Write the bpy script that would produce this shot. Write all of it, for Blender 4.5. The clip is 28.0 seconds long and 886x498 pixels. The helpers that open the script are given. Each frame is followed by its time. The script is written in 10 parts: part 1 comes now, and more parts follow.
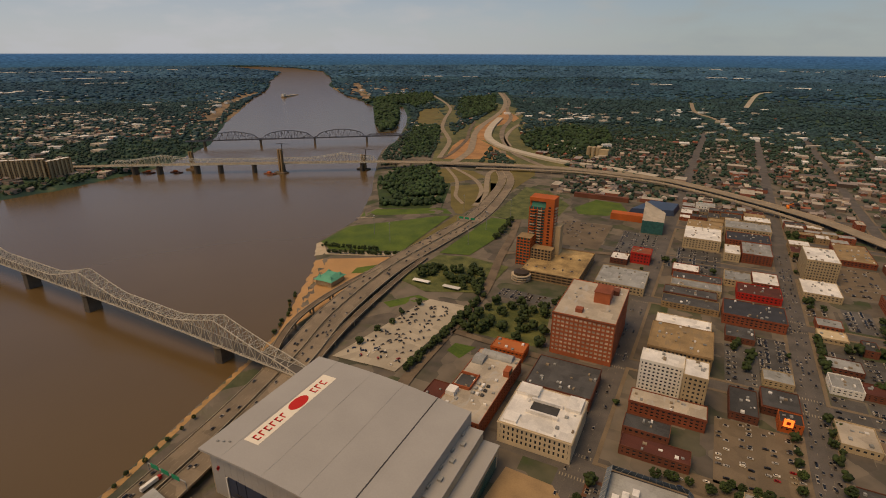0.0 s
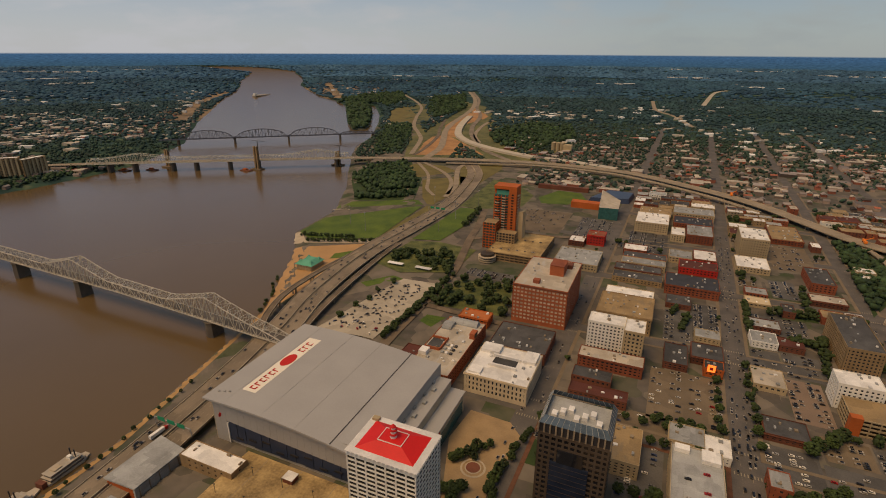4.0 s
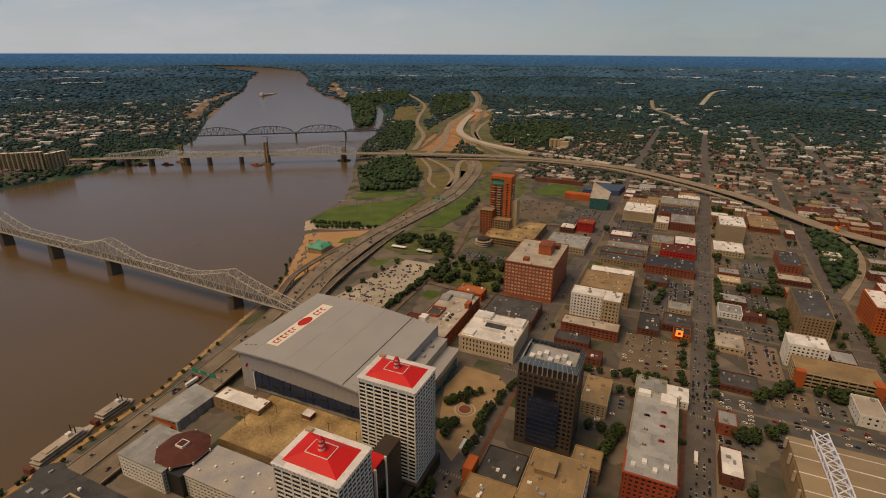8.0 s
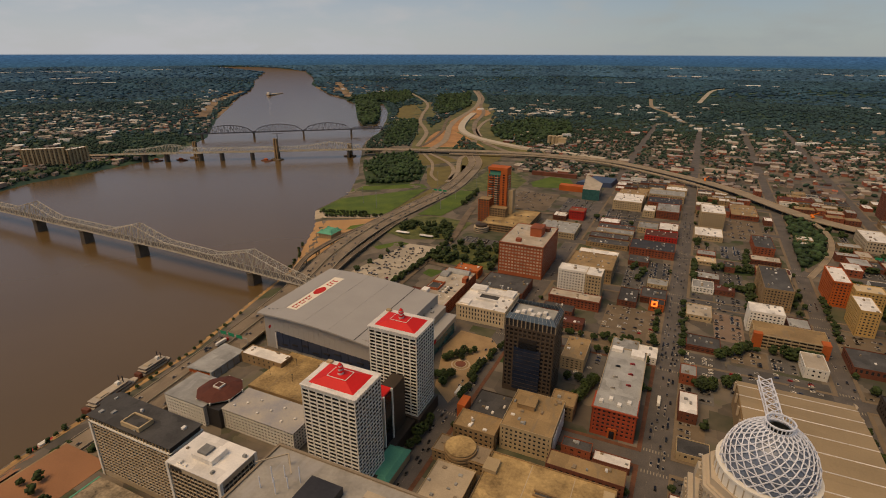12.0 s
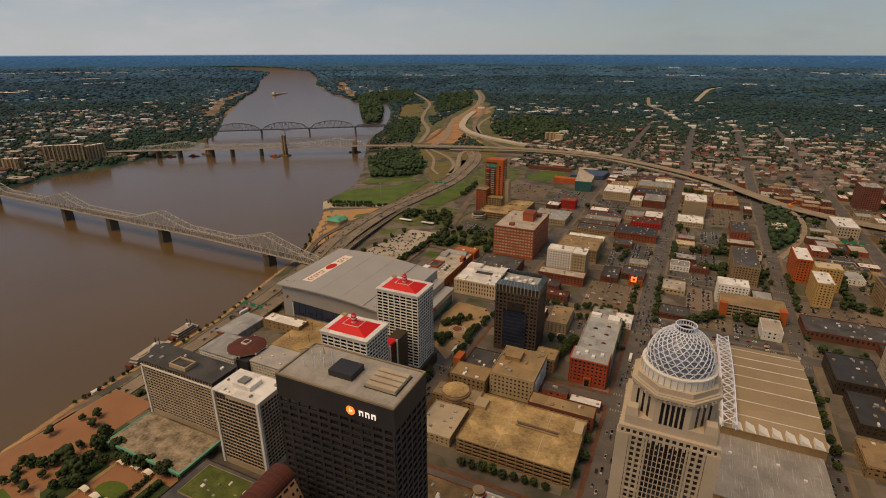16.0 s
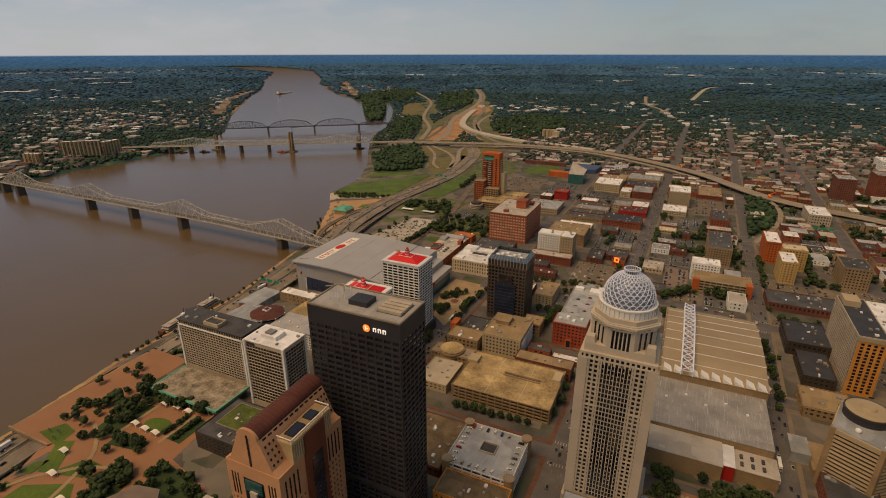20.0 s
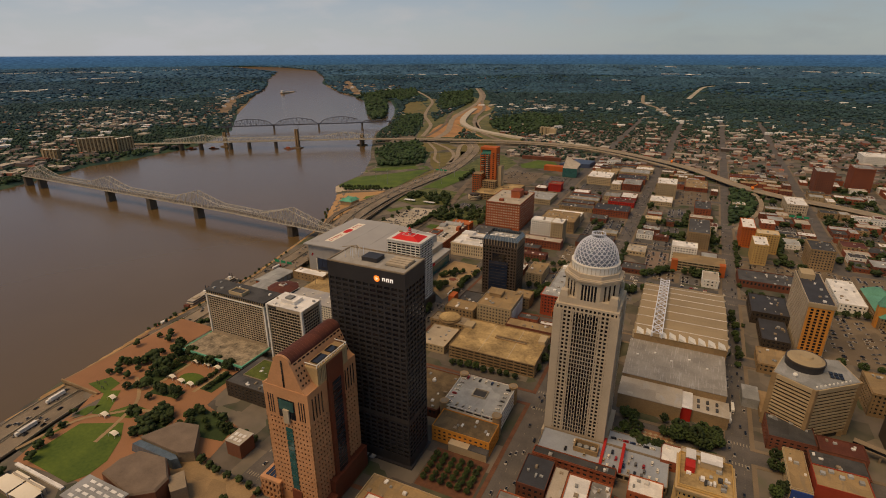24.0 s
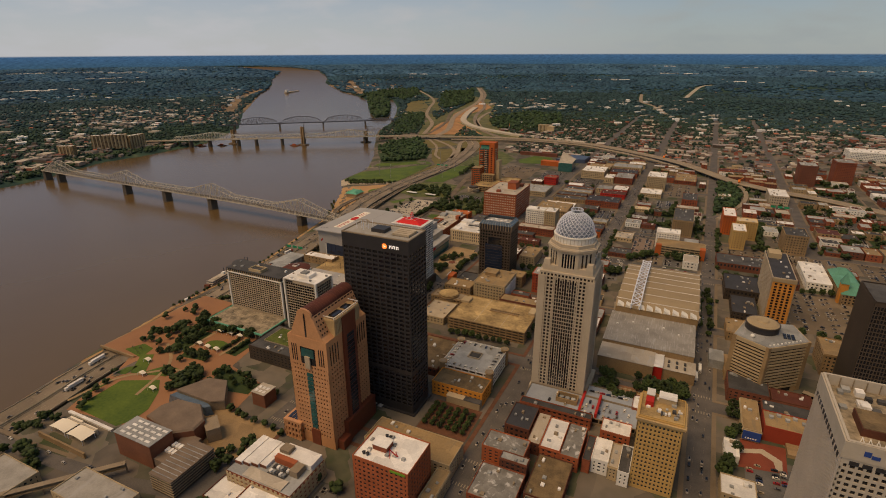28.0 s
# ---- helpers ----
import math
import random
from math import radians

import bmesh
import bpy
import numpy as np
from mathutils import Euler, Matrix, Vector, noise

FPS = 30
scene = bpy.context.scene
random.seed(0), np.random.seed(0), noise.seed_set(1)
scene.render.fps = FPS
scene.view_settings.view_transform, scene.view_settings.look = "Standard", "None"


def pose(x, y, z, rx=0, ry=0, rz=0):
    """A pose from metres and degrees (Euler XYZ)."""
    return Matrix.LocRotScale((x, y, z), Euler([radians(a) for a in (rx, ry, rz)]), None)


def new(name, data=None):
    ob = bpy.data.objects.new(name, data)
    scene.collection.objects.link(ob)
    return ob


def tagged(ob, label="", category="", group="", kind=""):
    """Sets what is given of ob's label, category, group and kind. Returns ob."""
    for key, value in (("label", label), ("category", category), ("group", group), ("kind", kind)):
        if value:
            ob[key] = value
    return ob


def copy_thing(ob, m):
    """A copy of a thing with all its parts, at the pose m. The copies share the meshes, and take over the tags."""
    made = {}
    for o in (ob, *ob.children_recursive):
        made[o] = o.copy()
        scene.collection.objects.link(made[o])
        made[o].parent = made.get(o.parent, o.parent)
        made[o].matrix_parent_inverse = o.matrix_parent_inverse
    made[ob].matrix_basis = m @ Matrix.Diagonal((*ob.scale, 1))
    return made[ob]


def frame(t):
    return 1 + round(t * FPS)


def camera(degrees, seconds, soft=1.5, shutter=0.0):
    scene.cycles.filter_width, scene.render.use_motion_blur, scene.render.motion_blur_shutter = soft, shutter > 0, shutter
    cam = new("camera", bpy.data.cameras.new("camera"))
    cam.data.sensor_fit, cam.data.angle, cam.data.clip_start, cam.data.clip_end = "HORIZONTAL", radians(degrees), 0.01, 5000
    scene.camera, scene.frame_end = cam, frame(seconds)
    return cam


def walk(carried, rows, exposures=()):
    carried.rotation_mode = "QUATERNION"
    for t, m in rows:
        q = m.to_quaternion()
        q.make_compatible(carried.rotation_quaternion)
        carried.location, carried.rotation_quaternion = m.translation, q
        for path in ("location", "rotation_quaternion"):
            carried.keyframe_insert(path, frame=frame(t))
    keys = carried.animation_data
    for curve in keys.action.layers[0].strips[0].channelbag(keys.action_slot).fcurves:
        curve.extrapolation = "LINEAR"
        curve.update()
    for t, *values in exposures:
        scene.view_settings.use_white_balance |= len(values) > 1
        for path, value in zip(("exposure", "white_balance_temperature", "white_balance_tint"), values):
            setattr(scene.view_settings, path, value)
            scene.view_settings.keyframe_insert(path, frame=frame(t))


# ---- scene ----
# ---- camera and walk ----
cam = camera(80.8, 28.0, soft=1.0)

# seconds, eye x, y, z, heading left of +y, tilt below level, roll
PATH = [
    (0, -40.66, 91.57, 289.37, 26.529, 20.973, -0.2), (0.5, -36.88, 84.88, 289.37, 26.385, 20.970, -0.2),
    (1, -33.08, 78.11, 289.36, 25.887, 20.967, -0.25), (1.5, -29.24, 71.27, 289.36, 25.123, 20.964, -0.25),
    (2, -25.37, 64.35, 289.35, 24.523, 20.961, -0.3), (2.5, -21.48, 57.37, 289.35, 24.025, 20.958, -0.3),
    (3, -17.56, 50.31, 289.35, 23.762, 20.956, -0.3), (3.5, -13.62, 43.20, 289.34, 23.586, 20.953, -0.3),
    (4.5, -5.68, 28.80, 289.33, 23.500, 20.948, -0.3), (5.5, 2.34, 14.18, 289.32, 23.529, 20.944, -0.3),
    (8, 22.65, -23.13, 289.30, 23.905, 20.934, -0.3), (11, 47.28, -68.90, 289.27, 24.249, 20.925, -0.2),
    (14, 71.91, -115.10, 289.24, 24.500, 20.919, -0.05), (17, 96.21, -161.07, 289.21, 24.684, 20.916, 0.05),
    (20, 119.87, -206.11, 289.19, 24.829, 20.916, 0.05), (23, 142.57, -249.55, 289.16, 24.959, 20.919, 0.1),
    (26, 164.00, -290.70, 289.13, 25.103, 20.925, 0.15), (28, 177.42, -316.53, 289.11, 25.218, 20.930, 0.2),
]
walk(cam, [(t, pose(x, y, z, 90 - tilt, 0, turn) @ pose(0, 0, 0, 0, 0, -roll)) for t, x, y, z, turn, tilt, roll in PATH],
     exposures=[(0, 0.03, 6850, 14), (28, 0.03, 6850, 14)])

# ---- world and sun ----
world = bpy.data.worlds.new("sky")
scene.world = world
world.use_nodes = True
wn = world.node_tree.nodes
sky = wn.new("ShaderNodeTexSky")
sky.sky_type = "NISHITA"
sky.sun_disc = False
sky.sun_elevation = radians(60)
sky.sun_rotation = radians(215)
sky.air_density, sky.dust_density, sky.ozone_density = 0.9, 0.2, 6.5
wn["Background"].inputs["Strength"].default_value = 0.069
# below the horizon, past the last land: wooded backdrop, blue haze painted in
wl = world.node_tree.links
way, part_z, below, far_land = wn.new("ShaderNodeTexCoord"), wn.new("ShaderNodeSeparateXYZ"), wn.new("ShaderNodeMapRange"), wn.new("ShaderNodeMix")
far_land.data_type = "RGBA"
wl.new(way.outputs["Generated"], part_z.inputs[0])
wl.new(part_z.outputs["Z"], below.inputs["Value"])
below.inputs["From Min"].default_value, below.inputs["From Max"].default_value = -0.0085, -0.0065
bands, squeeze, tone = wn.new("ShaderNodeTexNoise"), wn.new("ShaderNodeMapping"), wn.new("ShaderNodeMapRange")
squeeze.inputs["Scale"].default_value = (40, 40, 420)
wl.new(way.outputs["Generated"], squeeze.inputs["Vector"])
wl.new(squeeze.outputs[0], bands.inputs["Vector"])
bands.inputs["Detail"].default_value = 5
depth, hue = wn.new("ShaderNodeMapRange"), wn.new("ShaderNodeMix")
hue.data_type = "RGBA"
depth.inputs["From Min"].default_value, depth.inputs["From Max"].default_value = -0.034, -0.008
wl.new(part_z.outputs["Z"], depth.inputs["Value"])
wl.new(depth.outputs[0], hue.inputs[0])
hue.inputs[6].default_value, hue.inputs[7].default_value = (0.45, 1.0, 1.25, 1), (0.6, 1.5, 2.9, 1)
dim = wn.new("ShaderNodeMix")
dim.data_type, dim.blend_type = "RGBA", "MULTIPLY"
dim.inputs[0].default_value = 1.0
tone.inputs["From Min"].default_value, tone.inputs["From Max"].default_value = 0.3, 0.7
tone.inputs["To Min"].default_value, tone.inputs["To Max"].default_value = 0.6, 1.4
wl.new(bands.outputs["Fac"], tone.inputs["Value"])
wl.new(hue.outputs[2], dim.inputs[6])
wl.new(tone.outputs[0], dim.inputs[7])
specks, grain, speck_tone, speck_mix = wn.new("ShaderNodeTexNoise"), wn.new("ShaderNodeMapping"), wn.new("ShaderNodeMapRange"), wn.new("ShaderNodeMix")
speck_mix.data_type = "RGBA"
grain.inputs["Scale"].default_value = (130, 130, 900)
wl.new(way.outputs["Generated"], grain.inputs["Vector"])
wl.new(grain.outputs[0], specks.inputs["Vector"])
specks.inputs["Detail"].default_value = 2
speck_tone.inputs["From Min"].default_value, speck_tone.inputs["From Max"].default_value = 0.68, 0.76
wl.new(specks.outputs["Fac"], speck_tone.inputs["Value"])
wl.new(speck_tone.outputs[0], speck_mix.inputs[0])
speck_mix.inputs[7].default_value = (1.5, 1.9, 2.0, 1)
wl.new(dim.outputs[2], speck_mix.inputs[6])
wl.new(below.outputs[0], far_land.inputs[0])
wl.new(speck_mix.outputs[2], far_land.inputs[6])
cloud, cloud_map, cloud_tone, cloud_mix = wn.new("ShaderNodeTexNoise"), wn.new("ShaderNodeMapping"), wn.new("ShaderNodeMapRange"), wn.new("ShaderNodeMix")
cloud_map.inputs["Scale"].default_value = (2.2, 2.2, 7)
wl.new(way.outputs["Generated"], cloud_map.inputs["Vector"])
wl.new(cloud_map.outputs[0], cloud.inputs["Vector"])
cloud.inputs["Detail"].default_value = 5
cloud_tone.inputs["From Min"].default_value, cloud_tone.inputs["From Max"].default_value, cloud_tone.inputs["To Max"].default_value = 0.45, 0.75, 0.35
wl.new(cloud.outputs["Fac"], cloud_tone.inputs["Value"])
cloud_mix.data_type = "RGBA"
# a thin veil of haze lies along the horizon, brighter over the river side of the sky
toward, veil, veil_tone, low, veil_hue = (wn.new("ShaderNode" + k) for k in ("VectorMath", "Math", "MapRange", "MapRange", "Mix"))
toward.operation, veil.operation, veil.use_clamp, veil_hue.data_type = "DOT_PRODUCT", "ADD", True, "RGBA"
toward.inputs[1].default_value = (-0.82, 0.57, 0)
wl.new(way.outputs["Generated"], toward.inputs[0])
veil_tone.inputs["From Min"].default_value, veil_tone.inputs["From Max"].default_value = 0.6, 1.0
wl.new(toward.outputs["Value"], veil_tone.inputs["Value"])
wl.new(veil_tone.outputs[0], veil_hue.inputs[0])
veil_hue.inputs[6].default_value, veil_hue.inputs[7].default_value = (4.5, 5.2, 5.3, 1), (6.5, 6.9, 7.3, 1)
low.inputs["From Min"].default_value, low.inputs["From Max"].default_value = 0.0, 0.16
low.inputs["To Min"].default_value, low.inputs["To Max"].default_value = 0.85, 0.28
wl.new(part_z.outputs["Z"], low.inputs["Value"])
wl.new(low.outputs[0], veil.inputs[0])
wl.new(cloud_tone.outputs[0], veil.inputs[1])
wl.new(veil.outputs[0], cloud_mix.inputs[0])
wl.new(sky.outputs["Color"], cloud_mix.inputs[6])
wl.new(veil_hue.outputs[2], cloud_mix.inputs[7])
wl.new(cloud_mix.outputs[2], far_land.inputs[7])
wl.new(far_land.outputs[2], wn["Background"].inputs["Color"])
sun = new("sun", bpy.data.lights.new("sun", "SUN"))
sun.data.energy, sun.data.angle, sun.data.color = 2.3, radians(40), (1.0, 0.72, 0.42)
sun.rotation_euler = (radians(30), 0, radians(-35))

# ---- materials ----
def mat(name, col, rough=0.85, var=0.3, scale=0.06, fine=0.9, bump=0.15, metal=0.0, rnd=0.0, island=0.0, spec=0.4, tint=None, attr="", warm=(1.05, 0.95, 0.78), cells=0.0, cell=0.09):
    """A weathered surface: two sizes of mottling on the colour, a little relief, and a shade of its own for each object or island."""
    m = bpy.data.materials.new(name)
    m.use_nodes = True
    nt = m.node_tree
    n, l = nt.nodes, nt.links
    b = n["Principled BSDF"]
    b.inputs["Roughness"].default_value, b.inputs["Metallic"].default_value = rough, metal
    b.inputs["Specular IOR Level"].default_value = spec
    if attr:
        g = n.new("ShaderNodeAttribute")
        g.attribute_name = attr
        where = g.outputs["Vector"]
    else:
        g = n.new("ShaderNodeNewGeometry")
        where = g.outputs["Position"]
    a, c = n.new("ShaderNodeTexNoise"), n.new("ShaderNodeTexNoise")
    for q, s, d in ((a, scale, 4), (c, fine, 3)):
        l.new(where, q.inputs["Vector"])
        q.inputs["Scale"].default_value, q.inputs["Detail"].default_value = s, d
    mix = n.new("ShaderNodeMix")
    mix.data_type = "RGBA"
    lo = [x * k * (1 - var) for x, k in zip(col, warm)]
    hi = [min(1, x * k * (1 + var)) for x, k in zip(tint or col, warm)]
    mix.inputs[6].default_value, mix.inputs[7].default_value = (*lo, 1), (*hi, 1)
    add = n.new("ShaderNodeMath")
    add.operation = "MULTIPLY_ADD"
    l.new(c.outputs["Fac"], add.inputs[0])
    add.inputs[1].default_value = 0.9
    half = n.new("ShaderNodeMath")
    half.operation = "MULTIPLY_ADD"
    l.new(a.outputs["Fac"], half.inputs[0])
    half.inputs[1].default_value, half.inputs[2].default_value = 1.7, -0.8
    l.new(half.outputs[0], add.inputs[2])
    l.new(add.outputs[0], mix.inputs[0])
    out = mix.outputs[2]
    for amount, node, socket in ((rnd, "ShaderNodeObjectInfo", "Random"), (island, "ShaderNodeNewGeometry", "Random Per Island")):
        if amount:
            o, hsv = n.new(node), n.new("ShaderNodeHueSaturation")
            v = n.new("ShaderNodeMapRange")
            v.inputs["To Min"].default_value, v.inputs["To Max"].default_value = 1 - amount, 1 + amount
            l.new(o.outputs[socket], v.inputs["Value"])
            l.new(v.outputs["Result"], hsv.inputs["Value"])
            l.new(out, hsv.inputs["Color"])
            out = hsv.outputs["Color"]
    if cells:
        # square-edged repairs and sheets, each a little lighter or darker
        q, way_, v, hsv = n.new("ShaderNodeTexVoronoi"), n.new("ShaderNodeSeparateColor"), n.new("ShaderNodeMapRange"), n.new("ShaderNodeHueSaturation")
        q.distance = "CHEBYCHEV"
        q.inputs["Scale"].default_value, q.inputs["Randomness"].default_value = cell, 1.0
        l.new(where, q.inputs["Vector"])
        l.new(q.outputs["Color"], way_.inputs[0])
        l.new(way_.outputs[0], v.inputs["Value"])
        v.inputs["To Min"].default_value, v.inputs["To Max"].default_value = 1 - cells, 1 + cells * 0.5
        l.new(v.outputs["Result"], hsv.inputs["Value"])
        l.new(out, hsv.inputs["Color"])
        out = hsv.outputs["Color"]
    l.new(out, b.inputs["Base Color"])
    if bump:
        bn = n.new("ShaderNodeBump")
        bn.inputs["Strength"].default_value, bn.inputs["Distance"].default_value = bump, 0.3
        l.new(c.outputs["Fac"], bn.inputs["Height"])
        l.new(bn.outputs["Normal"], b.inputs["Normal"])
    return m


M = {}
for name, col, kw in (
    ("sidewalk", (0.18, 0.145, 0.105), dict(var=0.25, scale=0.05)),
    ("asphalt", (0.095, 0.086, 0.076), dict(warm=(1, 1, 0.95), var=0.25, tint=(0.12, 0.10, 0.085))),
    ("old_asphalt", (0.15, 0.12, 0.09), dict(cells=0.25, cell=0.05, var=0.3)),
    ("freeway_slab", (0.22, 0.185, 0.145), dict(cells=0.25, cell=0.04, var=0.25, scale=0.03)),
    ("new_slab", (0.46, 0.43, 0.38), dict(var=0.12, scale=0.03)),
    ("sand", (0.40, 0.25, 0.12), dict(var=0.2, scale=0.03)),
    ("dry_bank", (0.36, 0.23, 0.10), dict(var=0.35, scale=0.05, fine=0.3)),
    # darker green; under trees it carries their shade as colour
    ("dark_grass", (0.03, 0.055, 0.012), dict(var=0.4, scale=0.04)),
    ("park_floor", (0.045, 0.085, 0.015), dict(var=0.5, scale=0.06, tint=(0.11, 0.12, 0.04))),
    ("pale_lot", (0.40, 0.37, 0.32), dict(cells=0.2, cell=0.06, var=0.15, scale=0.03)),
    ("tan_lot", (0.155, 0.125, 0.09), dict(cells=0.18, cell=0.05, var=0.25, scale=0.04, rnd=0.15)),
    ("pale_pink_lot", (0.21, 0.16, 0.13), dict(var=0.2, scale=0.04)),
    ("plaza_paving", (0.31, 0.225, 0.13), dict(var=0.2, scale=0.08)),
    ("theatre_brick", (0.18, 0.075, 0.042), dict(var=0.25)),
    ("slate_roof", (0.17, 0.135, 0.11), dict(var=0.25, scale=0.1)),
    ("pale_asphalt", (0.27, 0.23, 0.18), dict(var=0.25)),
    ("lot_asphalt", (0.10, 0.09, 0.08), dict(cells=0.18, cell=0.06, warm=(1, 1, 0.95), var=0.35, scale=0.04, rnd=0.25)),
    ("concrete", (0.25, 0.21, 0.16), dict(var=0.25)),
    ("pale_concrete", (0.42, 0.37, 0.30), dict(var=0.2)),
    ("tan_concrete", (0.29, 0.21, 0.12), dict(cells=0.15, cell=0.07, var=0.25)),
    ("tan_roof", (0.30, 0.22, 0.12), dict(cells=0.16, var=0.25, scale=0.05)),
    ("white_roof", (0.76, 0.73, 0.69), dict(warm=(1, 0.98, 0.92), cells=0.16, var=0.18, scale=0.08, rnd=0.08)),
    ("grey_roof", (0.30, 0.295, 0.29), dict(cells=0.18, warm=(1, 1, 0.92), var=0.25, scale=0.08, rnd=0.2)),
    ("dark_roof", (0.065, 0.061, 0.058), dict(cells=0.25, warm=(1, 1, 0.95), var=0.35, scale=0.08, rnd=0.3)),
    ("arena_roof", (0.37, 0.345, 0.305), dict(warm=(1, 1, 1), var=0.08, scale=0.03, bump=0.05, rough=0.6)),
    ("brick", (0.23, 0.070, 0.035), dict(var=0.3, scale=0.1, rnd=0.25)),
    ("dark_brick", (0.135, 0.05, 0.03), dict(var=0.3, rnd=0.25)),
    ("orange_brick", (0.42, 0.105, 0.022), dict(var=0.2)),
    ("cream", (0.40, 0.33, 0.22), dict(var=0.15, rnd=0.12)),
    ("white_paint", (0.76, 0.73, 0.68), dict(warm=(1, 0.98, 0.9), var=0.1, rnd=0.05)),
    ("stone", (0.56, 0.49, 0.38), dict(var=0.15)),
    ("tower_stone", (0.47, 0.385, 0.285), dict(warm=(1, 1, 0.95), var=0.12)),
    ("pink_granite", (0.50, 0.275, 0.15), dict(var=0.18, rough=0.5)),
    ("red_granite", (0.16, 0.05, 0.03), dict(var=0.25, rough=0.35)),
    ("yellow_brick", (0.48, 0.33, 0.13), dict(var=0.15)),
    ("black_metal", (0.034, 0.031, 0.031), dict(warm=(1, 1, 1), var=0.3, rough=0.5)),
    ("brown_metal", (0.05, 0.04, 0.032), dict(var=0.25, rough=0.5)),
    ("red_roof", (0.62, 0.012, 0.008), dict(var=0.1, rough=0.6)),
    ("red_metal", (0.40, 0.02, 0.012), dict(var=0.15, rough=0.6)),
    ("maroon_roof", (0.10, 0.032, 0.022), dict(cells=0.2, var=0.3)),
    ("teal", (0.10, 0.36, 0.27), dict(var=0.2)),
    ("blue_wall", (0.035, 0.05, 0.10), dict(var=0.2, rough=0.35)),
    ("bridge_steel", (0.52, 0.46, 0.37), dict(warm=(1, 1, 0.95), var=0.2, rough=0.6)),
    ("gold_steel", (0.60, 0.55, 0.44), dict(warm=(1, 1, 0.95), var=0.2, rough=0.6)),
    ("dark_steel", (0.045, 0.042, 0.045), dict(var=0.2, rough=0.6)),
    ("rail_steel", (0.11, 0.11, 0.125), dict(warm=(1, 1, 1), var=0.2, rough=0.6)),
    # pier colour kept dark: the shade on the piers is put into it
    ("pier_stone", (0.095, 0.085, 0.075), dict(var=0.35, scale=0.1)),
    ("white_steel", (0.72, 0.73, 0.76), dict(warm=(1, 1, 1), var=0.08, rough=0.5)),
    ("grass", (0.050, 0.110, 0.009), dict(var=0.3, scale=0.03, fine=0.4, tint=(0.088, 0.130, 0.013))),
    ("dry_grass", (0.14, 0.12, 0.035), dict(var=0.3, scale=0.03)),
    ("dirt", (0.36, 0.20, 0.085), dict(var=0.35, scale=0.02, fine=0.2)),
    ("yard_dirt", (0.10, 0.085, 0.055), dict(var=0.6, scale=0.014, fine=0.06, tint=(0.22, 0.16, 0.10))),
    ("rough_green", (0.06, 0.095, 0.025), dict(var=0.5, scale=0.012, fine=0.08, tint=(0.13, 0.125, 0.05))),
    ("red_paving", (0.29, 0.15, 0.078), dict(var=0.15, scale=0.03)),
    ("leaves", (0.020, 0.038, 0.009), dict(var=0.5, scale=0.25, fine=1.5, rnd=0.35, bump=0.5, tint=(0.035, 0.058, 0.012))),
    # far street trees: a little blue haze is mixed into the leaf colour
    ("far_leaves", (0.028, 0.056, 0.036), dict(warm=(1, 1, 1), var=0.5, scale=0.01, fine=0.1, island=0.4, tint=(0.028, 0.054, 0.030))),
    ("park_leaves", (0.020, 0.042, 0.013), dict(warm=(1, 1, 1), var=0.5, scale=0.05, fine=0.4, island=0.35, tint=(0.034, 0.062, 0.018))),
    # outer, wood and horizon leaves: distance haze put into the base colour
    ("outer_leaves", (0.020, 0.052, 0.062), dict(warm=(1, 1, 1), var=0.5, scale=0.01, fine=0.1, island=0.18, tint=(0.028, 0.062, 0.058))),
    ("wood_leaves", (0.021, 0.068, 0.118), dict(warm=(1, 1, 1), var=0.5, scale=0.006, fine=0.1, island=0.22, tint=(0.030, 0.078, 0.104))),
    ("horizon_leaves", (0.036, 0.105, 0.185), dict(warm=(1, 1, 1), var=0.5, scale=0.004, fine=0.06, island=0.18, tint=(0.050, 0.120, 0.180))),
    ("bark", (0.07, 0.05, 0.035), dict()),
    ("line_paint", (0.30, 0.27, 0.22), dict(var=0.3)),
    ("rubber", (0.015, 0.015, 0.015), dict()),
    ("car_paint", (0.25, 0.25, 0.25), dict(var=0.05, rough=0.3, rnd=0.9, bump=0)),
    ("far_walls", (0.30, 0.215, 0.165), dict(warm=(1, 1, 0.95), var=0.3, island=0.75, scale=0.02, fine=0.2)),
    ("far_brick", (0.26, 0.085, 0.050), dict(warm=(1, 1, 0.95), var=0.3, island=0.6, scale=0.02, fine=0.2)),
    ("far_roofs", (0.19, 0.155, 0.138), dict(warm=(1, 1, 0.95), var=0.3, island=0.85, scale=0.02, fine=0.2)),
    ("green_roof", (0.045, 0.085, 0.010), dict(var=0.45, scale=0.1, tint=(0.085, 0.105, 0.018))),
    ("sign_green", (0.01, 0.25, 0.14), dict(var=0.05)),
    ("banner", (0.78, 0.76, 0.72), dict(var=0.05)),
    ("banner_red", (0.50, 0.02, 0.015), dict(var=0.1)),
    ("orange_sign", (0.85, 0.25, 0.03), dict(var=0.1)),
):
    M[name] = mat(name, col, **kw)


def glass_mat(name, col, rough=0.12, rnd=0.3):
    """Window glass seen from outside by day: a dark, glossy pane, a little different from pane to pane."""
    m = mat(name, col, rough=rough, var=0.3, scale=0.2, bump=0.0, rnd=rnd, spec=0.6, warm=(1, 1, 1))
    return m


M["glass"] = glass_mat("glass", (0.03, 0.032, 0.035))
M["dark_glass"] = glass_mat("dark_glass", (0.012, 0.013, 0.016), 0.08, 0.2)
M["blue_glass"] = glass_mat("blue_glass", (0.02, 0.03, 0.055), 0.06, 0.2)
M["teal_glass"] = glass_mat("teal_glass", (0.03, 0.10, 0.09), 0.1, 0.2)


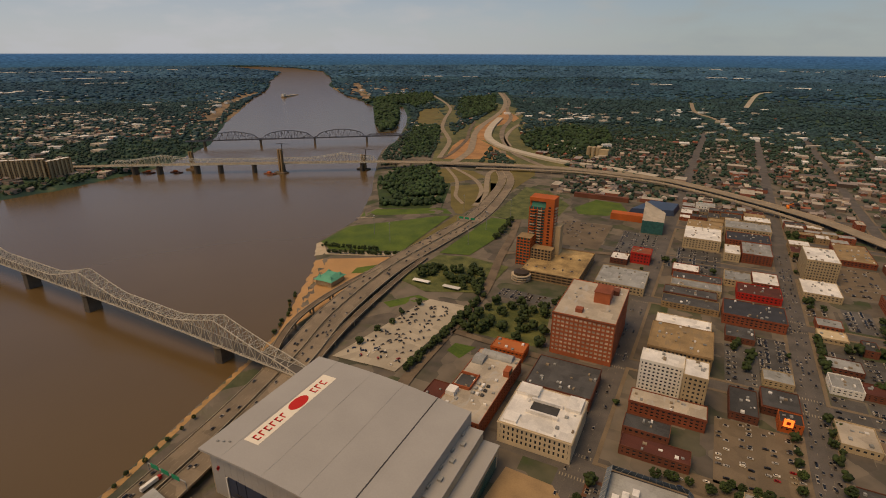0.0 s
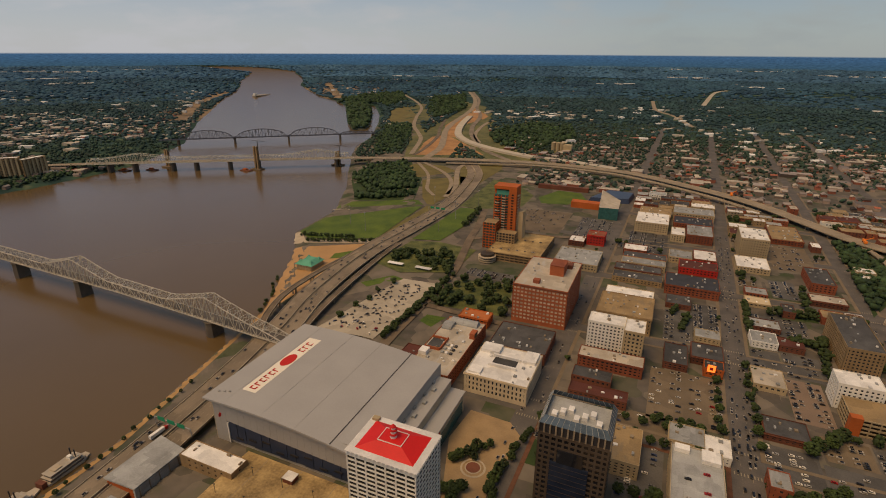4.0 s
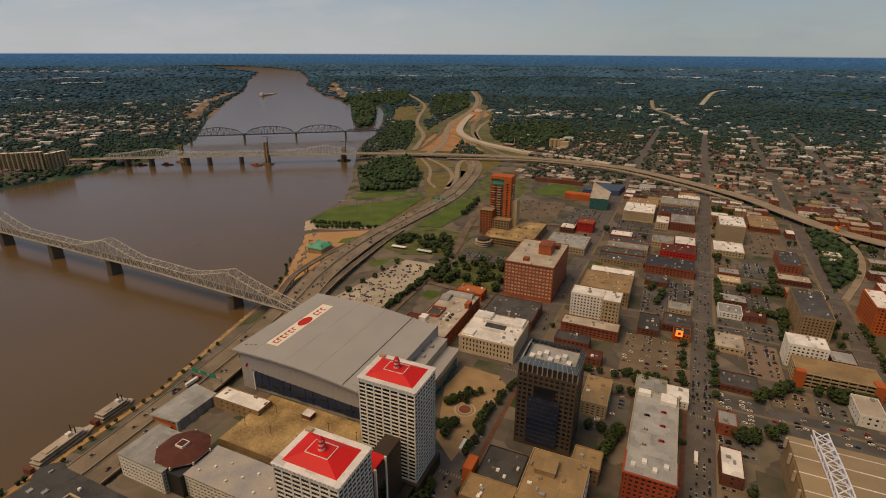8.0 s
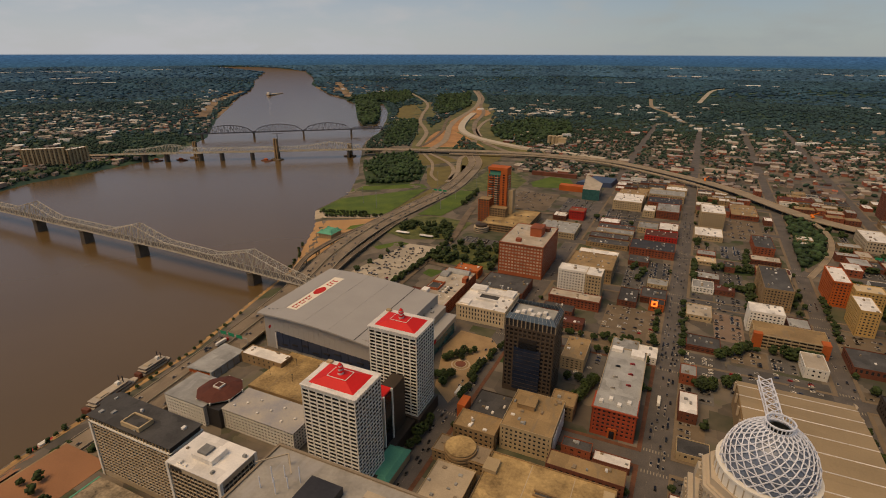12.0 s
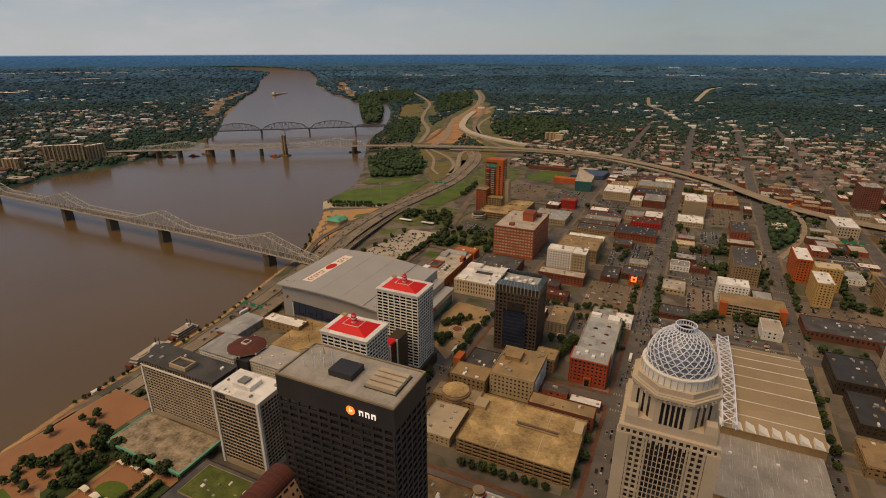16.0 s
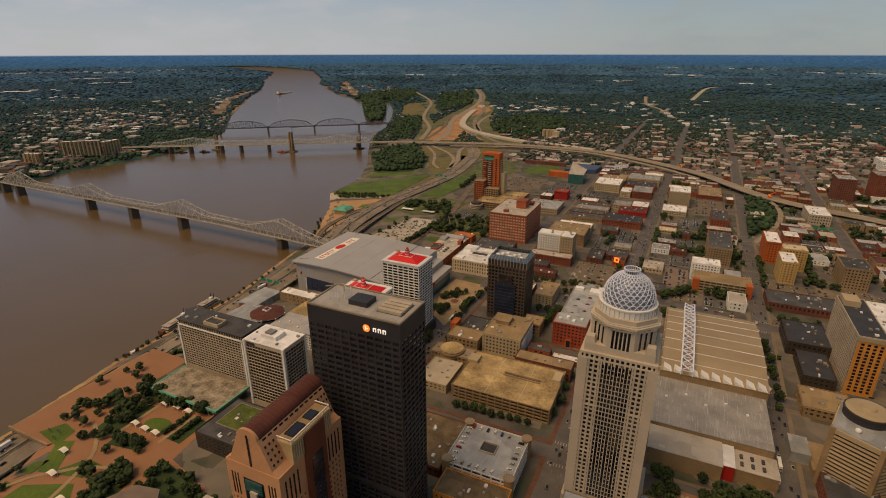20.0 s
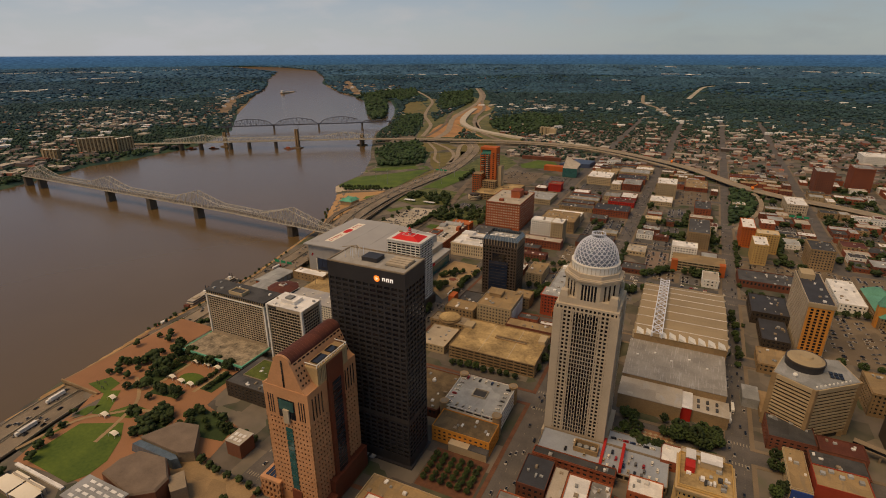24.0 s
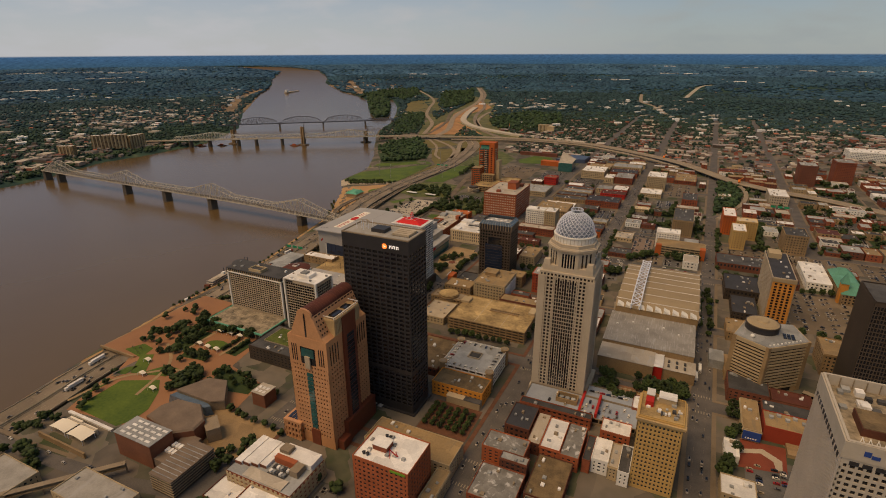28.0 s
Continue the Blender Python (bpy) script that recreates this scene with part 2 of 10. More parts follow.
M["pale_window"] = glass_mat("pale_window", (0.16, 0.15, 0.14), 0.2)
M["dome_glass"] = glass_mat("dome_glass", (0.15, 0.18, 0.23), 0.3, 0.0)
M["crown_glass"] = glass_mat("crown_glass", (0.10, 0.13, 0.15), 0.15, 0.0)
M["tan_roof_smooth"] = mat("tan_roof_smooth", (0.30, 0.245, 0.165), var=0.14, scale=0.03, bump=0.03, cells=0.06, cell=0.05)
M["white_roof_grey"] = mat("white_roof_grey", (0.43, 0.40, 0.36), cells=0.18, var=0.2, scale=0.05)


def streaks(m, across, along, pale):
    """Long thin pale streaks laid over a roof's own colour."""
    n, l = m.node_tree.nodes, m.node_tree.links
    b = n["Principled BSDF"]
    g, w, q, t, x = (n.new("ShaderNode" + k) for k in ("NewGeometry", "Mapping", "TexNoise", "MapRange", "Mix"))
    w.inputs["Scale"].default_value = (across, along, 0.1)
    w.inputs["Rotation"].default_value = (0, 0, 0.12)
    l.new(g.outputs["Position"], w.inputs["Vector"])
    l.new(w.outputs[0], q.inputs["Vector"])
    q.inputs["Scale"].default_value, q.inputs["Detail"].default_value, q.inputs["Distortion"].default_value = 1.0, 4, 0.6
    l.new(q.outputs["Fac"], t.inputs["Value"])
    t.inputs["From Min"].default_value, t.inputs["From Max"].default_value, t.inputs["To Max"].default_value = 0.56, 0.66, 0.6
    x.data_type = "RGBA"
    l.new(t.outputs[0], x.inputs[0])
    l.new(b.inputs["Base Color"].links[0].from_socket, x.inputs[6])
    x.inputs[7].default_value = (*pale, 1)
    l.new(x.outputs[2], b.inputs["Base Color"])


M["streaked_roof"] = mat("streaked_roof", (0.29, 0.262, 0.228), cells=0.15, var=0.2, scale=0.06, fine=0.5, warm=(1, 1, 0.95))
streaks(M["streaked_roof"], 1.1, 0.06, (0.46, 0.43, 0.39))
M["gold_brick"] = mat("gold_brick", (0.55, 0.25, 0.05), var=0.2)
M["blind_window"] = glass_mat("blind_window", (0.52, 0.43, 0.30), 0.5)
M["fin_wall"] = mat("fin_wall", (0.45, 0.40, 0.34), var=0.12, warm=(1, 1, 1))
M["blue_dark_roof"] = mat("blue_dark_roof", (0.04, 0.044, 0.058), var=0.25, scale=0.1)
M["cream_stone"] = mat("cream_stone", (0.48, 0.36, 0.20), var=0.15)
M["bronze_wall"] = mat("bronze_wall", (0.075, 0.06, 0.05), var=0.2, rough=0.5)
M["red_brick"] = mat("red_brick", (0.34, 0.10, 0.042), var=0.2, scale=0.1)
M["stained_deck"] = mat("stained_deck", (0.25, 0.175, 0.085), var=0.4, scale=0.06, fine=0.5, tint=(0.41, 0.31, 0.155), cells=0.2, cell=0.05)
M["weathered_roof"] = mat("weathered_roof", (0.32, 0.29, 0.25), var=0.25, scale=0.12, warm=(1, 1, 0.95))
M["stained_grey"] = mat("stained_grey", (0.10, 0.09, 0.07), var=0.5, scale=0.12, fine=0.5, tint=(0.30, 0.26, 0.20))
for k in ("white_roof_grey", "tan_roof", "grey_roof", "weathered_roof"):
    streaks(M[k], 0.16, 0.05, tuple(0.62 * v for v in ((0.72, 0.68, 0.6), (0.36, 0.27, 0.16), (0.62, 0.6, 0.56), (0.62, 0.57, 0.5))[("white_roof_grey", "tan_roof", "grey_roof", "weathered_roof").index(k)]))
M["torn_roof"] = mat("torn_roof", (0.20, 0.185, 0.165), warm=(1, 1, 0.95), var=0.3, scale=0.12, fine=0.7, cells=0.15)
streaks(M["torn_roof"], 0.22, 0.16, (0.66, 0.63, 0.58))
M["cream_panel"] = mat("cream_panel", (0.47, 0.41, 0.33), var=0.08, scale=0.2, warm=(1, 0.98, 0.92))
M["olive_roof"] = mat("olive_roof", (0.15, 0.11, 0.06), var=0.4, scale=0.15, cells=0.2)
M["lilac_roof"] = mat("lilac_roof", (0.34, 0.34, 0.36), warm=(1, 1, 1), var=0.2, scale=0.06, tint=(0.40, 0.35, 0.27))
M["tent_white"] = mat("tent_white", (0.78, 0.75, 0.68), var=0.05, bump=0.02)
M["blue_sign"] = mat("blue_sign", (0.02, 0.06, 0.3), var=0.05)


def glow(name, col, strength):
    m = bpy.data.materials.new(name)
    m.use_nodes = True
    b = m.node_tree.nodes["Principled BSDF"]
    b.inputs["Base Color"].default_value = (*col, 1)
    b.inputs["Emission Color"].default_value = (*col, 1)
    b.inputs["Emission Strength"].default_value = strength
    return m


M["lit_orange"] = glow("lit_orange", (1.0, 0.22, 0.03), 1.2)
M["lit_white"] = glow("lit_white", (0.9, 0.8, 0.7), 0.7)


# ---- mesh building ----
class Shape:
    """Vertices and faces gathered from boxes, prisms and beams, turned into one mesh."""

    def __init__(self):
        self.v, self.f = [], []

    def box(self, x0, y0, z0, x1, y1, z1):
        k = len(self.v)
        self.v += [(x0, y0, z0), (x1, y0, z0), (x1, y1, z0), (x0, y1, z0), (x0, y0, z1), (x1, y0, z1), (x1, y1, z1), (x0, y1, z1)]
        self.f += [(k, k + 3, k + 2, k + 1), (k + 4, k + 5, k + 6, k + 7), (k, k + 1, k + 5, k + 4), (k + 1, k + 2, k + 6, k + 5),
                   (k + 2, k + 3, k + 7, k + 6), (k + 3, k, k + 4, k + 7)]
        return self

    def prism(self, poly, z0, z1, top=1.0, cap=True):
        """An upright prism over a polygon (counter-clockwise); top shrinks its upper face about the middle."""
        k, n = len(self.v), len(poly)
        cx, cy = sum(p[0] for p in poly) / n, sum(p[1] for p in poly) / n
        self.v += [(x, y, z0) for x, y in poly] + [(cx + (x - cx) * top, cy + (y - cy) * top, z1) for x, y in poly]
        self.f += [(k + i, k + (i + 1) % n, k + n + (i + 1) % n, k + n + i) for i in range(n)]
        if cap:
            self.f += [tuple(k + n + i for i in range(n)), tuple(k + i for i in reversed(range(n)))]
        return self

    def ring(self, cx, cy, r, n=16, turn=0.0):
        return [(cx + r * math.cos(turn + 2 * math.pi * i / n), cy + r * math.sin(turn + 2 * math.pi * i / n)) for i in range(n)]

    def tube(self, cx, cy, z0, z1, r, n=12, top=1.0):
        return self.prism(self.ring(cx, cy, r, n), z0, z1, top)

    def beam(self, p, q, w, h=None):
        """A straight bar from p to q, w wide and h deep."""
        p, q = Vector(p), Vector(q)
        d = (q - p).normalized()
        s = d.cross(Vector((0, 0, 1)))
        s = s.normalized() if s.length > 1e-4 else Vector((1, 0, 0))
        u = s.cross(d)
        s, u = s * w / 2, u * (h or w) / 2
        k = len(self.v)
        for e in (p, q):
            self.v += [tuple(e - s - u), tuple(e + s - u), tuple(e + s + u), tuple(e - s + u)]
        self.f += [(k, k + 1, k + 2, k + 3), (k + 7, k + 6, k + 5, k + 4), (k, k + 4, k + 5, k + 1), (k + 1, k + 5, k + 6, k + 2),
                   (k + 2, k + 6, k + 7, k + 3), (k + 3, k + 7, k + 4, k)]
        return self

    def sheet(self, rows):
        """A surface through rows of points."""
        k, n = len(self.v), len(rows[0])
        for r in rows:
            self.v += [tuple(p) for p in r]
        self.f += [(k + i * n + j, k + i * n + j + 1, k + (i + 1) * n + j + 1, k + (i + 1) * n + j)
                   for i in range(len(rows) - 1) for j in range(n - 1)]
        return self

    def mesh(self, name, material):
        me = bpy.data.meshes.new(name)
        me.from_pydata(self.v, [], self.f)
        me.materials.append(material)
        return me


def part(name, shape, material, parent=None, label="", data=None):
    """ONE mesh object under a thing or a part."""
    ob = new(name, data or shape.mesh(name, material))
    if parent:
        ob.parent = parent
    if label:
        tagged(ob, label=label)
    return ob


def thing(name, x, y, z, label, category, group="", kind=""):
    ob = new(name)
    ob.location = (x, y, z)
    return tagged(ob, label, category, group, kind)


def structure(name, shape, material, label):
    return tagged(new(name, shape.mesh(name, material)), label, name.split("_")[0], kind="structure")

# ---- ground, river and distance ----
EYE = (72.0, -115.0, 289.0)
WATER = -15.0
NEAR_BANK = [(-300, -900), (-335, -300), (-346, -147), (-374, -21), (-388, 73), (-393, 243), (-414, 334), (-446, 483), (-535, 650),
             (-598, 735), (-610, 870), (-699, 1048), (-792, 1199), (-906, 1390), (-967, 1507), (-1022, 1683), (-1170, 1994), (-1346, 2326), (-1618, 2751),
             (-1660, 2745), (-1385, 2309), (-1200, 1984), (-1164, 1881), (-1183, 1829), (-1348, 2039), (-1674, 2524), (-1781, 2677), (-1997, 2903), (-2229, 3064),
             (-2663, 3515), (-3094, 3991), (-4180, 5390), (-5202, 6549), (-5854, 7057), (-6705, 7629), (-7700, 7850)]
FAR_BANK = [(-8300, 7300), (-7047, 6800), (-5605, 6137), (-4312, 4582), (-3174, 3286), (-2677, 2647), (-2358, 2254), (-2041, 1861), (-1794, 1594), (-1541, 1325), (-1372, 1025),
            (-1353, 922), (-1349, 733), (-1368, 635), (-1290, 380), (-1300, -100), (-1350, -900)]
RIVER = np.array(NEAR_BANK + FAR_BANK, float)


def afar(x, y, z):
    """Draws country past 2.6 km in towards the viewer along its line of sight, so that eleven kilometres fit within the clip distance."""
    dx, dy = x - EYE[0], y - EYE[1]
    d = math.hypot(dx, dy)
    if d < 2600:
        return (x, y, z)
    r = 2600 + 2080 * (1 - math.exp((2600 - d) / 2080))
    return (EYE[0] + dx * r / d, EYE[1] + dy * r / d, EYE[2] + (z - EYE[2]) * r / d)


def shore(px, py):
    """Signed distance to the river's edge: negative in the water."""
    p = np.stack([px, py], -1)
    a, b = RIVER, np.roll(RIVER, -1, 0)
    best = np.full(px.shape, 1e9)
    inside = np.zeros(px.shape, bool)
    for (ax, ay), (bx, by) in zip(a, b):
        ex, ey = bx - ax, by - ay
        t = np.clip(((px - ax) * ex + (py - ay) * ey) / (ex * ex + ey * ey), 0, 1)
        best = np.minimum(best, np.hypot(px - ax - t * ex, py - ay - t * ey))
        hit = ((ay > py) != (by > py)) & (px < ex * (py - ay) / (ey if ey else 1e-9) + ax)
        inside ^= hit
    return np.where(inside, -best, best)


def level(px, py):
    """Height of the ground."""
    d = shore(px, py)
    z = np.interp(d, [-60, 0, 14, 60, 150], [-24, -15.2, -11, -8, 0])
    # made ground, level with the streets, begins behind the freeway
    edge = np.interp(py, [-330, -140, -70, -46, -37, 95, 115, 300], [-271, -288, -299, -302, -322, -322, -315, -318])
    made = np.clip((px - edge) / 7, 0, 1) * np.clip((330 - py) / 60, 0, 1) * np.clip((py + 420) / 40, 0, 1)
    z = z + (np.maximum(z, 0) - z) * made
    wild = 6 * np.sin(px * 0.0021 + 1) * np.sin(py * 0.0017) * np.clip((np.hypot(px, py) - 2500) / 2000, 0, 1.5)
    return z + wild


def ground_at(x, y):
    return float(level(np.array([float(x)]), np.array([float(y)]))[0])


angles = np.unique(np.concatenate([np.radians(np.arange(28, 168, 0.4)), np.radians(np.arange(-192, 28.1, 4))]))
radii = np.concatenate([[1.0], np.linspace(40, 200, 8), np.geomspace(215, 2600, 180), np.geomspace(2650, 7000, 60), np.geomspace(7150, 11500, 26)])
ga, gr = np.meshgrid(angles, radii)
gx, gy = EYE[0] + gr * np.cos(ga), EYE[1] + gr * np.sin(ga)
gz = level(gx, gy)
rows = [[afar(gx[i, j], gy[i, j], gz[i, j]) for j in range(len(angles))] for i in range(len(radii))]
s = Shape().sheet([r + r[:1] for r in rows])
ground_mesh = s.mesh("ground", M["concrete"])
true = ground_mesh.attributes.new("true", "FLOAT_VECTOR", "POINT")
flat = np.stack([gx, gy, gz], -1)
flat = np.concatenate([flat, flat[:, :1]], 1).reshape(-1, 3)
true.data.foreach_set("vector", flat.astype(np.float32).ravel())


def ground_material():
    """Town ground (worn pavement, yards, dust and grass) that passes into woods with distance and across the river."""
    m = bpy.data.materials.new("ground")
    m.use_nodes = True
    nt = m.node_tree
    n, l = nt.nodes, nt.links
    at = n.new("ShaderNodeAttribute")
    at.attribute_name = "true"

    def noise_of(scale, detail=4):
        q = n.new("ShaderNodeTexNoise")
        l.new(at.outputs["Vector"], q.inputs["Vector"])
        q.inputs["Scale"].default_value, q.inputs["Detail"].default_value = scale, detail
        return q.outputs["Fac"]

    def ramp(source, stops):
        r = n.new("ShaderNodeValToRGB")
        l.new(source, r.inputs["Fac"])
        e = r.color_ramp.elements
        while len(e) < len(stops):
            e.new(0.5)
        for k, (p, c) in zip(e, stops):
            k.position, k.color = p, (*c, 1)
        return r.outputs["Color"]

    def blend(f, a, b):
        x = n.new("ShaderNodeMix")
        x.data_type = "RGBA"
        l.new(f, x.inputs[0])
        l.new(a, x.inputs[6])
        l.new(b, x.inputs[7])
        return x.outputs[2]

    town = ramp(noise_of(0.045, 6), [(0.3, (0.05, 0.075, 0.02)), (0.43, (0.09, 0.08, 0.06)), (0.55, (0.16, 0.13, 0.095)), (0.7, (0.21, 0.165, 0.12))])
    lots = n.new("ShaderNodeTexVoronoi")
    lots.distance = "CHEBYCHEV"
    lots.inputs["Scale"].default_value = 0.034
    l.new(at.outputs["Vector"], lots.inputs["Vector"])
    pick = n.new("ShaderNodeSeparateColor")
    l.new(lots.outputs["Color"], pick.inputs[0])
    parcel = ramp(pick.outputs[0], [(0.0, (0.045, 0.07, 0.018)), (0.26, (0.075, 0.066, 0.055)), (0.5, (0.12, 0.10, 0.078)), (0.78, (0.20, 0.165, 0.12))])
    half = n.new("ShaderNodeValue")
    half.outputs[0].default_value = 0.6
    town = blend(half.outputs[0], town, parcel)
    # woods tones lean blue: distance haze is put into the ground colour
    woods = ramp(noise_of(0.012, 8), [(0.3, (0.013, 0.032, 0.026)), (0.5, (0.024, 0.052, 0.040)), (0.60, (0.045, 0.080, 0.045)), (0.70, (0.12, 0.13, 0.07))])
    far = n.new("ShaderNodeAttribute")
    far.attribute_name = "woods"
    b = n["Principled BSDF"]
    l.new(blend(far.outputs["Fac"], town, woods), b.inputs["Base Color"])
    b.inputs["Roughness"].default_value = 0.95
    b.inputs["Specular IOR Level"].default_value = 0.2
    return m


woody = ground_mesh.attributes.new("woods", "FLOAT", "POINT")
fx, fy = flat[:, 0], flat[:, 1]
wood = np.clip((fy - 2150 - 0.25 * fx) / 350, 0, 1)
wood = np.maximum(wood, np.clip((-fx - 1000) / 300, 0, 1))
woody.data.foreach_set("value", wood.astype(np.float32))
ground_mesh.materials[0] = ground_material()
tagged(new("ground", ground_mesh), "worn city ground, dusty and patched with grass, running to woods", "ground", kind="structure")


def water_material():
    m = bpy.data.materials.new("river_water")
    m.use_nodes = True
    nt = m.node_tree
    n, l = nt.nodes, nt.links
    b = n["Principled BSDF"]
    b.inputs["Roughness"].default_value = 0.2
    b.inputs["IOR"].default_value = 1.55
    b.inputs["Specular Tint"].default_value = (1.0, 0.86, 0.56, 1)
    g = n.new("ShaderNodeNewGeometry")
    a, c = n.new("ShaderNodeTexNoise"), n.new("ShaderNodeTexNoise")
    for q, s, d in ((a, 0.006, 5), (c, 0.25, 4)):
        l.new(g.outputs["Position"], q.inputs["Vector"])
        q.inputs["Scale"].default_value, q.inputs["Detail"].default_value = s, d
    mix = n.new("ShaderNodeMix")
    mix.data_type = "RGBA"
    mix.inputs[6].default_value, mix.inputs[7].default_value = (0.106, 0.066, 0.026, 1), (0.136, 0.085, 0.034, 1)
    l.new(a.outputs["Fac"], mix.inputs[0])
    l.new(mix.outputs[2], b.inputs["Base Color"])
    bn = n.new("ShaderNodeBump")
    bn.inputs["Strength"].default_value, bn.inputs["Distance"].default_value = 0.035, 0.3
    l.new(c.outputs["Fac"], bn.inputs["Height"])
    l.new(bn.outputs["Normal"], b.inputs["Normal"])
    return m


M["water"] = water_material()
wa = np.radians(np.arange(60, 200, 1.0))
wr = np.concatenate([[180], np.geomspace(240, 11400, 80)])
s = Shape().sheet([[afar(EYE[0] + r * math.cos(a), EYE[1] + r * math.sin(a), WATER) for a in wa] for r in wr])
river = s.mesh("water", M["water"])
river.polygons.foreach_set("use_smooth", [True] * len(river.polygons))
tagged(new("water", river), "broad muddy brown river with faint ripples and soft reflections", "river", kind="structure")

# ---- buildings: general builders ----
COUNT = {"windows": 0}


def facade(w, d, z0, z1, storeys, bx, by, pier=0.5, sill=0.5, depth=0.4, base=0.0, crown=0.0):
    """Piers and spandrels round a footprint w by d, with real openings between them. bx, by: bays along x and along y."""
    s = Shape()
    hi, lo = z1 - crown, z0 + base
    fh = (hi - lo) / storeys
    t = depth
    if base:
        s.box(0, 0, z0, w, d, lo)
    if crown:
        s.box(0, 0, hi, w, d, z1)
    for k in range(storeys):
        a, b = lo + k * fh, lo + k * fh + fh * sill
        s.box(0, 0, a, w, t, b).box(0, d - t, a, w, d, b).box(0, t, a, t, d - t, b).box(w - t, t, a, w, d - t, b)
    q = t * 0.98
    for n, length, across in ((bx, w, False), (by, d, True)):
        step = length / n
        pw = step * pier
        for i in range(n + 1):
            c = min(max(i * step, pw / 2), length - pw / 2)
            if across:
                s.box(0.01, c - pw / 2, lo, q, c + pw / 2, hi).box(w - q, c - pw / 2, lo, w - 0.01, c + pw / 2, hi)
            else:
                s.box(c - pw / 2, 0.01, lo, c + pw / 2, q, hi).box(c - pw / 2, d - q, lo, c + pw / 2, d - 0.01, hi)
    return s


PANES = {}


def panes(root, w, d, z0, z1, storeys, bx, by, pier, sill, base, crown, glass, sides="wsn", inset=0.3):
    """Each window of a front as a pane of its own, behind the face of the wall."""
    hi, lo = z1 - crown, z0 + base
    fh = (hi - lo) / storeys
    for side in sides:
        n, length = (bx, w) if side == "w" else (by, d)
        step = length / n
        ww, hh = step * (1 - pier), fh * (1 - sill)
        key = (round(ww, 2), round(hh, 2), side == "w", glass)
        if key not in PANES:
            sh = Shape()
            sh.box(-ww / 2, 0, 0, ww / 2, 0.06, hh) if side == "w" else sh.box(0, -ww / 2, 0, 0.06, ww / 2, hh)
            PANES[key] = sh.mesh("window", M[glass])
        for k in range(storeys):
            for i in range(n):
                ob = part("window", None, None, root, data=PANES[key])
                c, z = (i + 0.5) * step, lo + k * fh + fh * sill
                ob.location = {"w": (c, inset, z), "n": (inset, c, z), "s": (w - inset - 0.06, c, z)}[side]
                COUNT["windows"] += 1


def roof_clutter(root, w, d, h, n, seed, big=False):
    """Air handlers, hatches and ducts on a flat roof."""
    r = random.Random(seed)
    for i in range(n):
        a, b, c = r.uniform(1.2, 3.2), r.uniform(1.2, 3.5), r.uniform(0.8, 1.8)
        if big:
            a, b, c = a * 1.8, b * 1.8, c * 1.5
        if w < a + 3 or d < b + 3:
            continue
        x, y = r.uniform(1.2, w - a - 1.2), r.uniform(1.2, d - b - 1.2)
        s = Shape().box(x, y, h, x + a, y + b, h + c * 0.85).box(x + 0.15, y + 0.15, h + c * 0.85, x + a - 0.15, y + b - 0.15, h + c)
        part("rooftop_unit", s, M[r.choice(("white_roof", "grey_roof", "grey_roof", "concrete"))], root)


def block(name, label, category, x0, y0, x1, y1, h, wall="brick", roof="grey_roof", storeys=3, bay=4.0, pier=0.55, sill=0.55, units=3,
          z0=0.0, base=0.0, crown=1.2, glass="glass", each="", parapet=0.9, cornice="", seed=None, group="", depth=0.4):
    """A flat-roofed building: pierced walls, a glazed core storey by storey, roof deck, parapet, cornice and roof plant."""
    w, d = x1 - x0, y1 - y0
    root = thing(name, x0, y0, z0, label, category, group)
    bx, by = max(1, round(w / bay)), max(1, round(d / bay))
    part("wall", facade(w, d, 0, h, storeys, bx, by, pier, sill, depth, base, crown), M[wall], root)
    fh = (h - base - crown) / storeys
    for k in range(storeys):
        if each and k >= 0:
            break
        z = base + k * fh
        part("window_band", Shape().box(0.32, 0.32, z + fh * sill - 0.1, w - 0.32, d - 0.32, z + fh), M[glass], root)
    if each:
        panes(root, w, d, 0, h, storeys, bx, by, pier, sill, base, crown, glass, each)
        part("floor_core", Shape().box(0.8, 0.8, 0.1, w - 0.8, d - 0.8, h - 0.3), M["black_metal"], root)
    part("roof", Shape().box(0.35, 0.35, h - 0.3, w - 0.35, d - 0.35, h + 0.06), M[roof], root)
    t = 0.4
    p = Shape().box(0, 0, h, w, t, h + parapet).box(0, d - t, h, w, d, h + parapet).box(0, t, h, t, d - t, h + parapet).box(w - t, t, h, w, d - t, h + parapet)
    part("parapet", p, M[wall], root)
    if cornice:
        c = Shape().box(-0.5, -0.5, h - 0.9, w + 0.5, 0, h - 0.1).box(-0.5, 0, h - 0.9, 0, d, h - 0.1).box(w, 0, h - 0.9, w + 0.5, d, h - 0.1)
        part("cornice", c, M[cornice], root)
    roof_clutter(root, w, d, h, units, seed if seed is not None else int(x0 * 7 + y0 * 13))
    return root


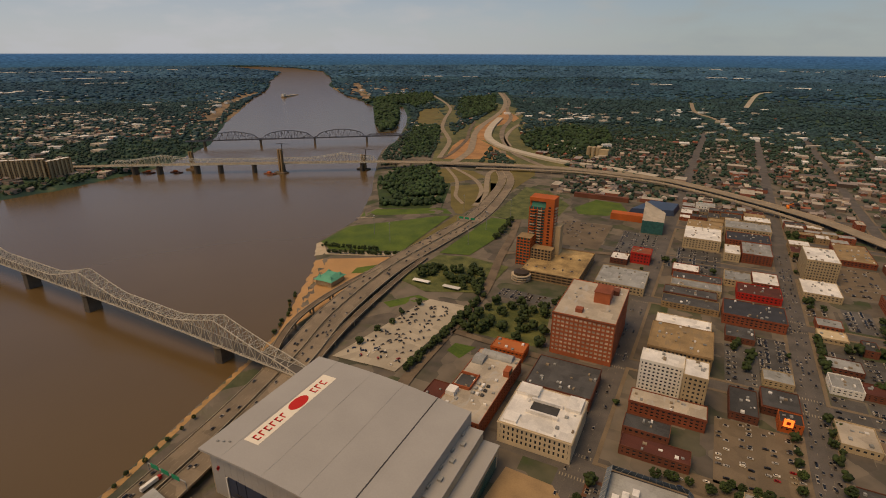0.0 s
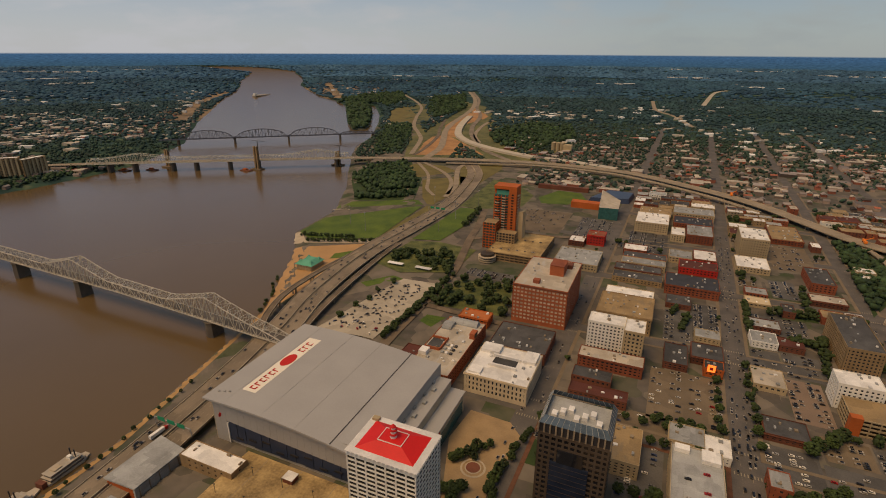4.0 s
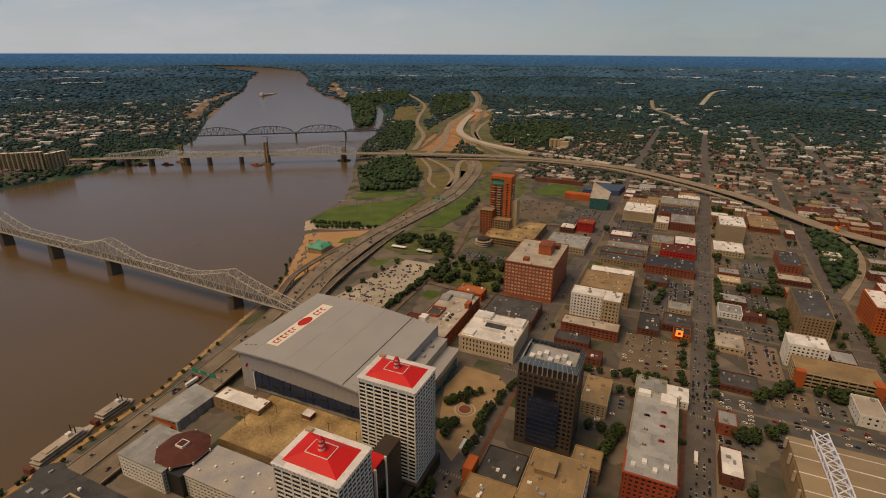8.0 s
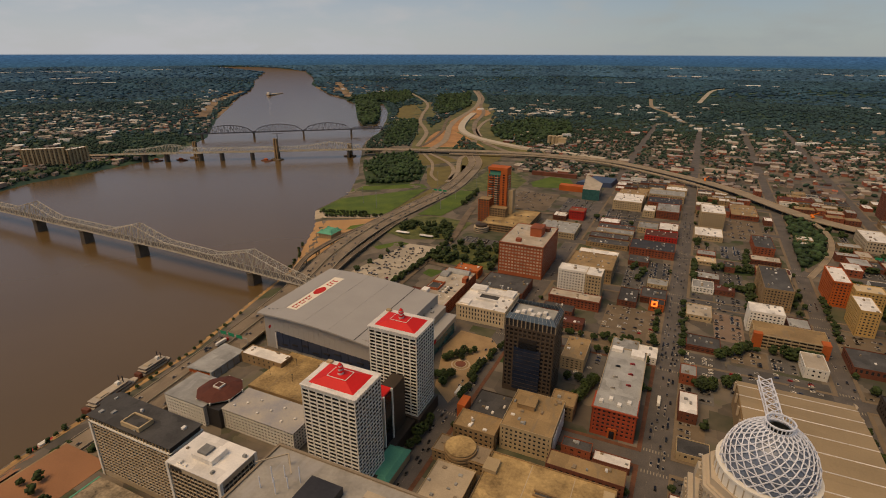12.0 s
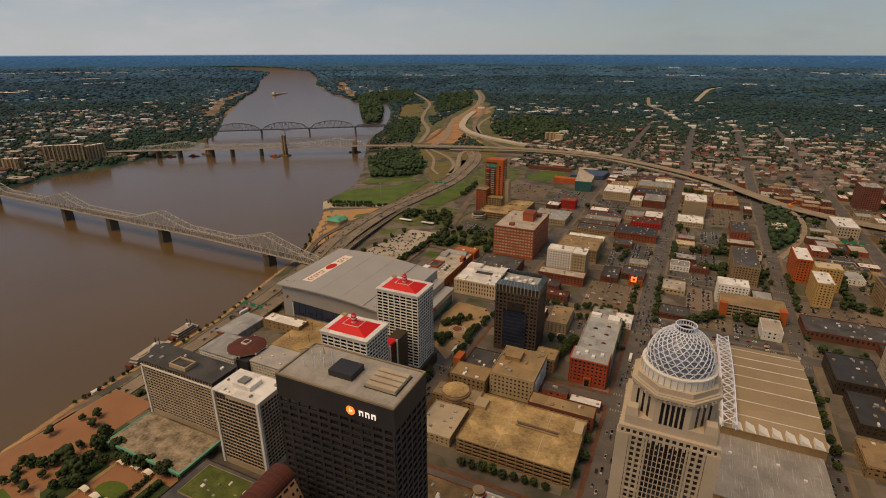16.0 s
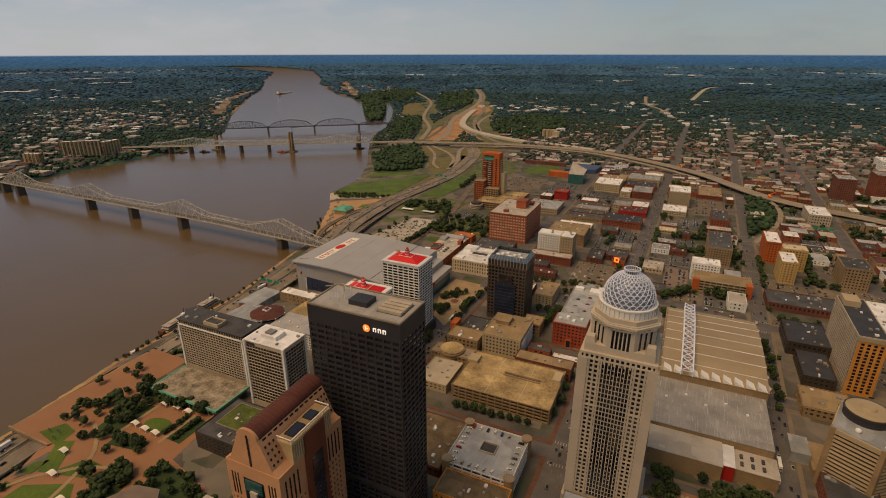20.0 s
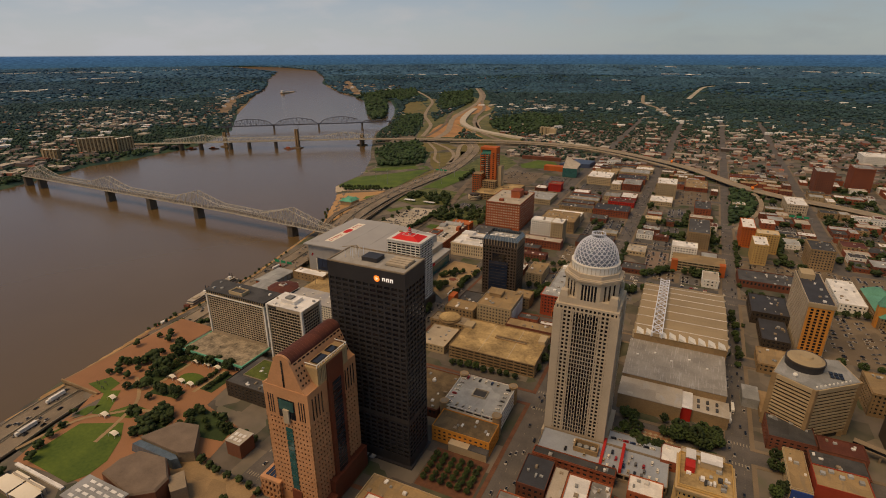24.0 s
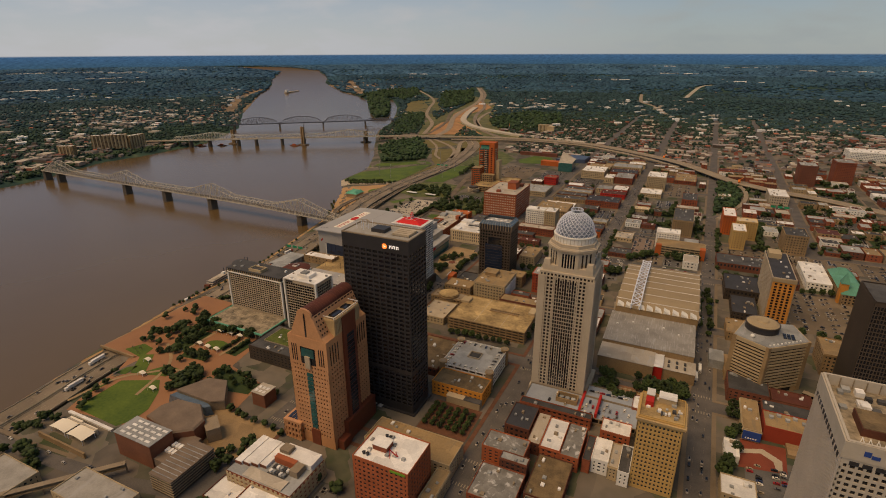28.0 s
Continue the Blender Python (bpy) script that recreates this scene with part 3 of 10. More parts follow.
# ---- streets ----
def strip(name, pts, width, material, label, z=0.06, thick=0.0):
    """A ribbon of paving along a line of points (x, y) or (x, y, z)."""
    p = [Vector((q[0], q[1], q[2] if len(q) > 2 else z)) for q in pts]
    rows = []
    for i, c in enumerate(p):
        d = (p[min(i + 1, len(p) - 1)] - p[max(i - 1, 0)])
        d.z = 0
        n = Vector((d.y, -d.x, 0)).normalized() * width / 2
        rows.append((c - n, c + n))
    s = Shape().sheet([[afar(*a), afar(*b)] for a, b in rows])
    if thick:
        dn = Vector((0, 0, -thick))
        s.sheet([[afar(*(a + dn)), afar(*a)] for a, b in rows]).sheet([[afar(*b), afar(*(b + dn))] for a, b in rows])
        s.sheet([[afar(*(b + dn)), afar(*(a + dn))] for a, b in rows])
    return structure(name, s, M[material], label)


def smooth_line(pts, n=8):
    """A Catmull-Rom curve through the points."""
    p = [np.array(q, float) for q in pts]
    p = [2 * p[0] - p[1]] + p + [2 * p[-1] - p[-2]]
    out = []
    for i in range(1, len(p) - 2):
        for k in range(n):
            t = k / n
            out.append(tuple(0.5 * (2 * p[i] + (p[i + 1] - p[i - 1]) * t + (2 * p[i - 1] - 5 * p[i] + 4 * p[i + 1] - p[i + 2]) * t * t
                                    + (3 * p[i] - p[i - 1] - 3 * p[i + 1] + p[i + 2]) * t ** 3)))
    return out + [tuple(p[-2])]


LONG = {"main_street": -97, "market_street": 68, "jefferson_street": 218, "liberty_street": 360}
CROSS = [-340, -190, -41, 118, 262, 408, 568, 728, 890, 1050, 1210, 1370]
for name, x in LONG.items():
    strip("road_" + name, [(x + 0.022 * y, y) for y in range(-700, 2400, 100)], 21 if x in (-97, 68) else 17, "asphalt", "grey asphalt city street with worn lanes")
for i, y in enumerate(CROSS):
    x0 = -190 if y > 200 else -100
    strip("road_cross_%d" % (i + 1), [(x + 0.0, y - 0.0 * x) for x in range(x0, 700, 50)], 15, "asphalt", "narrower grey asphalt cross street", 0.09)

strip("road_river_avenue", smooth_line([(-322, 960), (-300, 860), (-287, 779), (-262, 654), (-258, 546), (-254, 434), (-236, 400), (-160, 396)], 5), 12, "old_asphalt", "worn avenue along the riverside lots", 1.05)
strip("road_square_street", [(-254, 546), (-200, 541), (-140, 538), (-97, 536)], 9, "old_asphalt", "short street beside the city square", 1.05)
strip("road_north_street", [(-290, 790), (-220, 845), (-120, 868), (-80, 872)], 11, "old_asphalt", "street past the parking garage", 0.9)

# ---- truss bridges ----
def truss_bridge(name, label, a, b, deck_z, top, width, panels, steel, piers, pier_w, deck="asphalt", bulk=1.0):
    """A through truss from a to b; deck_z(u) and top(u): height of the deck, and of the upper chord over it, at u metres along; piers at u metres."""
    a, b = Vector((*a, 0)), Vector((*b, 0))
    length = (b - a).length
    d = (b - a) / length
    n = Vector((d.y, -d.x, 0))
    root = thing(name, a.x, a.y, 0, label, "bridge")
    at = lambda u, side, over: d * u + n * side * width / 2 + Vector((0, 0, deck_z(u) + over))
    step = length / panels
    road, stringer = Shape(), Shape()
    line = [i * step for i in range(panels + 1)]
    ends = lambda over: [[at(u, -1, over), at(u, 1, over)] for u in line]
    road.sheet(ends(0.7)).sheet([q[::-1] for q in ends(-0.7)]).sheet([[at(u, -1, -0.7), at(u, -1, 0.7)] for u in line]).sheet([[at(u, 1, 0.7), at(u, 1, -0.7)] for u in line])
    for i in range(panels):
        stringer.beam(at(i * step, -0.98, -1.3), at(i * step, 0.98, -1.3), 0.5, 1.2)
    part("deck", road, M[deck], root)
    tagged(part("floor_beams", stringer, M[steel], root), kind="stuff")
    for side in (-1, 1):
        chord, web, rail = Shape(), Shape(), Shape()
        for i in range(panels):
            u0, u1 = i * step, (i + 1) * step
            t0, t1 = top(u0), top(u1)
            chord.beam(at(u0, side, 0), at(u1, side, 0), 0.8 * bulk, 1.6 * bulk)
            rail.beam(at(u0, side * 0.93, 1.5), at(u1, side * 0.93, 1.5), 0.25, 0.5)
            if t0 > 0.5 or t1 > 0.5:
                chord.beam(at(u0, side, t0), at(u1, side, t1), 0.8 * bulk, 1.0 * bulk)
                p, q = (at(u0, side, 0), at(u1, side, t1)) if i % 2 == 0 else (at(u0, side, t0), at(u1, side, 0))
                web.beam(p, q, 0.6 * bulk)
            if t1 > 0.5:
                web.beam(at(u1, side, 0), at(u1, side, t1), 0.5 * bulk)
        part("chord", chord, M[steel], root)
        part("web", web, M[steel], root)
        part("railing", rail, M[steel], root)
    brace = Shape()
    for i in range(1, panels):
        u = i * step
        if top(u) > 5:
            brace.beam(at(u, -1, top(u)), at(u, 1, top(u)), 0.5)
            if top(u + step) > 5 and i < panels - 1:
                brace.beam(at(u, -1 if i % 2 else 1, top(u)), at(u + step, 1 if i % 2 else -1, top(u + step)), 0.4)
    tagged(part("bracing", brace, M[steel], root), kind="stuff")
    for u in piers:
        s = Shape()
        c = at(u, 0, 0)
        ang = math.atan2(d.y, d.x)
        pts = [(x * math.cos(ang) - y * math.sin(ang) + c.x, x * math.sin(ang) + y * math.cos(ang) + c.y)
               for x, y in ((-pier_w / 2, -width / 2 - 1), (0, -width / 2 - 3), (pier_w / 2, -width / 2 - 1), (pier_w / 2, width / 2 + 1), (0, width / 2 + 3), (-pier_w / 2, width / 2 + 1))]
        s.prism(pts, WATER - 6, c.z - 2.9, 0.9).prism(pts, c.z - 2.9, c.z - 1.9, 1.02)
        part("pier", s, M["pier_stone"], root)
    return root


def humps(peaks, low, high, reach):
    def top(u):
        near = min(abs(u - p) for p in peaks)
        return low + (high - low) * max(0, 1 - near / reach) ** 1.15
    return top


# cantilever bridge that lands beside the arena: u runs from the bank outwards, the deck climbing from the street
_top = humps([120, 355, 629, 886], 11, 29, 70)
truss_bridge("road_bridge", "long cream-painted steel truss road bridge on dark piers", (-335, 406), (-1290, 432), lambda u: min(9.0, 2.0 + u * 0.026),
             lambda u: _top(u) * min(1, max(0, u / 45)) if u < 900 else _top(u) * max(0, (955 - u) / 55), 14, 120, "bridge_steel", [30, 120, 355, 494, 629, 886, 945], 12, bulk=0.9)
# interstate bridge
_top2 = humps([100, 560], 12, 24, 90)
truss_bridge("interstate_bridge", "tan steel truss interstate bridge crossing the river", (-812, 1258), (-1400, 890), lambda u: 8.0,
             lambda u: _top2(u) if 12 < u < 680 else 0.0, 22, 80, "gold_steel", [50, 256, 330, 416, 475, 569, 630], 8, "pale_asphalt", 1.0)


# old railway bridge: a low shore span, then three humped spans
def bow(u):
    if u < 127:
        return 8.0 * min(1, u / 12, (127.5 - u) / 12)
    t = ((u - 127) % 178) / 178
    return 0.2 + (10 + 17 * math.sin(math.pi * t)) * min(1, t * 9, (1 - t) * 9) if u < 661 else 0.3


truss_bridge("old_rail_bridge", "dark steel railway truss bridge with three arched spans", (-1005, 1700), (-1572, 1256), lambda u: 4.0, bow, 11, 68, "rail_steel", [8, 127, 305, 483, 661], 7, "dark_steel", 1.25)

# ---- elevated roads ----
def viaduct(name, label, pts, width, material="old_asphalt", pier_every=35, curb=True):
    line = smooth_line(pts, 8)
    strip(name, line, width, material, label, thick=1.3)
    v = [Vector(p) for p in line]
    run, post = 0.0, []
    for side in (-1, 1):
        s = Shape()
        for p, q in zip(v, v[1:]):
            n = Vector(((q - p).y, -(q - p).x, 0)).normalized() * (width / 2 - 0.2) * side
            e, f = Vector(afar(*(p + n + Vector((0, 0, 0.45))))), Vector(afar(*(q + n + Vector((0, 0, 0.45)))))
            s.beam(e, f, 0.4, 0.95)
        structure("barrier_" + name, s, M["pale_concrete"], "pale concrete parapet along the elevated road")
    k = 0
    for p, q in zip(v, v[1:]):
        run += (q - p).length
        if run > pier_every:
            run = 0
            g = ground_at(q.x, q.y)
            if q.z - g > 3:
                n = Vector(((q - p).y, -(q - p).x, 0)).normalized()
                s = Shape()
                for o in (-0.32, 0.32):
                    c = q + n * width * o
                    s.box(c.x - 0.8, c.y - 0.8, g - 0.5, c.x + 0.8, c.y + 0.8, q.z - 1.3)
                s.beam(q - n * width * 0.45 - Vector((0, 0, 1.9)), q + n * width * 0.45 - Vector((0, 0, 1.9)), 1.4, 1.2)
                structure("pier_" + name, s, M["concrete"], "concrete bent of the elevated road")


FREEWAY = [(-275, -700, -4), (-293, -330, -4), (-310, -140, -4), (-321, -70, -4), (-330, 30, -4), (-337, 140, -3), (-343, 240, 0), (-355, 330, 0), (-374, 430, 1),
           (-396, 520, 2), (-410, 660, 2), (-402, 800, 2), (-396, 945, 1), (-412, 1080, 1), (-447, 1240, 1), (-520, 1390, 1), (-600, 1600, 1)]
offset_line = lambda pts, off, dz=0.0: [(x + off, y, z + dz) for x, y, z in pts]
viaduct("freeway_west", "elevated riverside freeway carriageway of worn concrete", offset_line(FREEWAY, -10.5), 18, "freeway_slab")
viaduct("freeway_east", "elevated riverside freeway carriageway of worn concrete", offset_line(FREEWAY, 10.5, 0.3), 18, "freeway_slab")
viaduct("freeway_ramp", "narrow freeway slip road on piers", [(-335, 350, -1), (-352, 430, 0), (-368, 515, 1), (-380, 640, 2), (-383, 720, 2.4)], 8)
viaduct("river_ramp", "curved slip road down to the river drive", [(-366, 350, -8), (-392, 405, -6), (-418, 455, -3), (-431, 505, 0), (-432, 580, 1.5), (-424, 660, 2)], 8)
INTER = [(-812, 1258, 8), (-654, 1317, 9), (-478, 1373, 9), (-302, 1400, 9), (-125, 1385, 9), (-40, 1345, 9), (41, 1288, 9), (112, 1232, 9), (177, 1165, 9), (232, 1080, 9), (285, 1010, 8),
         (360, 960, 6), (440, 930, 4), (560, 860, 1), (700, 780, 1)]
viaduct("interstate_approach", "elevated interstate running on from the bridge over the far bank", [(-1400, 890, 8), (-1472, 845, 7), (-1600, 775, 4), (-1760, 720, 0), (-1950, 690, -2)], 22, "pale_asphalt")
viaduct("interstate", "elevated interstate sweeping across the town", INTER, 26, "pale_asphalt")
viaduct("interstate_ramp", "second carriageway of the interstate", [(-560, 1318, 4), (-440, 1350, 6), (-300, 1372, 8), (-140, 1355, 8), (-60, 1318, 8), (20, 1262, 8), (90, 1205, 8), (160, 1130, 8)], 10, "pale_asphalt")
EXIT_RAMP = [(215, 1108, 8), (262, 1050, 6), (297, 965, 4), (300, 890, 2), (282, 810, 0.6), (244, 712, 0.2)]
viaduct("exit_ramp", "curving exit ramp from the interstate", EXIT_RAMP, 8, "pale_asphalt")
def field_road(name, pts, wide, material, label="highway junction ramp of pale concrete", rise=0.0):
    """A road laid on the open ground, or raised over it on a bank."""
    strip("road_" + name, [(x, y, ground_at(x, y) + 1.2 + rise) for x, y in smooth_line(pts, 6)], wide, material, label, thick=1.2 + rise)


field_road("junction_main", [(-1442, 3800), (-1177, 3205), (-1020, 2760), (-950, 2494), (-877, 2150), (-811, 1901), (-730, 1690), (-672, 1525), (-641, 1330)], 22, "pale_asphalt")
field_road("junction_east", [(-1415, 3800), (-1135, 3160), (-985, 2720), (-880, 2480), (-820, 2300), (-760, 2060), (-690, 1860), (-610, 1690), (-540, 1570), (-470, 1490), (-400, 1420)], 18, "freeway_slab")
field_road("junction_flyover", [(-879, 2338), (-815, 2080), (-735, 1836), (-655, 1700), (-565, 1612), (-473, 1552), (-376, 1503), (-268, 1480), (-130, 1430)], 26, "new_slab", "new pale concrete flyover deck", 5)
field_road("junction_loop", [(-741, 2290), (-735, 2150), (-710, 2000), (-665, 1828), (-597, 1683)], 14, "pale_asphalt")
field_road("river_drive", [(-2300, 4100), (-1744, 3339), (-1304, 2696), (-1100, 2230), (-987, 1977), (-880, 1800), (-801, 1658), (-711, 1409)], 15, "pale_asphalt", "pale riverside parkway")
field_road("river_lane", [(-1670, 3312), (-1400, 2900), (-1213, 2583), (-1040, 2260), (-941, 2070)], 9, "old_asphalt", "narrow riverside lane")
field_road("junction_link", [(-943, 2199), (-860, 1960), (-775, 1740), (-715, 1506), (-700, 1400)], 12, "old_asphalt")
field_road("junction_merge", [(-504, 1378), (-512, 1298), (-480, 1199), (-445, 1106), (-428, 1006)], 12, "pale_asphalt")
field_road("junction_curve", [(-621, 1313), (-527, 1225), (-468, 1137), (-432, 1029)], 10, "pale_asphalt")
field_road("park_drive", [(-637, 1305), (-560, 1200), (-520, 1120), (-493, 1057), (-455, 1010)], 8, "pale_asphalt", "winding pale park drive")
field_road("junction_side", [(-630, 2080), (-560, 1900), (-500, 1740), (-420, 1600)], 8, "old_asphalt")
field_road("far_road", [(119, 3433), (205, 4419), (299, 4740)], 26, "pale_lot", "pale road climbing through the woods")
field_road("far_avenue", [(60, 2400), (-20, 2800), (-111, 3056), (-160, 3600)], 20, "pale_asphalt", "straight avenue running out through the trees")
# ---- hero buildings ----
def box_part(name, root, mat_name, *b, label=""):
    """A part made of one or more boxes."""
    s = Shape()
    for q in b:
        s.box(*q)
    return part(name, s, M[mat_name], root, label)


def banded_tower(root, w, d, h, storeys, bx, by, wall, glass, pier=0.15, sill=0.4, base=0.0, crown=0.0, depth=0.5, windows=""):
    """Wall grid as one part, glazing storey by storey as parts."""
    part("wall", facade(w, d, 0, h, storeys, bx, by, pier, sill, depth, base, crown), M[wall], root)
    fh = (h - base - crown) / storeys
    if windows:
        panes(root, w, d, 0, h, storeys, bx, by, pier, sill, base, crown, glass, windows, depth * 0.8)
    for k in range(storeys):
        z = base + k * fh
        part("window_band", Shape().box(depth + 0.1, depth + 0.1, z + fh * sill - 0.05, w - depth - 0.1, d - depth - 0.1, z + fh + 0.02), M[glass], root)


def parapet_part(root, w, d, z, t, h, mat_name):
    box_part("parapet", root, mat_name, (0, 0, z, w, t, z + h), (0, d - t, z, w, d, z + h), (0, t, z, t, d - t, z + h), (w - t, t, z, w, d - t, z + h))


def black_tower():
    w, d, h = 60, 28.5, 156
    r = thing("office_tower", -60, 0, 0, "tall black steel office tower with a lit orange emblem", "office tower")
    banded_tower(r, w, d, h, 37, 11, 6, "black_metal", "dark_glass", 0.22, 0.42, 7, 11, 0.4)
    box_part("roof", r, "weathered_roof", (0.9, 0.9, h - 0.6, w - 0.9, d - 0.9, h + 0.25))
    parapet_part(r, w, d, h + 0.02, 0.9, 0.9, "concrete")
    box_part("mechanical_band", r, "dark_steel", (-0.15, -0.15, 39, w + 0.15, d + 0.15, 42))
    box_part("plant_house", r, "black_metal", (22, 9, h, 34, 19, h + 3.2), label="black roof plant enclosure")
    # raised black sheet stands in for a pit's shade under the cooling towers
    box_part("cooling_pit", r, "black_metal", (40.5, 8, h, 56.5, 23, h + 0.3))
    for i in range(4):
        box_part("cooling_tower", r, "pale_concrete", (41.2, 8.6 + i * 3.6, h + 0.3, 55.8, 11.3 + i * 3.6, h + 2.0))
    for i in range(6):
        x, y = 8 + i * 2.1, 10 + (i % 3) * 3.5
        part("antenna_mast", Shape().beam((x, y, h), (x, y, h + 5 + (i % 2) * 2), 0.25), M["white_steel"], r)
    part("roof_derrick", Shape().beam((10, 22, h), (10, 22, h + 5), 0.5).beam((10, 22, h + 5), (18, 14, h + 6.5), 0.4).beam((10, 22, h + 5), (3, 14, h + 5.5), 0.4), M["pale_concrete"], r)
    disc = Shape()
    for k in range(14):
        a, b = 2 * math.pi * k / 14, 2 * math.pi * (k + 1) / 14
        c = len(disc.v)
        disc.v += [(39.2, -0.35, h - 6.2), (39.2 + 2.2 * math.cos(a), -0.35, h - 6.2 + 2.2 * math.sin(a)), (39.2 + 2.2 * math.cos(b), -0.35, h - 6.2 + 2.2 * math.sin(b))]
        disc.f.append((c, c + 1, c + 2))
    part("emblem", disc, M["lit_orange"], r, "lit orange round emblem")
    box_part("emblem_bar", r, "lit_white", (38.6, -0.5, h - 7.2, 39.1, -0.3, h - 5.0), (39.4, -0.5, h - 6.6, 40.2, -0.3, h - 5.9))
    for i in range(3):
        box_part("sign_bar", r, "lit_white", (43.4 + i * 3.0, -0.45, h - 7.4, 43.95 + i * 3.0, -0.2, h - 5.0), (43.96 + i * 3.0, -0.45, h - 5.55, 45.4 + i * 3.0, -0.2, h - 5.0), (44.9 + i * 3.0, -0.45, h - 7.4, 45.4 + i * 3.0, -0.2, h - 5.56))
    box_part("plinth", r, "black_metal", (-2, -2, 0, w + 2, d + 2, 1.2))
    for i in range(5):
        part("entrance_canopy", Shape().prism([(4 + i * 6, -6), (8 + i * 6, -6), (8 + i * 6, -2), (4 + i * 6, -2)], 3, 4, 0.6), M["grey_roof"], r)


def domed_tower():
    w, d, h = 45, 42, 117
    r = thing("office_tower", 80, 80.5, 0, "tan concrete office tower with a white lattice dome on top", "office tower")
    part("wall", facade(w, d, 0, h, 33, 15, 14, 0.42, 0.36, 0.35, 6, 1.5), M["tower_stone"], r)
    for k in range(33):
        z = 6 + k * (109.5 / 33)
        part("window_band", Shape().box(0.42, 0.42, z + 1.15, w - 0.42, d - 0.42, z + 3.33), M["dark_glass"], r)
    # recessed dark middle bay on each front, crossed by thin piers
    for side in range(2):
        for k in range(30):
            z = 8 + k * 3.45
            if side == 0:
                part("bay_window", Shape().box(13.5, -0.25, z, 31.5, -0.1, z + 2.4), M["dark_glass"], r)
            else:
                part("bay_window", Shape().box(w + 0.1, 12, z, w + 0.25, 30, z + 2.4), M["dark_glass"], r)
        for i in range(10):
            o = 13.5 + i * 2.0 if side == 0 else 12 + i * 2.0
            box_part("bay_mullion", r, "tower_stone", (o - 0.22, -0.75, 8, o + 0.22, -0.26, 112) if side == 0 else (w + 0.26, o - 0.22, 8, w + 0.75, o + 0.22, 112))
    for o in (0.62, 3, 6, 9, 12, 13.4, w - 13.4, w - 12, w - 9, w - 6, w - 3, w - 0.62):
        box_part("pilaster", r, "tower_stone", (o - 0.5, -0.55, 6, o + 0.5, 0.02, 114))
    for o in (0.62, 3, 6, 9, 11.6, d - 11.6, d - 9, d - 6, d - 3, d - 0.62):
        box_part("pilaster", r, "tower_stone", (w - 0.02, o - 0.5, 6, w + 0.55, o + 0.5, 114))
        box_part("pilaster", r, "tower_stone", (-0.55, o - 0.5, 6, 0.02, o + 0.5, 114))
    for z in (43, 79, 112.5):
        box_part("string_course", r, "tower_stone", (-0.7, -0.7, z, 13.2, 0.02, z + 0.8), (w - 13.2, -0.7, z, w + 0.7, 0.02, z + 0.8))
    # corner turrets
    for i, (x, y) in enumerate(((-0.8, -0.8), (w - 5.2, -0.8), (w - 5.2, d - 5.2), (-0.8, d - 5.2))):
        box_part("corner_pier", r, "tower_stone", (x, y, 0, x + 6, y + 1.1, h - 4), (x, y + 1.1, 0, x + 1.1, y + 6, h - 4) if i in (0, 3) else (x + 4.9, y + 1.1, 0, x + 6, y + 6, h - 4))
    cx, cy = w / 2, d / 2
    o8 = lambda rad: Shape().ring(cx, cy, rad, 8, math.pi / 8)
    box_part("shoulder", r, "tower_stone", (2, 2, h, w - 2, d - 2, h + 5))
    for x, y in ((2, 2), (w - 8, 2), (w - 8, d - 8), (2, d - 8)):
        part("corner_pavilion", Shape().prism([(x, y), (x + 6, y), (x + 6, y + 6), (x, y + 6)], h + 5, h + 9.5, 0.8), M["tower_stone"], r)
    part("upper_stage", Shape().prism(o8(20.6), h, h + 21), M["tower_stone"], r)
    p8 = o8(20.6)
    for i in range(8):
        (ax, ay), (bx, by) = p8[i], p8[(i + 1) % 8]
        n = Vector((by - ay, ax - bx, 0)).normalized()
        count = 5 if i % 2 else 3
        for k in range(count):
            t = (k + 0.5) / count * 0.72 + 0.14
            c = Vector((ax + (bx - ax) * t, ay + (by - ay) * t, 0)) + n * 0.08
            e = Vector((bx - ax, by - ay, 0)).normalized() * 0.72
            s = Shape()
            m = len(s.v)
            lo, hi = h + 4.5, h + 16.5
            s.v += [(*(c - e).xy, lo), (*(c + e).xy, lo), (*(c + e).xy, hi), (*(c - e).xy, hi)]
            s.v += [(*(c - e - n * 0.1).xy, lo), (*(c + e - n * 0.1).xy, lo), (*(c + e - n * 0.1).xy, hi), (*(c - e - n * 0.1).xy, hi)]
            s.f += [(m, m + 1, m + 2, m + 3), (m, m + 3, m + 7, m + 4), (m + 1, m + 5, m + 6, m + 2), (m + 3, m + 2, m + 6, m + 7)]
            part("tall_window", s, M["dark_glass"], r)
    part("cornice", Shape().prism(o8(21.9), h + 19, h + 20.4).prism(o8(21.1), h + 17.2, h + 18), M["tower_stone"], r)
    part("drum_base", Shape().prism(o8(19.4), h + 21, h + 24), M["tower_stone"], r)
    part("drum", Shape().tube(cx, cy, h + 24, h + 29.5, 16.9, 48).tube(cx, cy, h + 28.9, h + 29.7, 17.3, 48), M["white_paint"], r)
    for k in range(36):
        a = 2 * math.pi * k / 36
        part("drum_rib", Shape().beam((cx + 17.0 * math.cos(a), cy + 17.0 * math.sin(a), h + 24.2), (cx + 17.0 * math.cos(a), cy + 17.0 * math.sin(a), h + 28.5), 0.35), M["tower_stone"], r)
    for k in range(64):
        a = 2 * math.pi * k / 64
        if k % 8 not in (0,):
            part("dentil", Shape().box(cx + 20.9 * math.cos(a) - 0.35, cy + 20.9 * math.sin(a) - 0.35, h + 17.9, cx + 20.9 * math.cos(a) + 0.35, cy + 20.9 * math.sin(a) + 0.35, h + 19.1), M["tower_stone"], r)
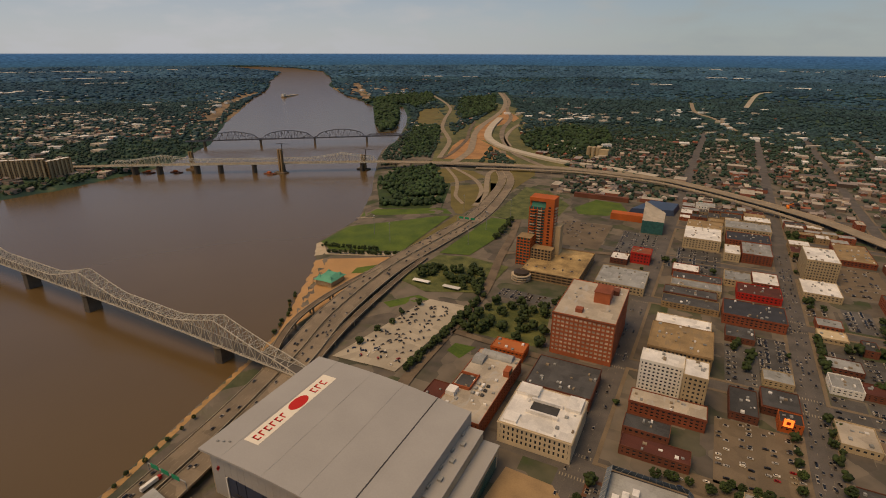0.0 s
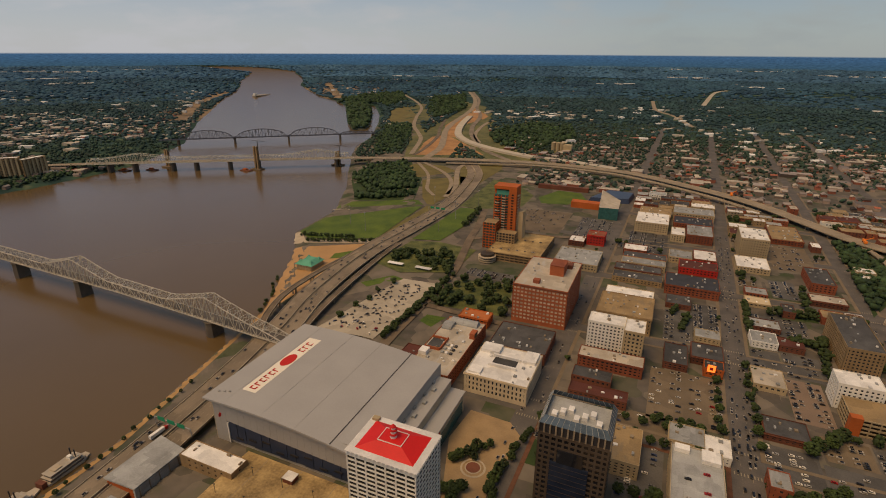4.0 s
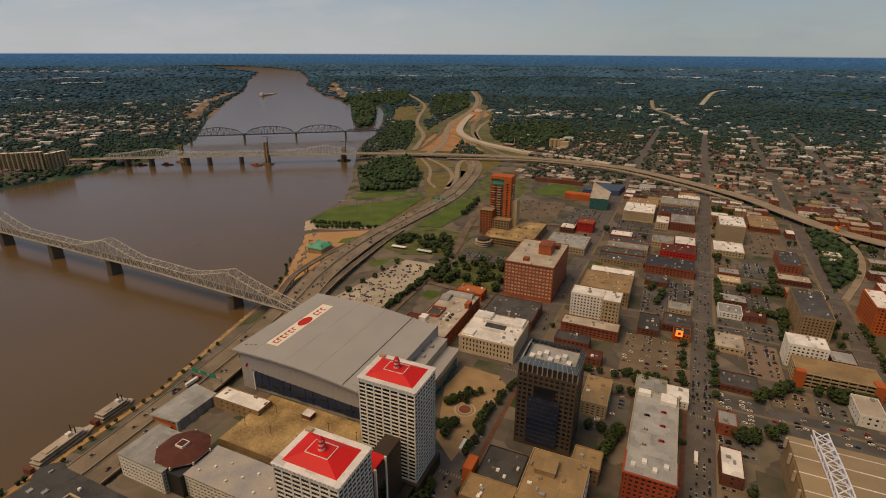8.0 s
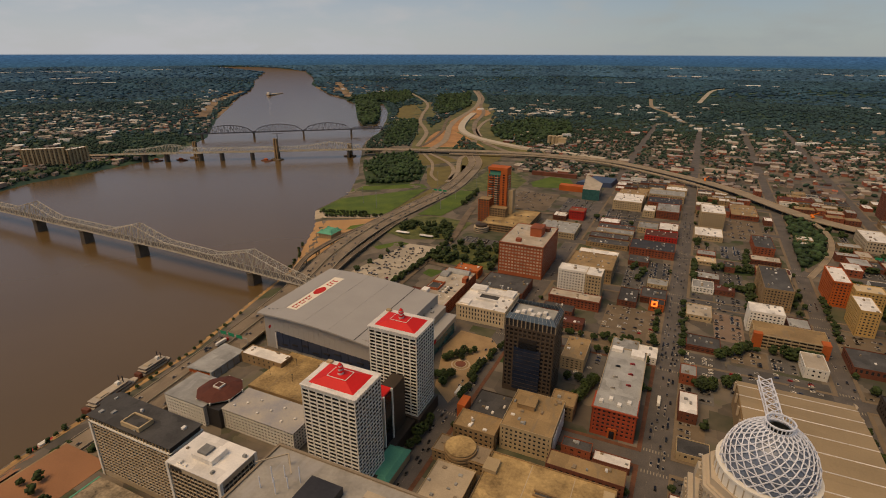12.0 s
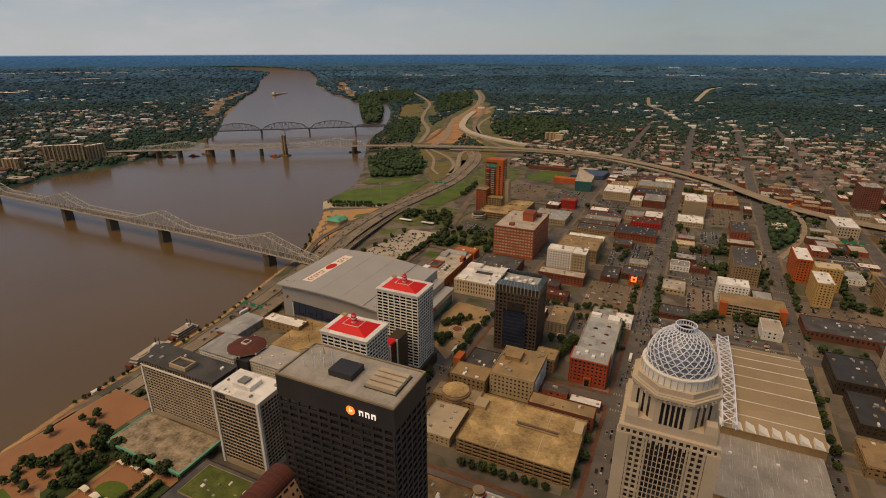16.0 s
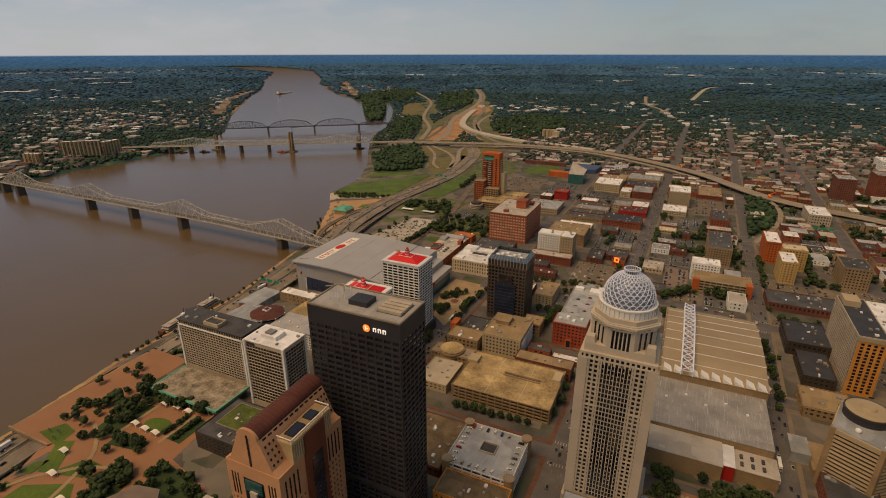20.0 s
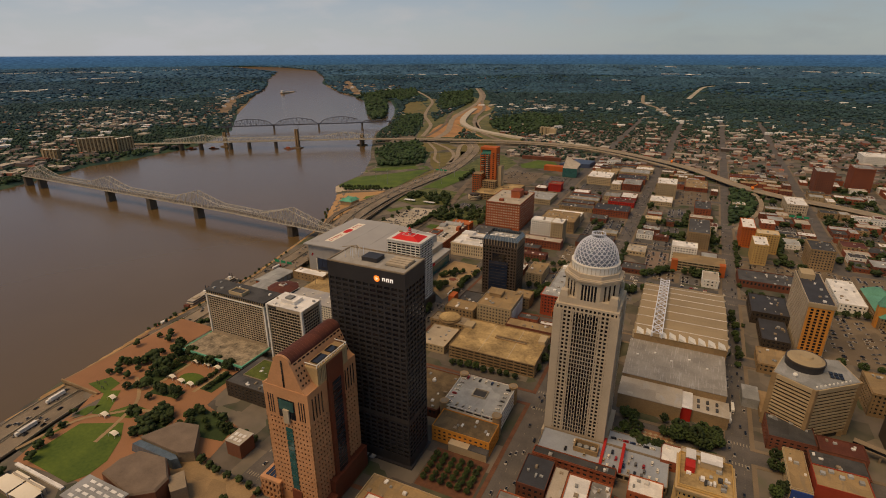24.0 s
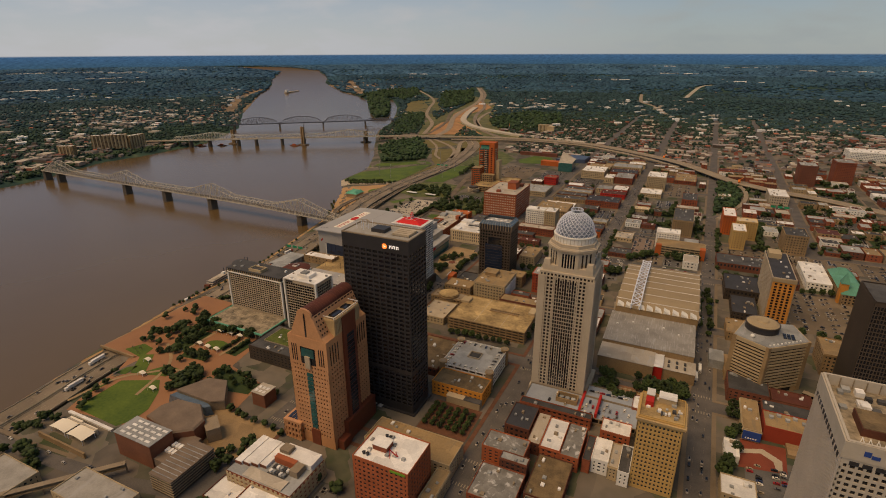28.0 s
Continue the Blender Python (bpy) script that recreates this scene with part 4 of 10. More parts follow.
    # lattice dome: two families of ribs over a dark core
    R, z0, H, rt = 15.9, h + 29.5, 18.0, 4.4
    rad = lambda t: R * math.cos(t * math.acos(rt / R))
    hgt = lambda t: z0 + H * math.sin(t * math.acos(rt / R)) / math.sin(math.acos(rt / R))
    core = Shape().sheet([[(cx + (rad(i / 10) - 0.7) * math.cos(2 * math.pi * k / 40), cy + (rad(i / 10) - 0.7) * math.sin(2 * math.pi * k / 40), hgt(i / 10) - 0.3) for k in range(41)] for i in range(11)])
    core_ob = part("dome_core", core, M["dome_glass"], r)
    for p in core_ob.data.polygons:
        p.use_smooth = True
    n = 24
    for sense in (-1, 1):
        s = Shape()
        for k in range(n):
            pts = []
            for i in range(9):
                t = i / 8
                a = 2 * math.pi * (k + sense * i * 0.75) / n
                pts.append((cx + rad(t) * math.cos(a), cy + rad(t) * math.sin(a), hgt(t)))
            for p, q in zip(pts, pts[1:]):
                s.beam(p, q, 0.36, 0.36)
        part("dome_ribs", s, M["white_steel"], r, "white steel lattice ribs")
    s = Shape()
    for i in range(1, 8):
        for k in range(40):
            a, b = 2 * math.pi * k / 40, 2 * math.pi * (k + 1) / 40
            s.beam((cx + rad(i / 8) * math.cos(a), cy + rad(i / 8) * math.sin(a), hgt(i / 8)), (cx + rad(i / 8) * math.cos(b), cy + rad(i / 8) * math.sin(b), hgt(i / 8)), 0.24)
    part("dome_hoops", s, M["white_steel"], r)
    s = Shape()
    for k in range(24):
        a, b = 2 * math.pi * k / 24, 2 * math.pi * (k + 1) / 24
        for q, zz in ((4.5, z0 + H), (4.7, z0 + H + 2.4)):
            s.beam((cx + q * math.cos(a), cy + q * math.sin(a), zz), (cx + q * math.cos(b), cy + q * math.sin(b), zz), 0.5)
        s.beam((cx + 4.7 * math.cos(a), cy + 4.7 * math.sin(a), z0 + H), (cx + 4.9 * math.cos(a), cy + 4.9 * math.sin(a), z0 + H + 2.4), 0.3)
    part("crown_ring", s, M["white_steel"], r)
    # low parking deck in front
    box_part("podium", r, "tower_stone", (-2, -4, 0, w + 4, d + 3, 5))


def red_roof_tower(x, y, w, d, h):
    r = thing("hotel_tower", x, y, 0, "white concrete-grid hotel tower with a bright red hipped roof", "hotel", "red-roofed hotel towers")
    banded_tower(r, w, d, h, 23, 7, 8, "white_paint", "dark_glass", 0.15, 0.32, 12, 2.6, 0.4)
    # solid dark block stands in for the shade of the open columned base
    box_part("base", r, "brown_metal", (-2.5, -2.5, 0, w + 2.5, d + 2.5, 11.5))
    for i in range(9):
        for y0, y1 in ((-2.9, -2.4),):
            box_part("base_pier", r, "dark_roof", (-2.3 + i * (w + 3.6) / 8.0, y0, 0, -1.4 + i * (w + 3.6) / 8.0, y1, 11.5))
    box_part("roof_edge", r, "white_roof", (-0.5, -0.5, h, w + 0.5, d + 0.5, h + 0.7))
    for i in range(16):
        box_part("roof_bracket", r, "white_paint", (0.6 + i * (w - 2) / 15, -0.9, h - 0.6, 1.4 + i * (w - 2) / 15, -0.4, h + 0.6))
        box_part("roof_bracket", r, "white_paint", (w + 0.4, 0.6 + i * (d - 2) / 15, h - 0.6, w + 0.9, 1.4 + i * (d - 2) / 15, h + 0.6))
    m = 3.6
    part("hipped_roof", Shape().prism([(m, m), (w - m, m), (w - m, d - m), (m, d - m)], h + 0.7, h + 4.6, 0.36), M["red_roof"], r, "bright red metal hipped roof")
    q = 7.2
    cx, cy = w / 2, d / 2
    rim = Shape()
    for (ax, ay), (bx, by) in zip(((-1, -1), (1, -1), (1, 1), (-1, 1)), ((1, -1), (1, 1), (-1, 1), (-1, -1))):
        rim.beam((cx + ax * q, cy + ay * q * 0.72, h + 4.5), (cx + bx * q, cy + by * q * 0.72, h + 4.5), 0.35)
    part("roof_curb", rim, M["white_paint"], r)
    for k, (z0, z1, rr, c) in enumerate(((4.6, 6.6, 2.0, "white_paint"), (6.6, 7.5, 2.5, "red_roof"), (7.5, 9.3, 1.7, "white_paint"), (9.3, 10.1, 2.2, "red_roof"), (10.1, 11.4, 1.3, "white_paint"))):
        part("lantern_tier", Shape().tube(cx, cy, h + z0, h + z1, rr, 12), M[c], r)
    part("lantern_cap", Shape().tube(cx, cy, h + 11.4, h + 13.2, 1.7, 12, 0.15), M["red_roof"], r)
    box_part("corner_plant", r, "cream", (0.8, d - 4, h + 0.7, 5, d - 1, h + 2.2))


def arena():
    x0, x1, y0, y1 = -306, -164, 270, 389
    w, d = x1 - x0, y1 - y0
    r = thing("arena", x0, y0, -4, "large grey-roofed sports arena with a blue glass front", "arena")
    arch = lambda x: 43.5 + 5.2 * math.sin(math.pi * min(1, max(0, (x + 12) / (w + 30)))) - 0.062 * x
    xs = [-4 + (w + 2) * i / 24 for i in range(25)]
    ys = [-4 + (d + 6) * j / 6 for j in range(7)]
    top = Shape().sheet([[(x, y, arch(x)) for x in xs] for y in ys])
    top.sheet([[(x, y, arch(x) - 1.6) for x in reversed(xs)] for y in ys])
    for a in (ys[0], ys[-1]):
        rows2 = [[(x, a, arch(x) - 1.6) for x in xs], [(x, a, arch(x)) for x in xs]]
        top.sheet(rows2 if a == ys[0] else rows2[::-1])
    for a in (xs[0], xs[-1]):
        rows2 = [[(a, y, arch(a)) for y in ys], [(a, y, arch(a) - 1.6) for y in ys]]
        top.sheet(rows2 if a == xs[0] else rows2[::-1])
    part("roof", top, M["arena_roof"], r, "pale grey membrane roof, gently arched")
    # long raised seams and gutters over the roof
    for x, wd, m in ((52, 0.35, "grey_roof"), (112, 0.9, "dark_steel"), (16, 0.3, "grey_roof"), (82, 0.2, "grey_roof")):
        s = Shape()
        s.beam((x, -3.5, arch(x) + 0.06), (x, d + 1.5, arch(x) + 0.06), wd, 0.14)
        part("roof_seam", s, M[m], r)
    # walls
    n = 23
    for i in range(n):
        a, b = w * i / n, w * (i + 1) / n
        lo = 25 - 0.05 * a if i > 1 else 0
        box_part("front_panel", r, "arena_roof", (a + 0.12, 0.6, lo, b, 2, arch((a + b) / 2) - 1.9))
    box_part("inner_wall", r, "arena_roof", (0.5, 1.9, 0, w - 0.5, d - 0.5, 40))
    for i in range(16):
        a = 14 + i * (w - 16) / 16
        z = 24.5 - 0.05 * a
        box_part("glass_panel", r, "blue_wall", (a, 0.9 + (i % 3) * 0.25, 7, a + (w - 16) / 16 - 0.25, 1.8, z))
    for i in range(9):
        a = 20 + i * 13
        box_part("dark_panel", r, "black_metal", (a, 0.5, 10 + (i % 3) * 2.5, a + 7, 0.95, 11.6 + (i % 3) * 2.5))
    box_part("north_wall", r, "pale_concrete", (-0.2, 0.5, 0, 0.5, d, 41))
    box_part("corner_frame", r, "white_paint", (12.6, 0.2, 0, 13.8, 2.2, 23))
    e = Shape()
    for px, pz in ((0, 0), (1, 1.5), (0.5, 0.7), (-0.6, -0.9)):
        e.box(5.5 + px, 0.3, 27 + pz, 7 + px, 0.7, 29 + pz)
    part("emblem", e, M["banner_red"], r, "red emblem shape")
    # banner lying on the roof: white field, red round emblem and bars in place of lettering
    bx0, bx1, by0, by1 = 17.5, 30.5, 15.5, 100.5
    zb = lambda x: arch(x) + 0.12
    s = Shape().sheet([[(x, y, zb(x)) for x in (bx0, (bx0 + bx1) / 2, bx1)] for y in (by0, by1)])
    banner = part("roof_banner", s, M["banner"], r, "white banner with red shapes")
    e = Shape()
    c = len(e.v)
    ex, ey = 24, 63
    ring = [(ex + 5.4 * math.cos(2 * math.pi * k / 20), ey + 9.5 * math.sin(2 * math.pi * k / 20)) for k in range(20)]
    e.v += [(x, y, zb(x) + 0.1) for x, y in ring]
    e.f.append(tuple(range(20)))
    part("banner_emblem", e, M["banner_red"], banner)
    def bars(y, n, step, tall):
        for k in range(n):
            q = Shape()
            yy = y + k * step
            q.box(21.2, yy, zb(24) + 0.06, 21.2 + tall, yy + step * 0.22, zb(24) + 0.1).box(21.2, yy, zb(24) + 0.06, 22.6, yy + step * 0.7, zb(24) + 0.1)
            if k % 2 == 0:
                q.box(21.2 + tall - 1.2, yy, zb(24) + 0.06, 21.2 + tall, yy + step * 0.7, zb(24) + 0.1)
            part("banner_bar", q, M["banner_red"], banner)
    bars(78, 3, 5.6, 6.5)
    bars(19, 6, 5.2, 6.0)
    for k in range(3):
        box_part("roof_vent", r, "grey_roof", (2 + k * 4, 6 + k * 1.5, arch(4) - 0.1, 3.4 + k * 4, 7.2 + k * 1.5, arch(4) + 0.9))
    # lower shoulder on the street side with a red sign and glass
    box_part("side_wing", r, "pale_concrete", (w - 4, 12, 0, w + 24, 112, 22), (w - 4, 40, 22, w + 12, 112, 30))
    box_part("wing_roof", r, "arena_roof", (w - 4, 11, 22.0, w + 12, 39.8, 22.8), (w + 12.1, 11, 22.0, w + 25, 113, 22.8), (w - 4, 40, 30, w + 12, 113, 30.6))
    box_part("wing_glass", r, "teal_glass", (w + 24, 16, 4, w + 24.3, 108, 16), (w + 2, 11.6, 4, w + 22, 11.9, 16))
    box_part("red_sign", r, "banner_red", (w + 24.3, 14, 17, w + 24.8, 60, 21))
    roof_clutter(r, w + 18, 100, 30.4, 0, 1)
    for k in range(7):
        box_part("rooftop_unit", r, "grey_roof", (w - 2 + (k % 2) * 5, 46 + k * 9, 30.6, w + 1 + (k % 2) * 5, 50 + k * 9, 32.4))


def vault_tower():
    x0, y0 = -69.5, -62
    w, d, h = 35, 51, 95
    mid = w / 2
    r = thing("office_tower", x0, y0, 0, "pink granite postmodern tower with a maroon barrel roof", "office tower")
    banded_tower(r, w, d, 72, 17, 13, 17, "pink_granite", "dark_glass", 0.6, 0.55, 8, 0.5, 0.5)
    box_part("upper_wall", r, "pink_granite", (0.05, 0.05, 72, w - 0.05, d - 0.05, h))
    # tall slots near the top of the shaft
    for x in (3.0, 4.9, 6.8, w - 7.8, w - 5.9, w - 4.0):
        box_part("slot_window", r, "dark_glass", (x, -0.08, 74, x + 0.8, 0.06, 88))
    for y in (3.5, 6.5, 9.5, 12.5, 38, 41, 44, 47):
        box_part("slot_window", r, "dark_glass", (w - 0.06, y, 74, w + 0.08, y + 1.0, 90))
    # green glass strip and its niche on the street front
    box_part("niche", r, "dark_glass", (mid - 6.6, -0.12, 73, mid + 6.6, 0.02, 87))
    box_part("niche_glass", r, "teal_glass", (mid - 5.6, -0.5, 79, mid + 5.6, -0.13, 86))
    box_part("niche_bay", r, "pale_concrete", (mid - 2.2, -1.6, 70, mid + 2.2, -0.5, 80))
    for k in range(14):
        box_part("green_window", r, "teal_glass", (mid - 2.6, -0.35, 15.5 + k * 3.6, mid + 2.6, -0.02, 18.6 + k * 3.6))
    box_part("entry_bay", r, "red_granite", (mid - 4, -0.6, 0, mid + 4, 0.1, 14))
    # red granite bay on the side, with glass down its middle
    box_part("red_bay", r, "red_granite", (w - 0.02, 19, 0, w + 1.6, 35, h + 12))
    for k in range(21):
        box_part("bay_window", r, "glass", (w + 1.6, 22.5, 18 + k * 3.5, w + 1.9, 31.5, 20.7 + k * 3.5))
    box_part("bay_base", r, "red_granite", (w - 4, 13, 0, w + 4, 52, 18))
    box_part("bay_step", r, "red_granite", (w - 2, 3, 0, w + 6, 12.9, 8))
    # gable with leaning shoulders, then the barrel roof running back
    g = Shape()
    prof = [(0.6, h), (w - 0.6, h), (w - 4, h + 2.5), (mid + 8.2, h + 15), (mid + 6.3, h + 18.5), (mid - 6.3, h + 18.5), (mid - 8.2, h + 15), (4, h + 2.5)]
    g.v += [(x, 0.3, z) for x, z in prof] + [(x, d - 0.5, z) for x, z in prof]
    n = len(prof)
    g.f += [tuple(range(n - 1, -1, -1)), tuple(range(n, 2 * n))] + [(i, (i + 1) % n, n + (i + 1) % n, n + i) for i in range(n)]
    part("gable", g, M["pink_granite"], r)
    box_part("gable_slot", r, "dark_glass", (mid - 0.55, -0.1, h + 1, mid + 0.55, 0.28, h + 20))
    for y in (2.2, 5.0, 7.8, 43, 46, 48.6):
        for k in range(4):
            xx = w - 4 - k * 1.35 - 0.9
            zz = h + 2.5 + (w - 4 - xx) * 12.5 / (w - 4 - mid - 8.2)
            box_part("shoulder_window", r, "dark_glass", (xx - 0.2, y, zz - 0.9, xx + 0.5, y + 1.0, zz + 0.3))
    n = 12
    arc = lambda y: [(mid - 6.5 * math.cos(math.pi * k / n), y, h + 18.2 + 5.0 * math.sin(math.pi * k / n)) for k in range(n + 1)]
    s = Shape()
    s.sheet([arc(d + 0.4), arc(1.6)])
    c = len(s.v)
    s.v += arc(d + 0.4)
    s.f.append(tuple(range(c, c + n + 1)))
    barrel = part("barrel_roof", s, M["maroon_roof"], r, "maroon standing-seam barrel roof")
    s = Shape()
    s.sheet([[(x, y, z + 0.25) for x, _, z in arc(0)] for y in (1.7, 0.1)])
    c = len(s.v)
    s.v += [(x, 0.1, z + 0.25) for x, _, z in arc(0)]
    s.f.append(tuple(range(c, c + n + 1)))
    part("gable_arch", s, M["pink_granite"], r)
    for i in range(17):
        rib = Shape()
        rib.sheet([[(x, y, z + 0.12) for x, _, z in arc(0)] for y in (3.14 + i * 2.8, 3.0 + i * 2.8)])
        part("seam", rib, M["red_granite"], barrel)
    for i in range(12):
        box_part("roof_slot", r, "dark_glass", (mid + 6.4, 3 + i * 4.0, h + 16.2, mid + 7.3, 5.4 + i * 4.0, h + 17.6))
    cx0, cx1 = mid + 9.0, w + 0.1
    box_part("side_crown", r, "cream_stone", (cx0, 10.5, h, cx1 + 0.4, 41, h + 13.5))
    box_part("crown_deck", r, "tan_concrete", (cx0 + 0.6, 11, h + 13.5, cx1 - 0.2, 40.5, h + 13.7))
    for a in range(5):
        for y in (11.2 + a * 1.6, 34.0 + a * 1.6):
            box_part("crown_pier", r, "cream", (cx1 + 0.3, y, h + 1, cx1 + 0.9, y + 0.7, h + 11))
    box_part("crown_cornice", r, "cream_stone", (cx0 - 0.3, 10.0, h + 11.5, cx1 + 1.0, 10.5, h + 13.2), (cx1 + 0.4, 10.5, h + 11.5, cx1 + 1.0, 41.0, h + 13.2))
    for a in range(13):
        box_part("rail_post", r, "white_paint", (cx1 + 0.4, 10.2 + a * 2.52, h + 13.5, cx1 + 0.75, 10.6 + a * 2.52, h + 15.4))
    box_part("crown_rail", r, "white_paint", (cx1 + 0.35, 10.1, h + 15.2, cx1 + 0.8, 41, h + 15.6), (cx0, 10.1, h + 15.2, cx1 + 0.35, 10.5, h + 15.6), (cx0, 40.6, h + 15.2, cx1 + 0.35, 41, h + 15.6))
    for k in range(2):
        box_part("skylight", r, "dark_glass", (cx0 + 1.6, 14 + k * 14, h + 13.7, cx1 - 1.6, 24 + k * 11, h + 14.6))
    # loggia base
    part("loggia", facade(17, 30, 0, 17, 3, 5, 8, 0.5, 0.35, 1.0, 0, 2), M["pink_granite"], r).location = (-12, -3, 0)
    box_part("loggia_core", r, "dark_glass", (-10.5, -1.5, 0, 3, 25, 14.5))
    box_part("loggia_roof", r, "grey_roof", (-11, -2, 15.2, 4, 26, 16.2))
    for k in range(3):
        box_part("loggia_skylight", r, "blue_glass", (-9.5 + k * 3.2, 0, 16.2, -7 + k * 3.2, 9, 17.4))


def slab_hotel():
    w, d, h = 80, 25, 52
    r = thing("hotel", -291, 84, 0, "white-framed slab hotel with rows of dark balconies", "hotel")
    banded_tower(r, w, d, h - 5, 16, 24, 8, "pale_concrete", "dark_glass", 0.2, 0.26, 4, 0.5, 0.7)
    box_part("frame_end", r, "white_paint", (-0.6, -0.6, 0, 1.4, 1.4, h - 4))
    box_part("frame_end", r, "white_paint", (w - 1.4, -0.6, 0, w + 0.6, 1.4, h - 4))
    box_part("frame_top", r, "white_paint", (-0.6, -0.6, h - 5, w + 0.6, d + 0.6, h - 3.8))
    box_part("end_wall", r, "brown_metal", (w - 1.1, 1.6, 0, w + 0.3, d, h - 5.2))
    box_part("attic", r, "black_metal", (0.5, 0.5, h - 3.8, w - 0.5, d - 0.5, h + 0.2))
    for i in range(27):
        x = 1 + i * (w - 2) / 26
        box_part("attic_fin", r, "cream", (x - 0.35, -0.1, h - 3.8, x + 0.35, 0.5, h - 0.3))
    box_part("roof", r, "dark_roof", (-0.8, -0.8, h + 0.2, w + 0.8, d + 0.8, h + 0.7))
    box_part("roof_plant", r, "cream", (32, 2, h + 0.7, 50, 3, h + 4), (32, 12, h + 0.7, 50, 13, h + 4), (32, 3, h + 0.7, 33, 12, h + 4), (49, 3, h + 0.7, 50, 12, h + 4))
    box_part("roof_plant_deck", r, "dark_roof", (33, 3, h + 0.7, 49, 12, h + 2.8))
    part("round_end", Shape().tube(2, d / 2 + 6, h - 3.8, h + 0.6, 9, 20), M["dark_roof"], r)
    roof_clutter(r, w, d, h + 0.7, 6, 5)


def grey_slab():
    w, d, h = 42, 27.5, 64
    r = thing("office_tower", -190.5, 67.5, 0, "square office tower with white corner piers and dark window bands", "office tower")
    banded_tower(r, w, d, h, 18, 14, 9, "pale_concrete", "dark_glass", 0.07, 0.2, 5, 3.6, 0.5)
    box_part("corner_pier", r, "white_paint", (-0.5, -0.5, 0, 1.6, 1.6, h))
    box_part("corner_pier", r, "white_paint", (w - 1.6, -0.5, 0, w + 0.5, 1.6, h))
    box_part("corner_pier", r, "white_paint", (w - 1.6, d - 1.6, 0, w + 0.5, d + 0.5, h))
    box_part("roof", r, "white_roof", (-0.3, -0.3, h, w + 0.3, d + 0.3, h + 0.5))
    box_part("penthouse", r, "white_roof", (12, 8, h + 0.5, 28, 20, h + 4))
    box_part("penthouse_unit", r, "grey_roof", (15, 10, h + 4, 22, 17, h + 5.5))
    # black box on the wall face stands in for a shaded opening
    box_part("plant_gap", r, "black_metal", (3, -0.35, h - 3.0, 12, 0, h - 1))
    roof_clutter(r, w, d, h + 0.5, 7, 11)


def brown_tower():
    w, d, h = 44, 32, 78
    r = thing("office_tower", -60, 303, 0, "dark brown office tower with a glazed mansard crown", "office tower")
    banded_tower(r, w, d, 66, 15, 11, 8, "bronze_wall", "dark_glass", 0.35, 0.4, 4, 2, 0.4)
    box_part("glass_front", r, "blue_glass", (9, -0.8, 4, 33, -0.02, 46))
    for k in range(10):
        box_part("glass_front_rail", r, "brown_metal", (9, -0.95, 7 + k * 4, 33, -0.8, 7.3 + k * 4))
    box_part("glass_top_bay", r, "dark_glass", (13, -0.7, 46, 29, -0.02, 56))
    for i in range(13):
        x = i * w / 12
        box_part("crown_pier", r, "concrete", (x - 0.5, -0.3, 66, x + 0.5, 0.5, 73))
    for i in range(9):
        y = i * d / 8
        box_part("crown_pier", r, "concrete", (-0.3, y - 0.5, 66, 0.5, y + 0.5, 73))
        box_part("crown_pier", r, "concrete", (w - 0.5, y - 0.5, 66, w + 0.3, y + 0.5, 73))
    box_part("crown_glass", r, "black_metal", (0.6, 0.6, 66, w - 0.6, d - 0.6, 72.4))
    g = Shape().prism([(0, 0), (w, 0), (w, d), (0, d)], 73, h, 0.86, cap=False)
    part("mansard_glass", g, M["crown_glass"], r, "slanting glass screen")
    s = Shape()
    for i in range(13):
        t = i / 12
        s.beam((w * t, 0, 73), (w * (0.07 + 0.86 * t), d * 0.07, h), 0.22).beam((w * t, d, 73), (w * (0.07 + 0.86 * t), d * 0.93, h), 0.22)
    for i in range(9):
        t = i / 8
        s.beam((0, d * t, 73), (w * 0.07, d * (0.07 + 0.86 * t), h), 0.22).beam((w, d * t, 73), (w * 0.93, d * (0.07 + 0.86 * t), h), 0.22)
    part("mansard_bars", s, M["grey_roof"], r)
    box_part("roof", r, "grey_roof", (2.5, 2.5, 73, w - 2.5, d - 2.5, 73.5))
    for k in range(7):
        box_part("rooftop_unit", r, "white_roof", (6 + k * 4.6, 7 + (k % 3) * 4, 73.5, 9.4 + k * 4.6, 12 + (k % 3) * 4, 76))


def brick_slab():
    r = block("office_building", "red brick warehouse block with regular white windows", "office building", -149, 553, -88, 642, 46, "red_brick", "white_roof_grey", 9, 4.4, 0.35, 0.5, 8,
              each="ws", crown=2.5, base=2.5, glass="blind_window", cornice="dark_brick")
    box_part("penthouse", r, "red_brick", (32, 40, 46, 48, 62, 58))
    box_part("penthouse_roof", r, "brick", (31.6, 39.6, 58, 48.4, 62.4, 58.6))
    box_part("stair_head", r, "brick", (20, 10, 46, 27, 17, 50))
    box_part("stair_head", r, "dark_brick", (44, 66, 46, 53, 76, 51))


def stone_palace():
    r = block("office_building", "cream stone building with arched window rows and white roof", "office building", -150, 407, -92, 463, 19, "stone", "white_roof", 3, 3.6, 0.6, 0.38, 10,
              each="ws", crown=2, base=2, cornice="stone")
    # dark slab on the roof stands in for the shade of a deep court
    box_part("light_court", r, "dark_roof", (18, 22, 19.1, 40, 36, 19.4))
    box_part("court_wall", r, "white_roof", (16, 20, 19, 42, 22, 22))
    box_part("court_wall", r, "white_roof", (16, 36, 19, 42, 38, 22))
    box_part("attic_block", r, "white_roof", (2, 40, 19, 20, 54, 22.5))
    box_part("attic_block", r, "white_roof", (44, 36, 19, 56, 54, 22))
    box_part("attic_block", r, "white_roof", (3, 3, 19, 14, 14, 21))


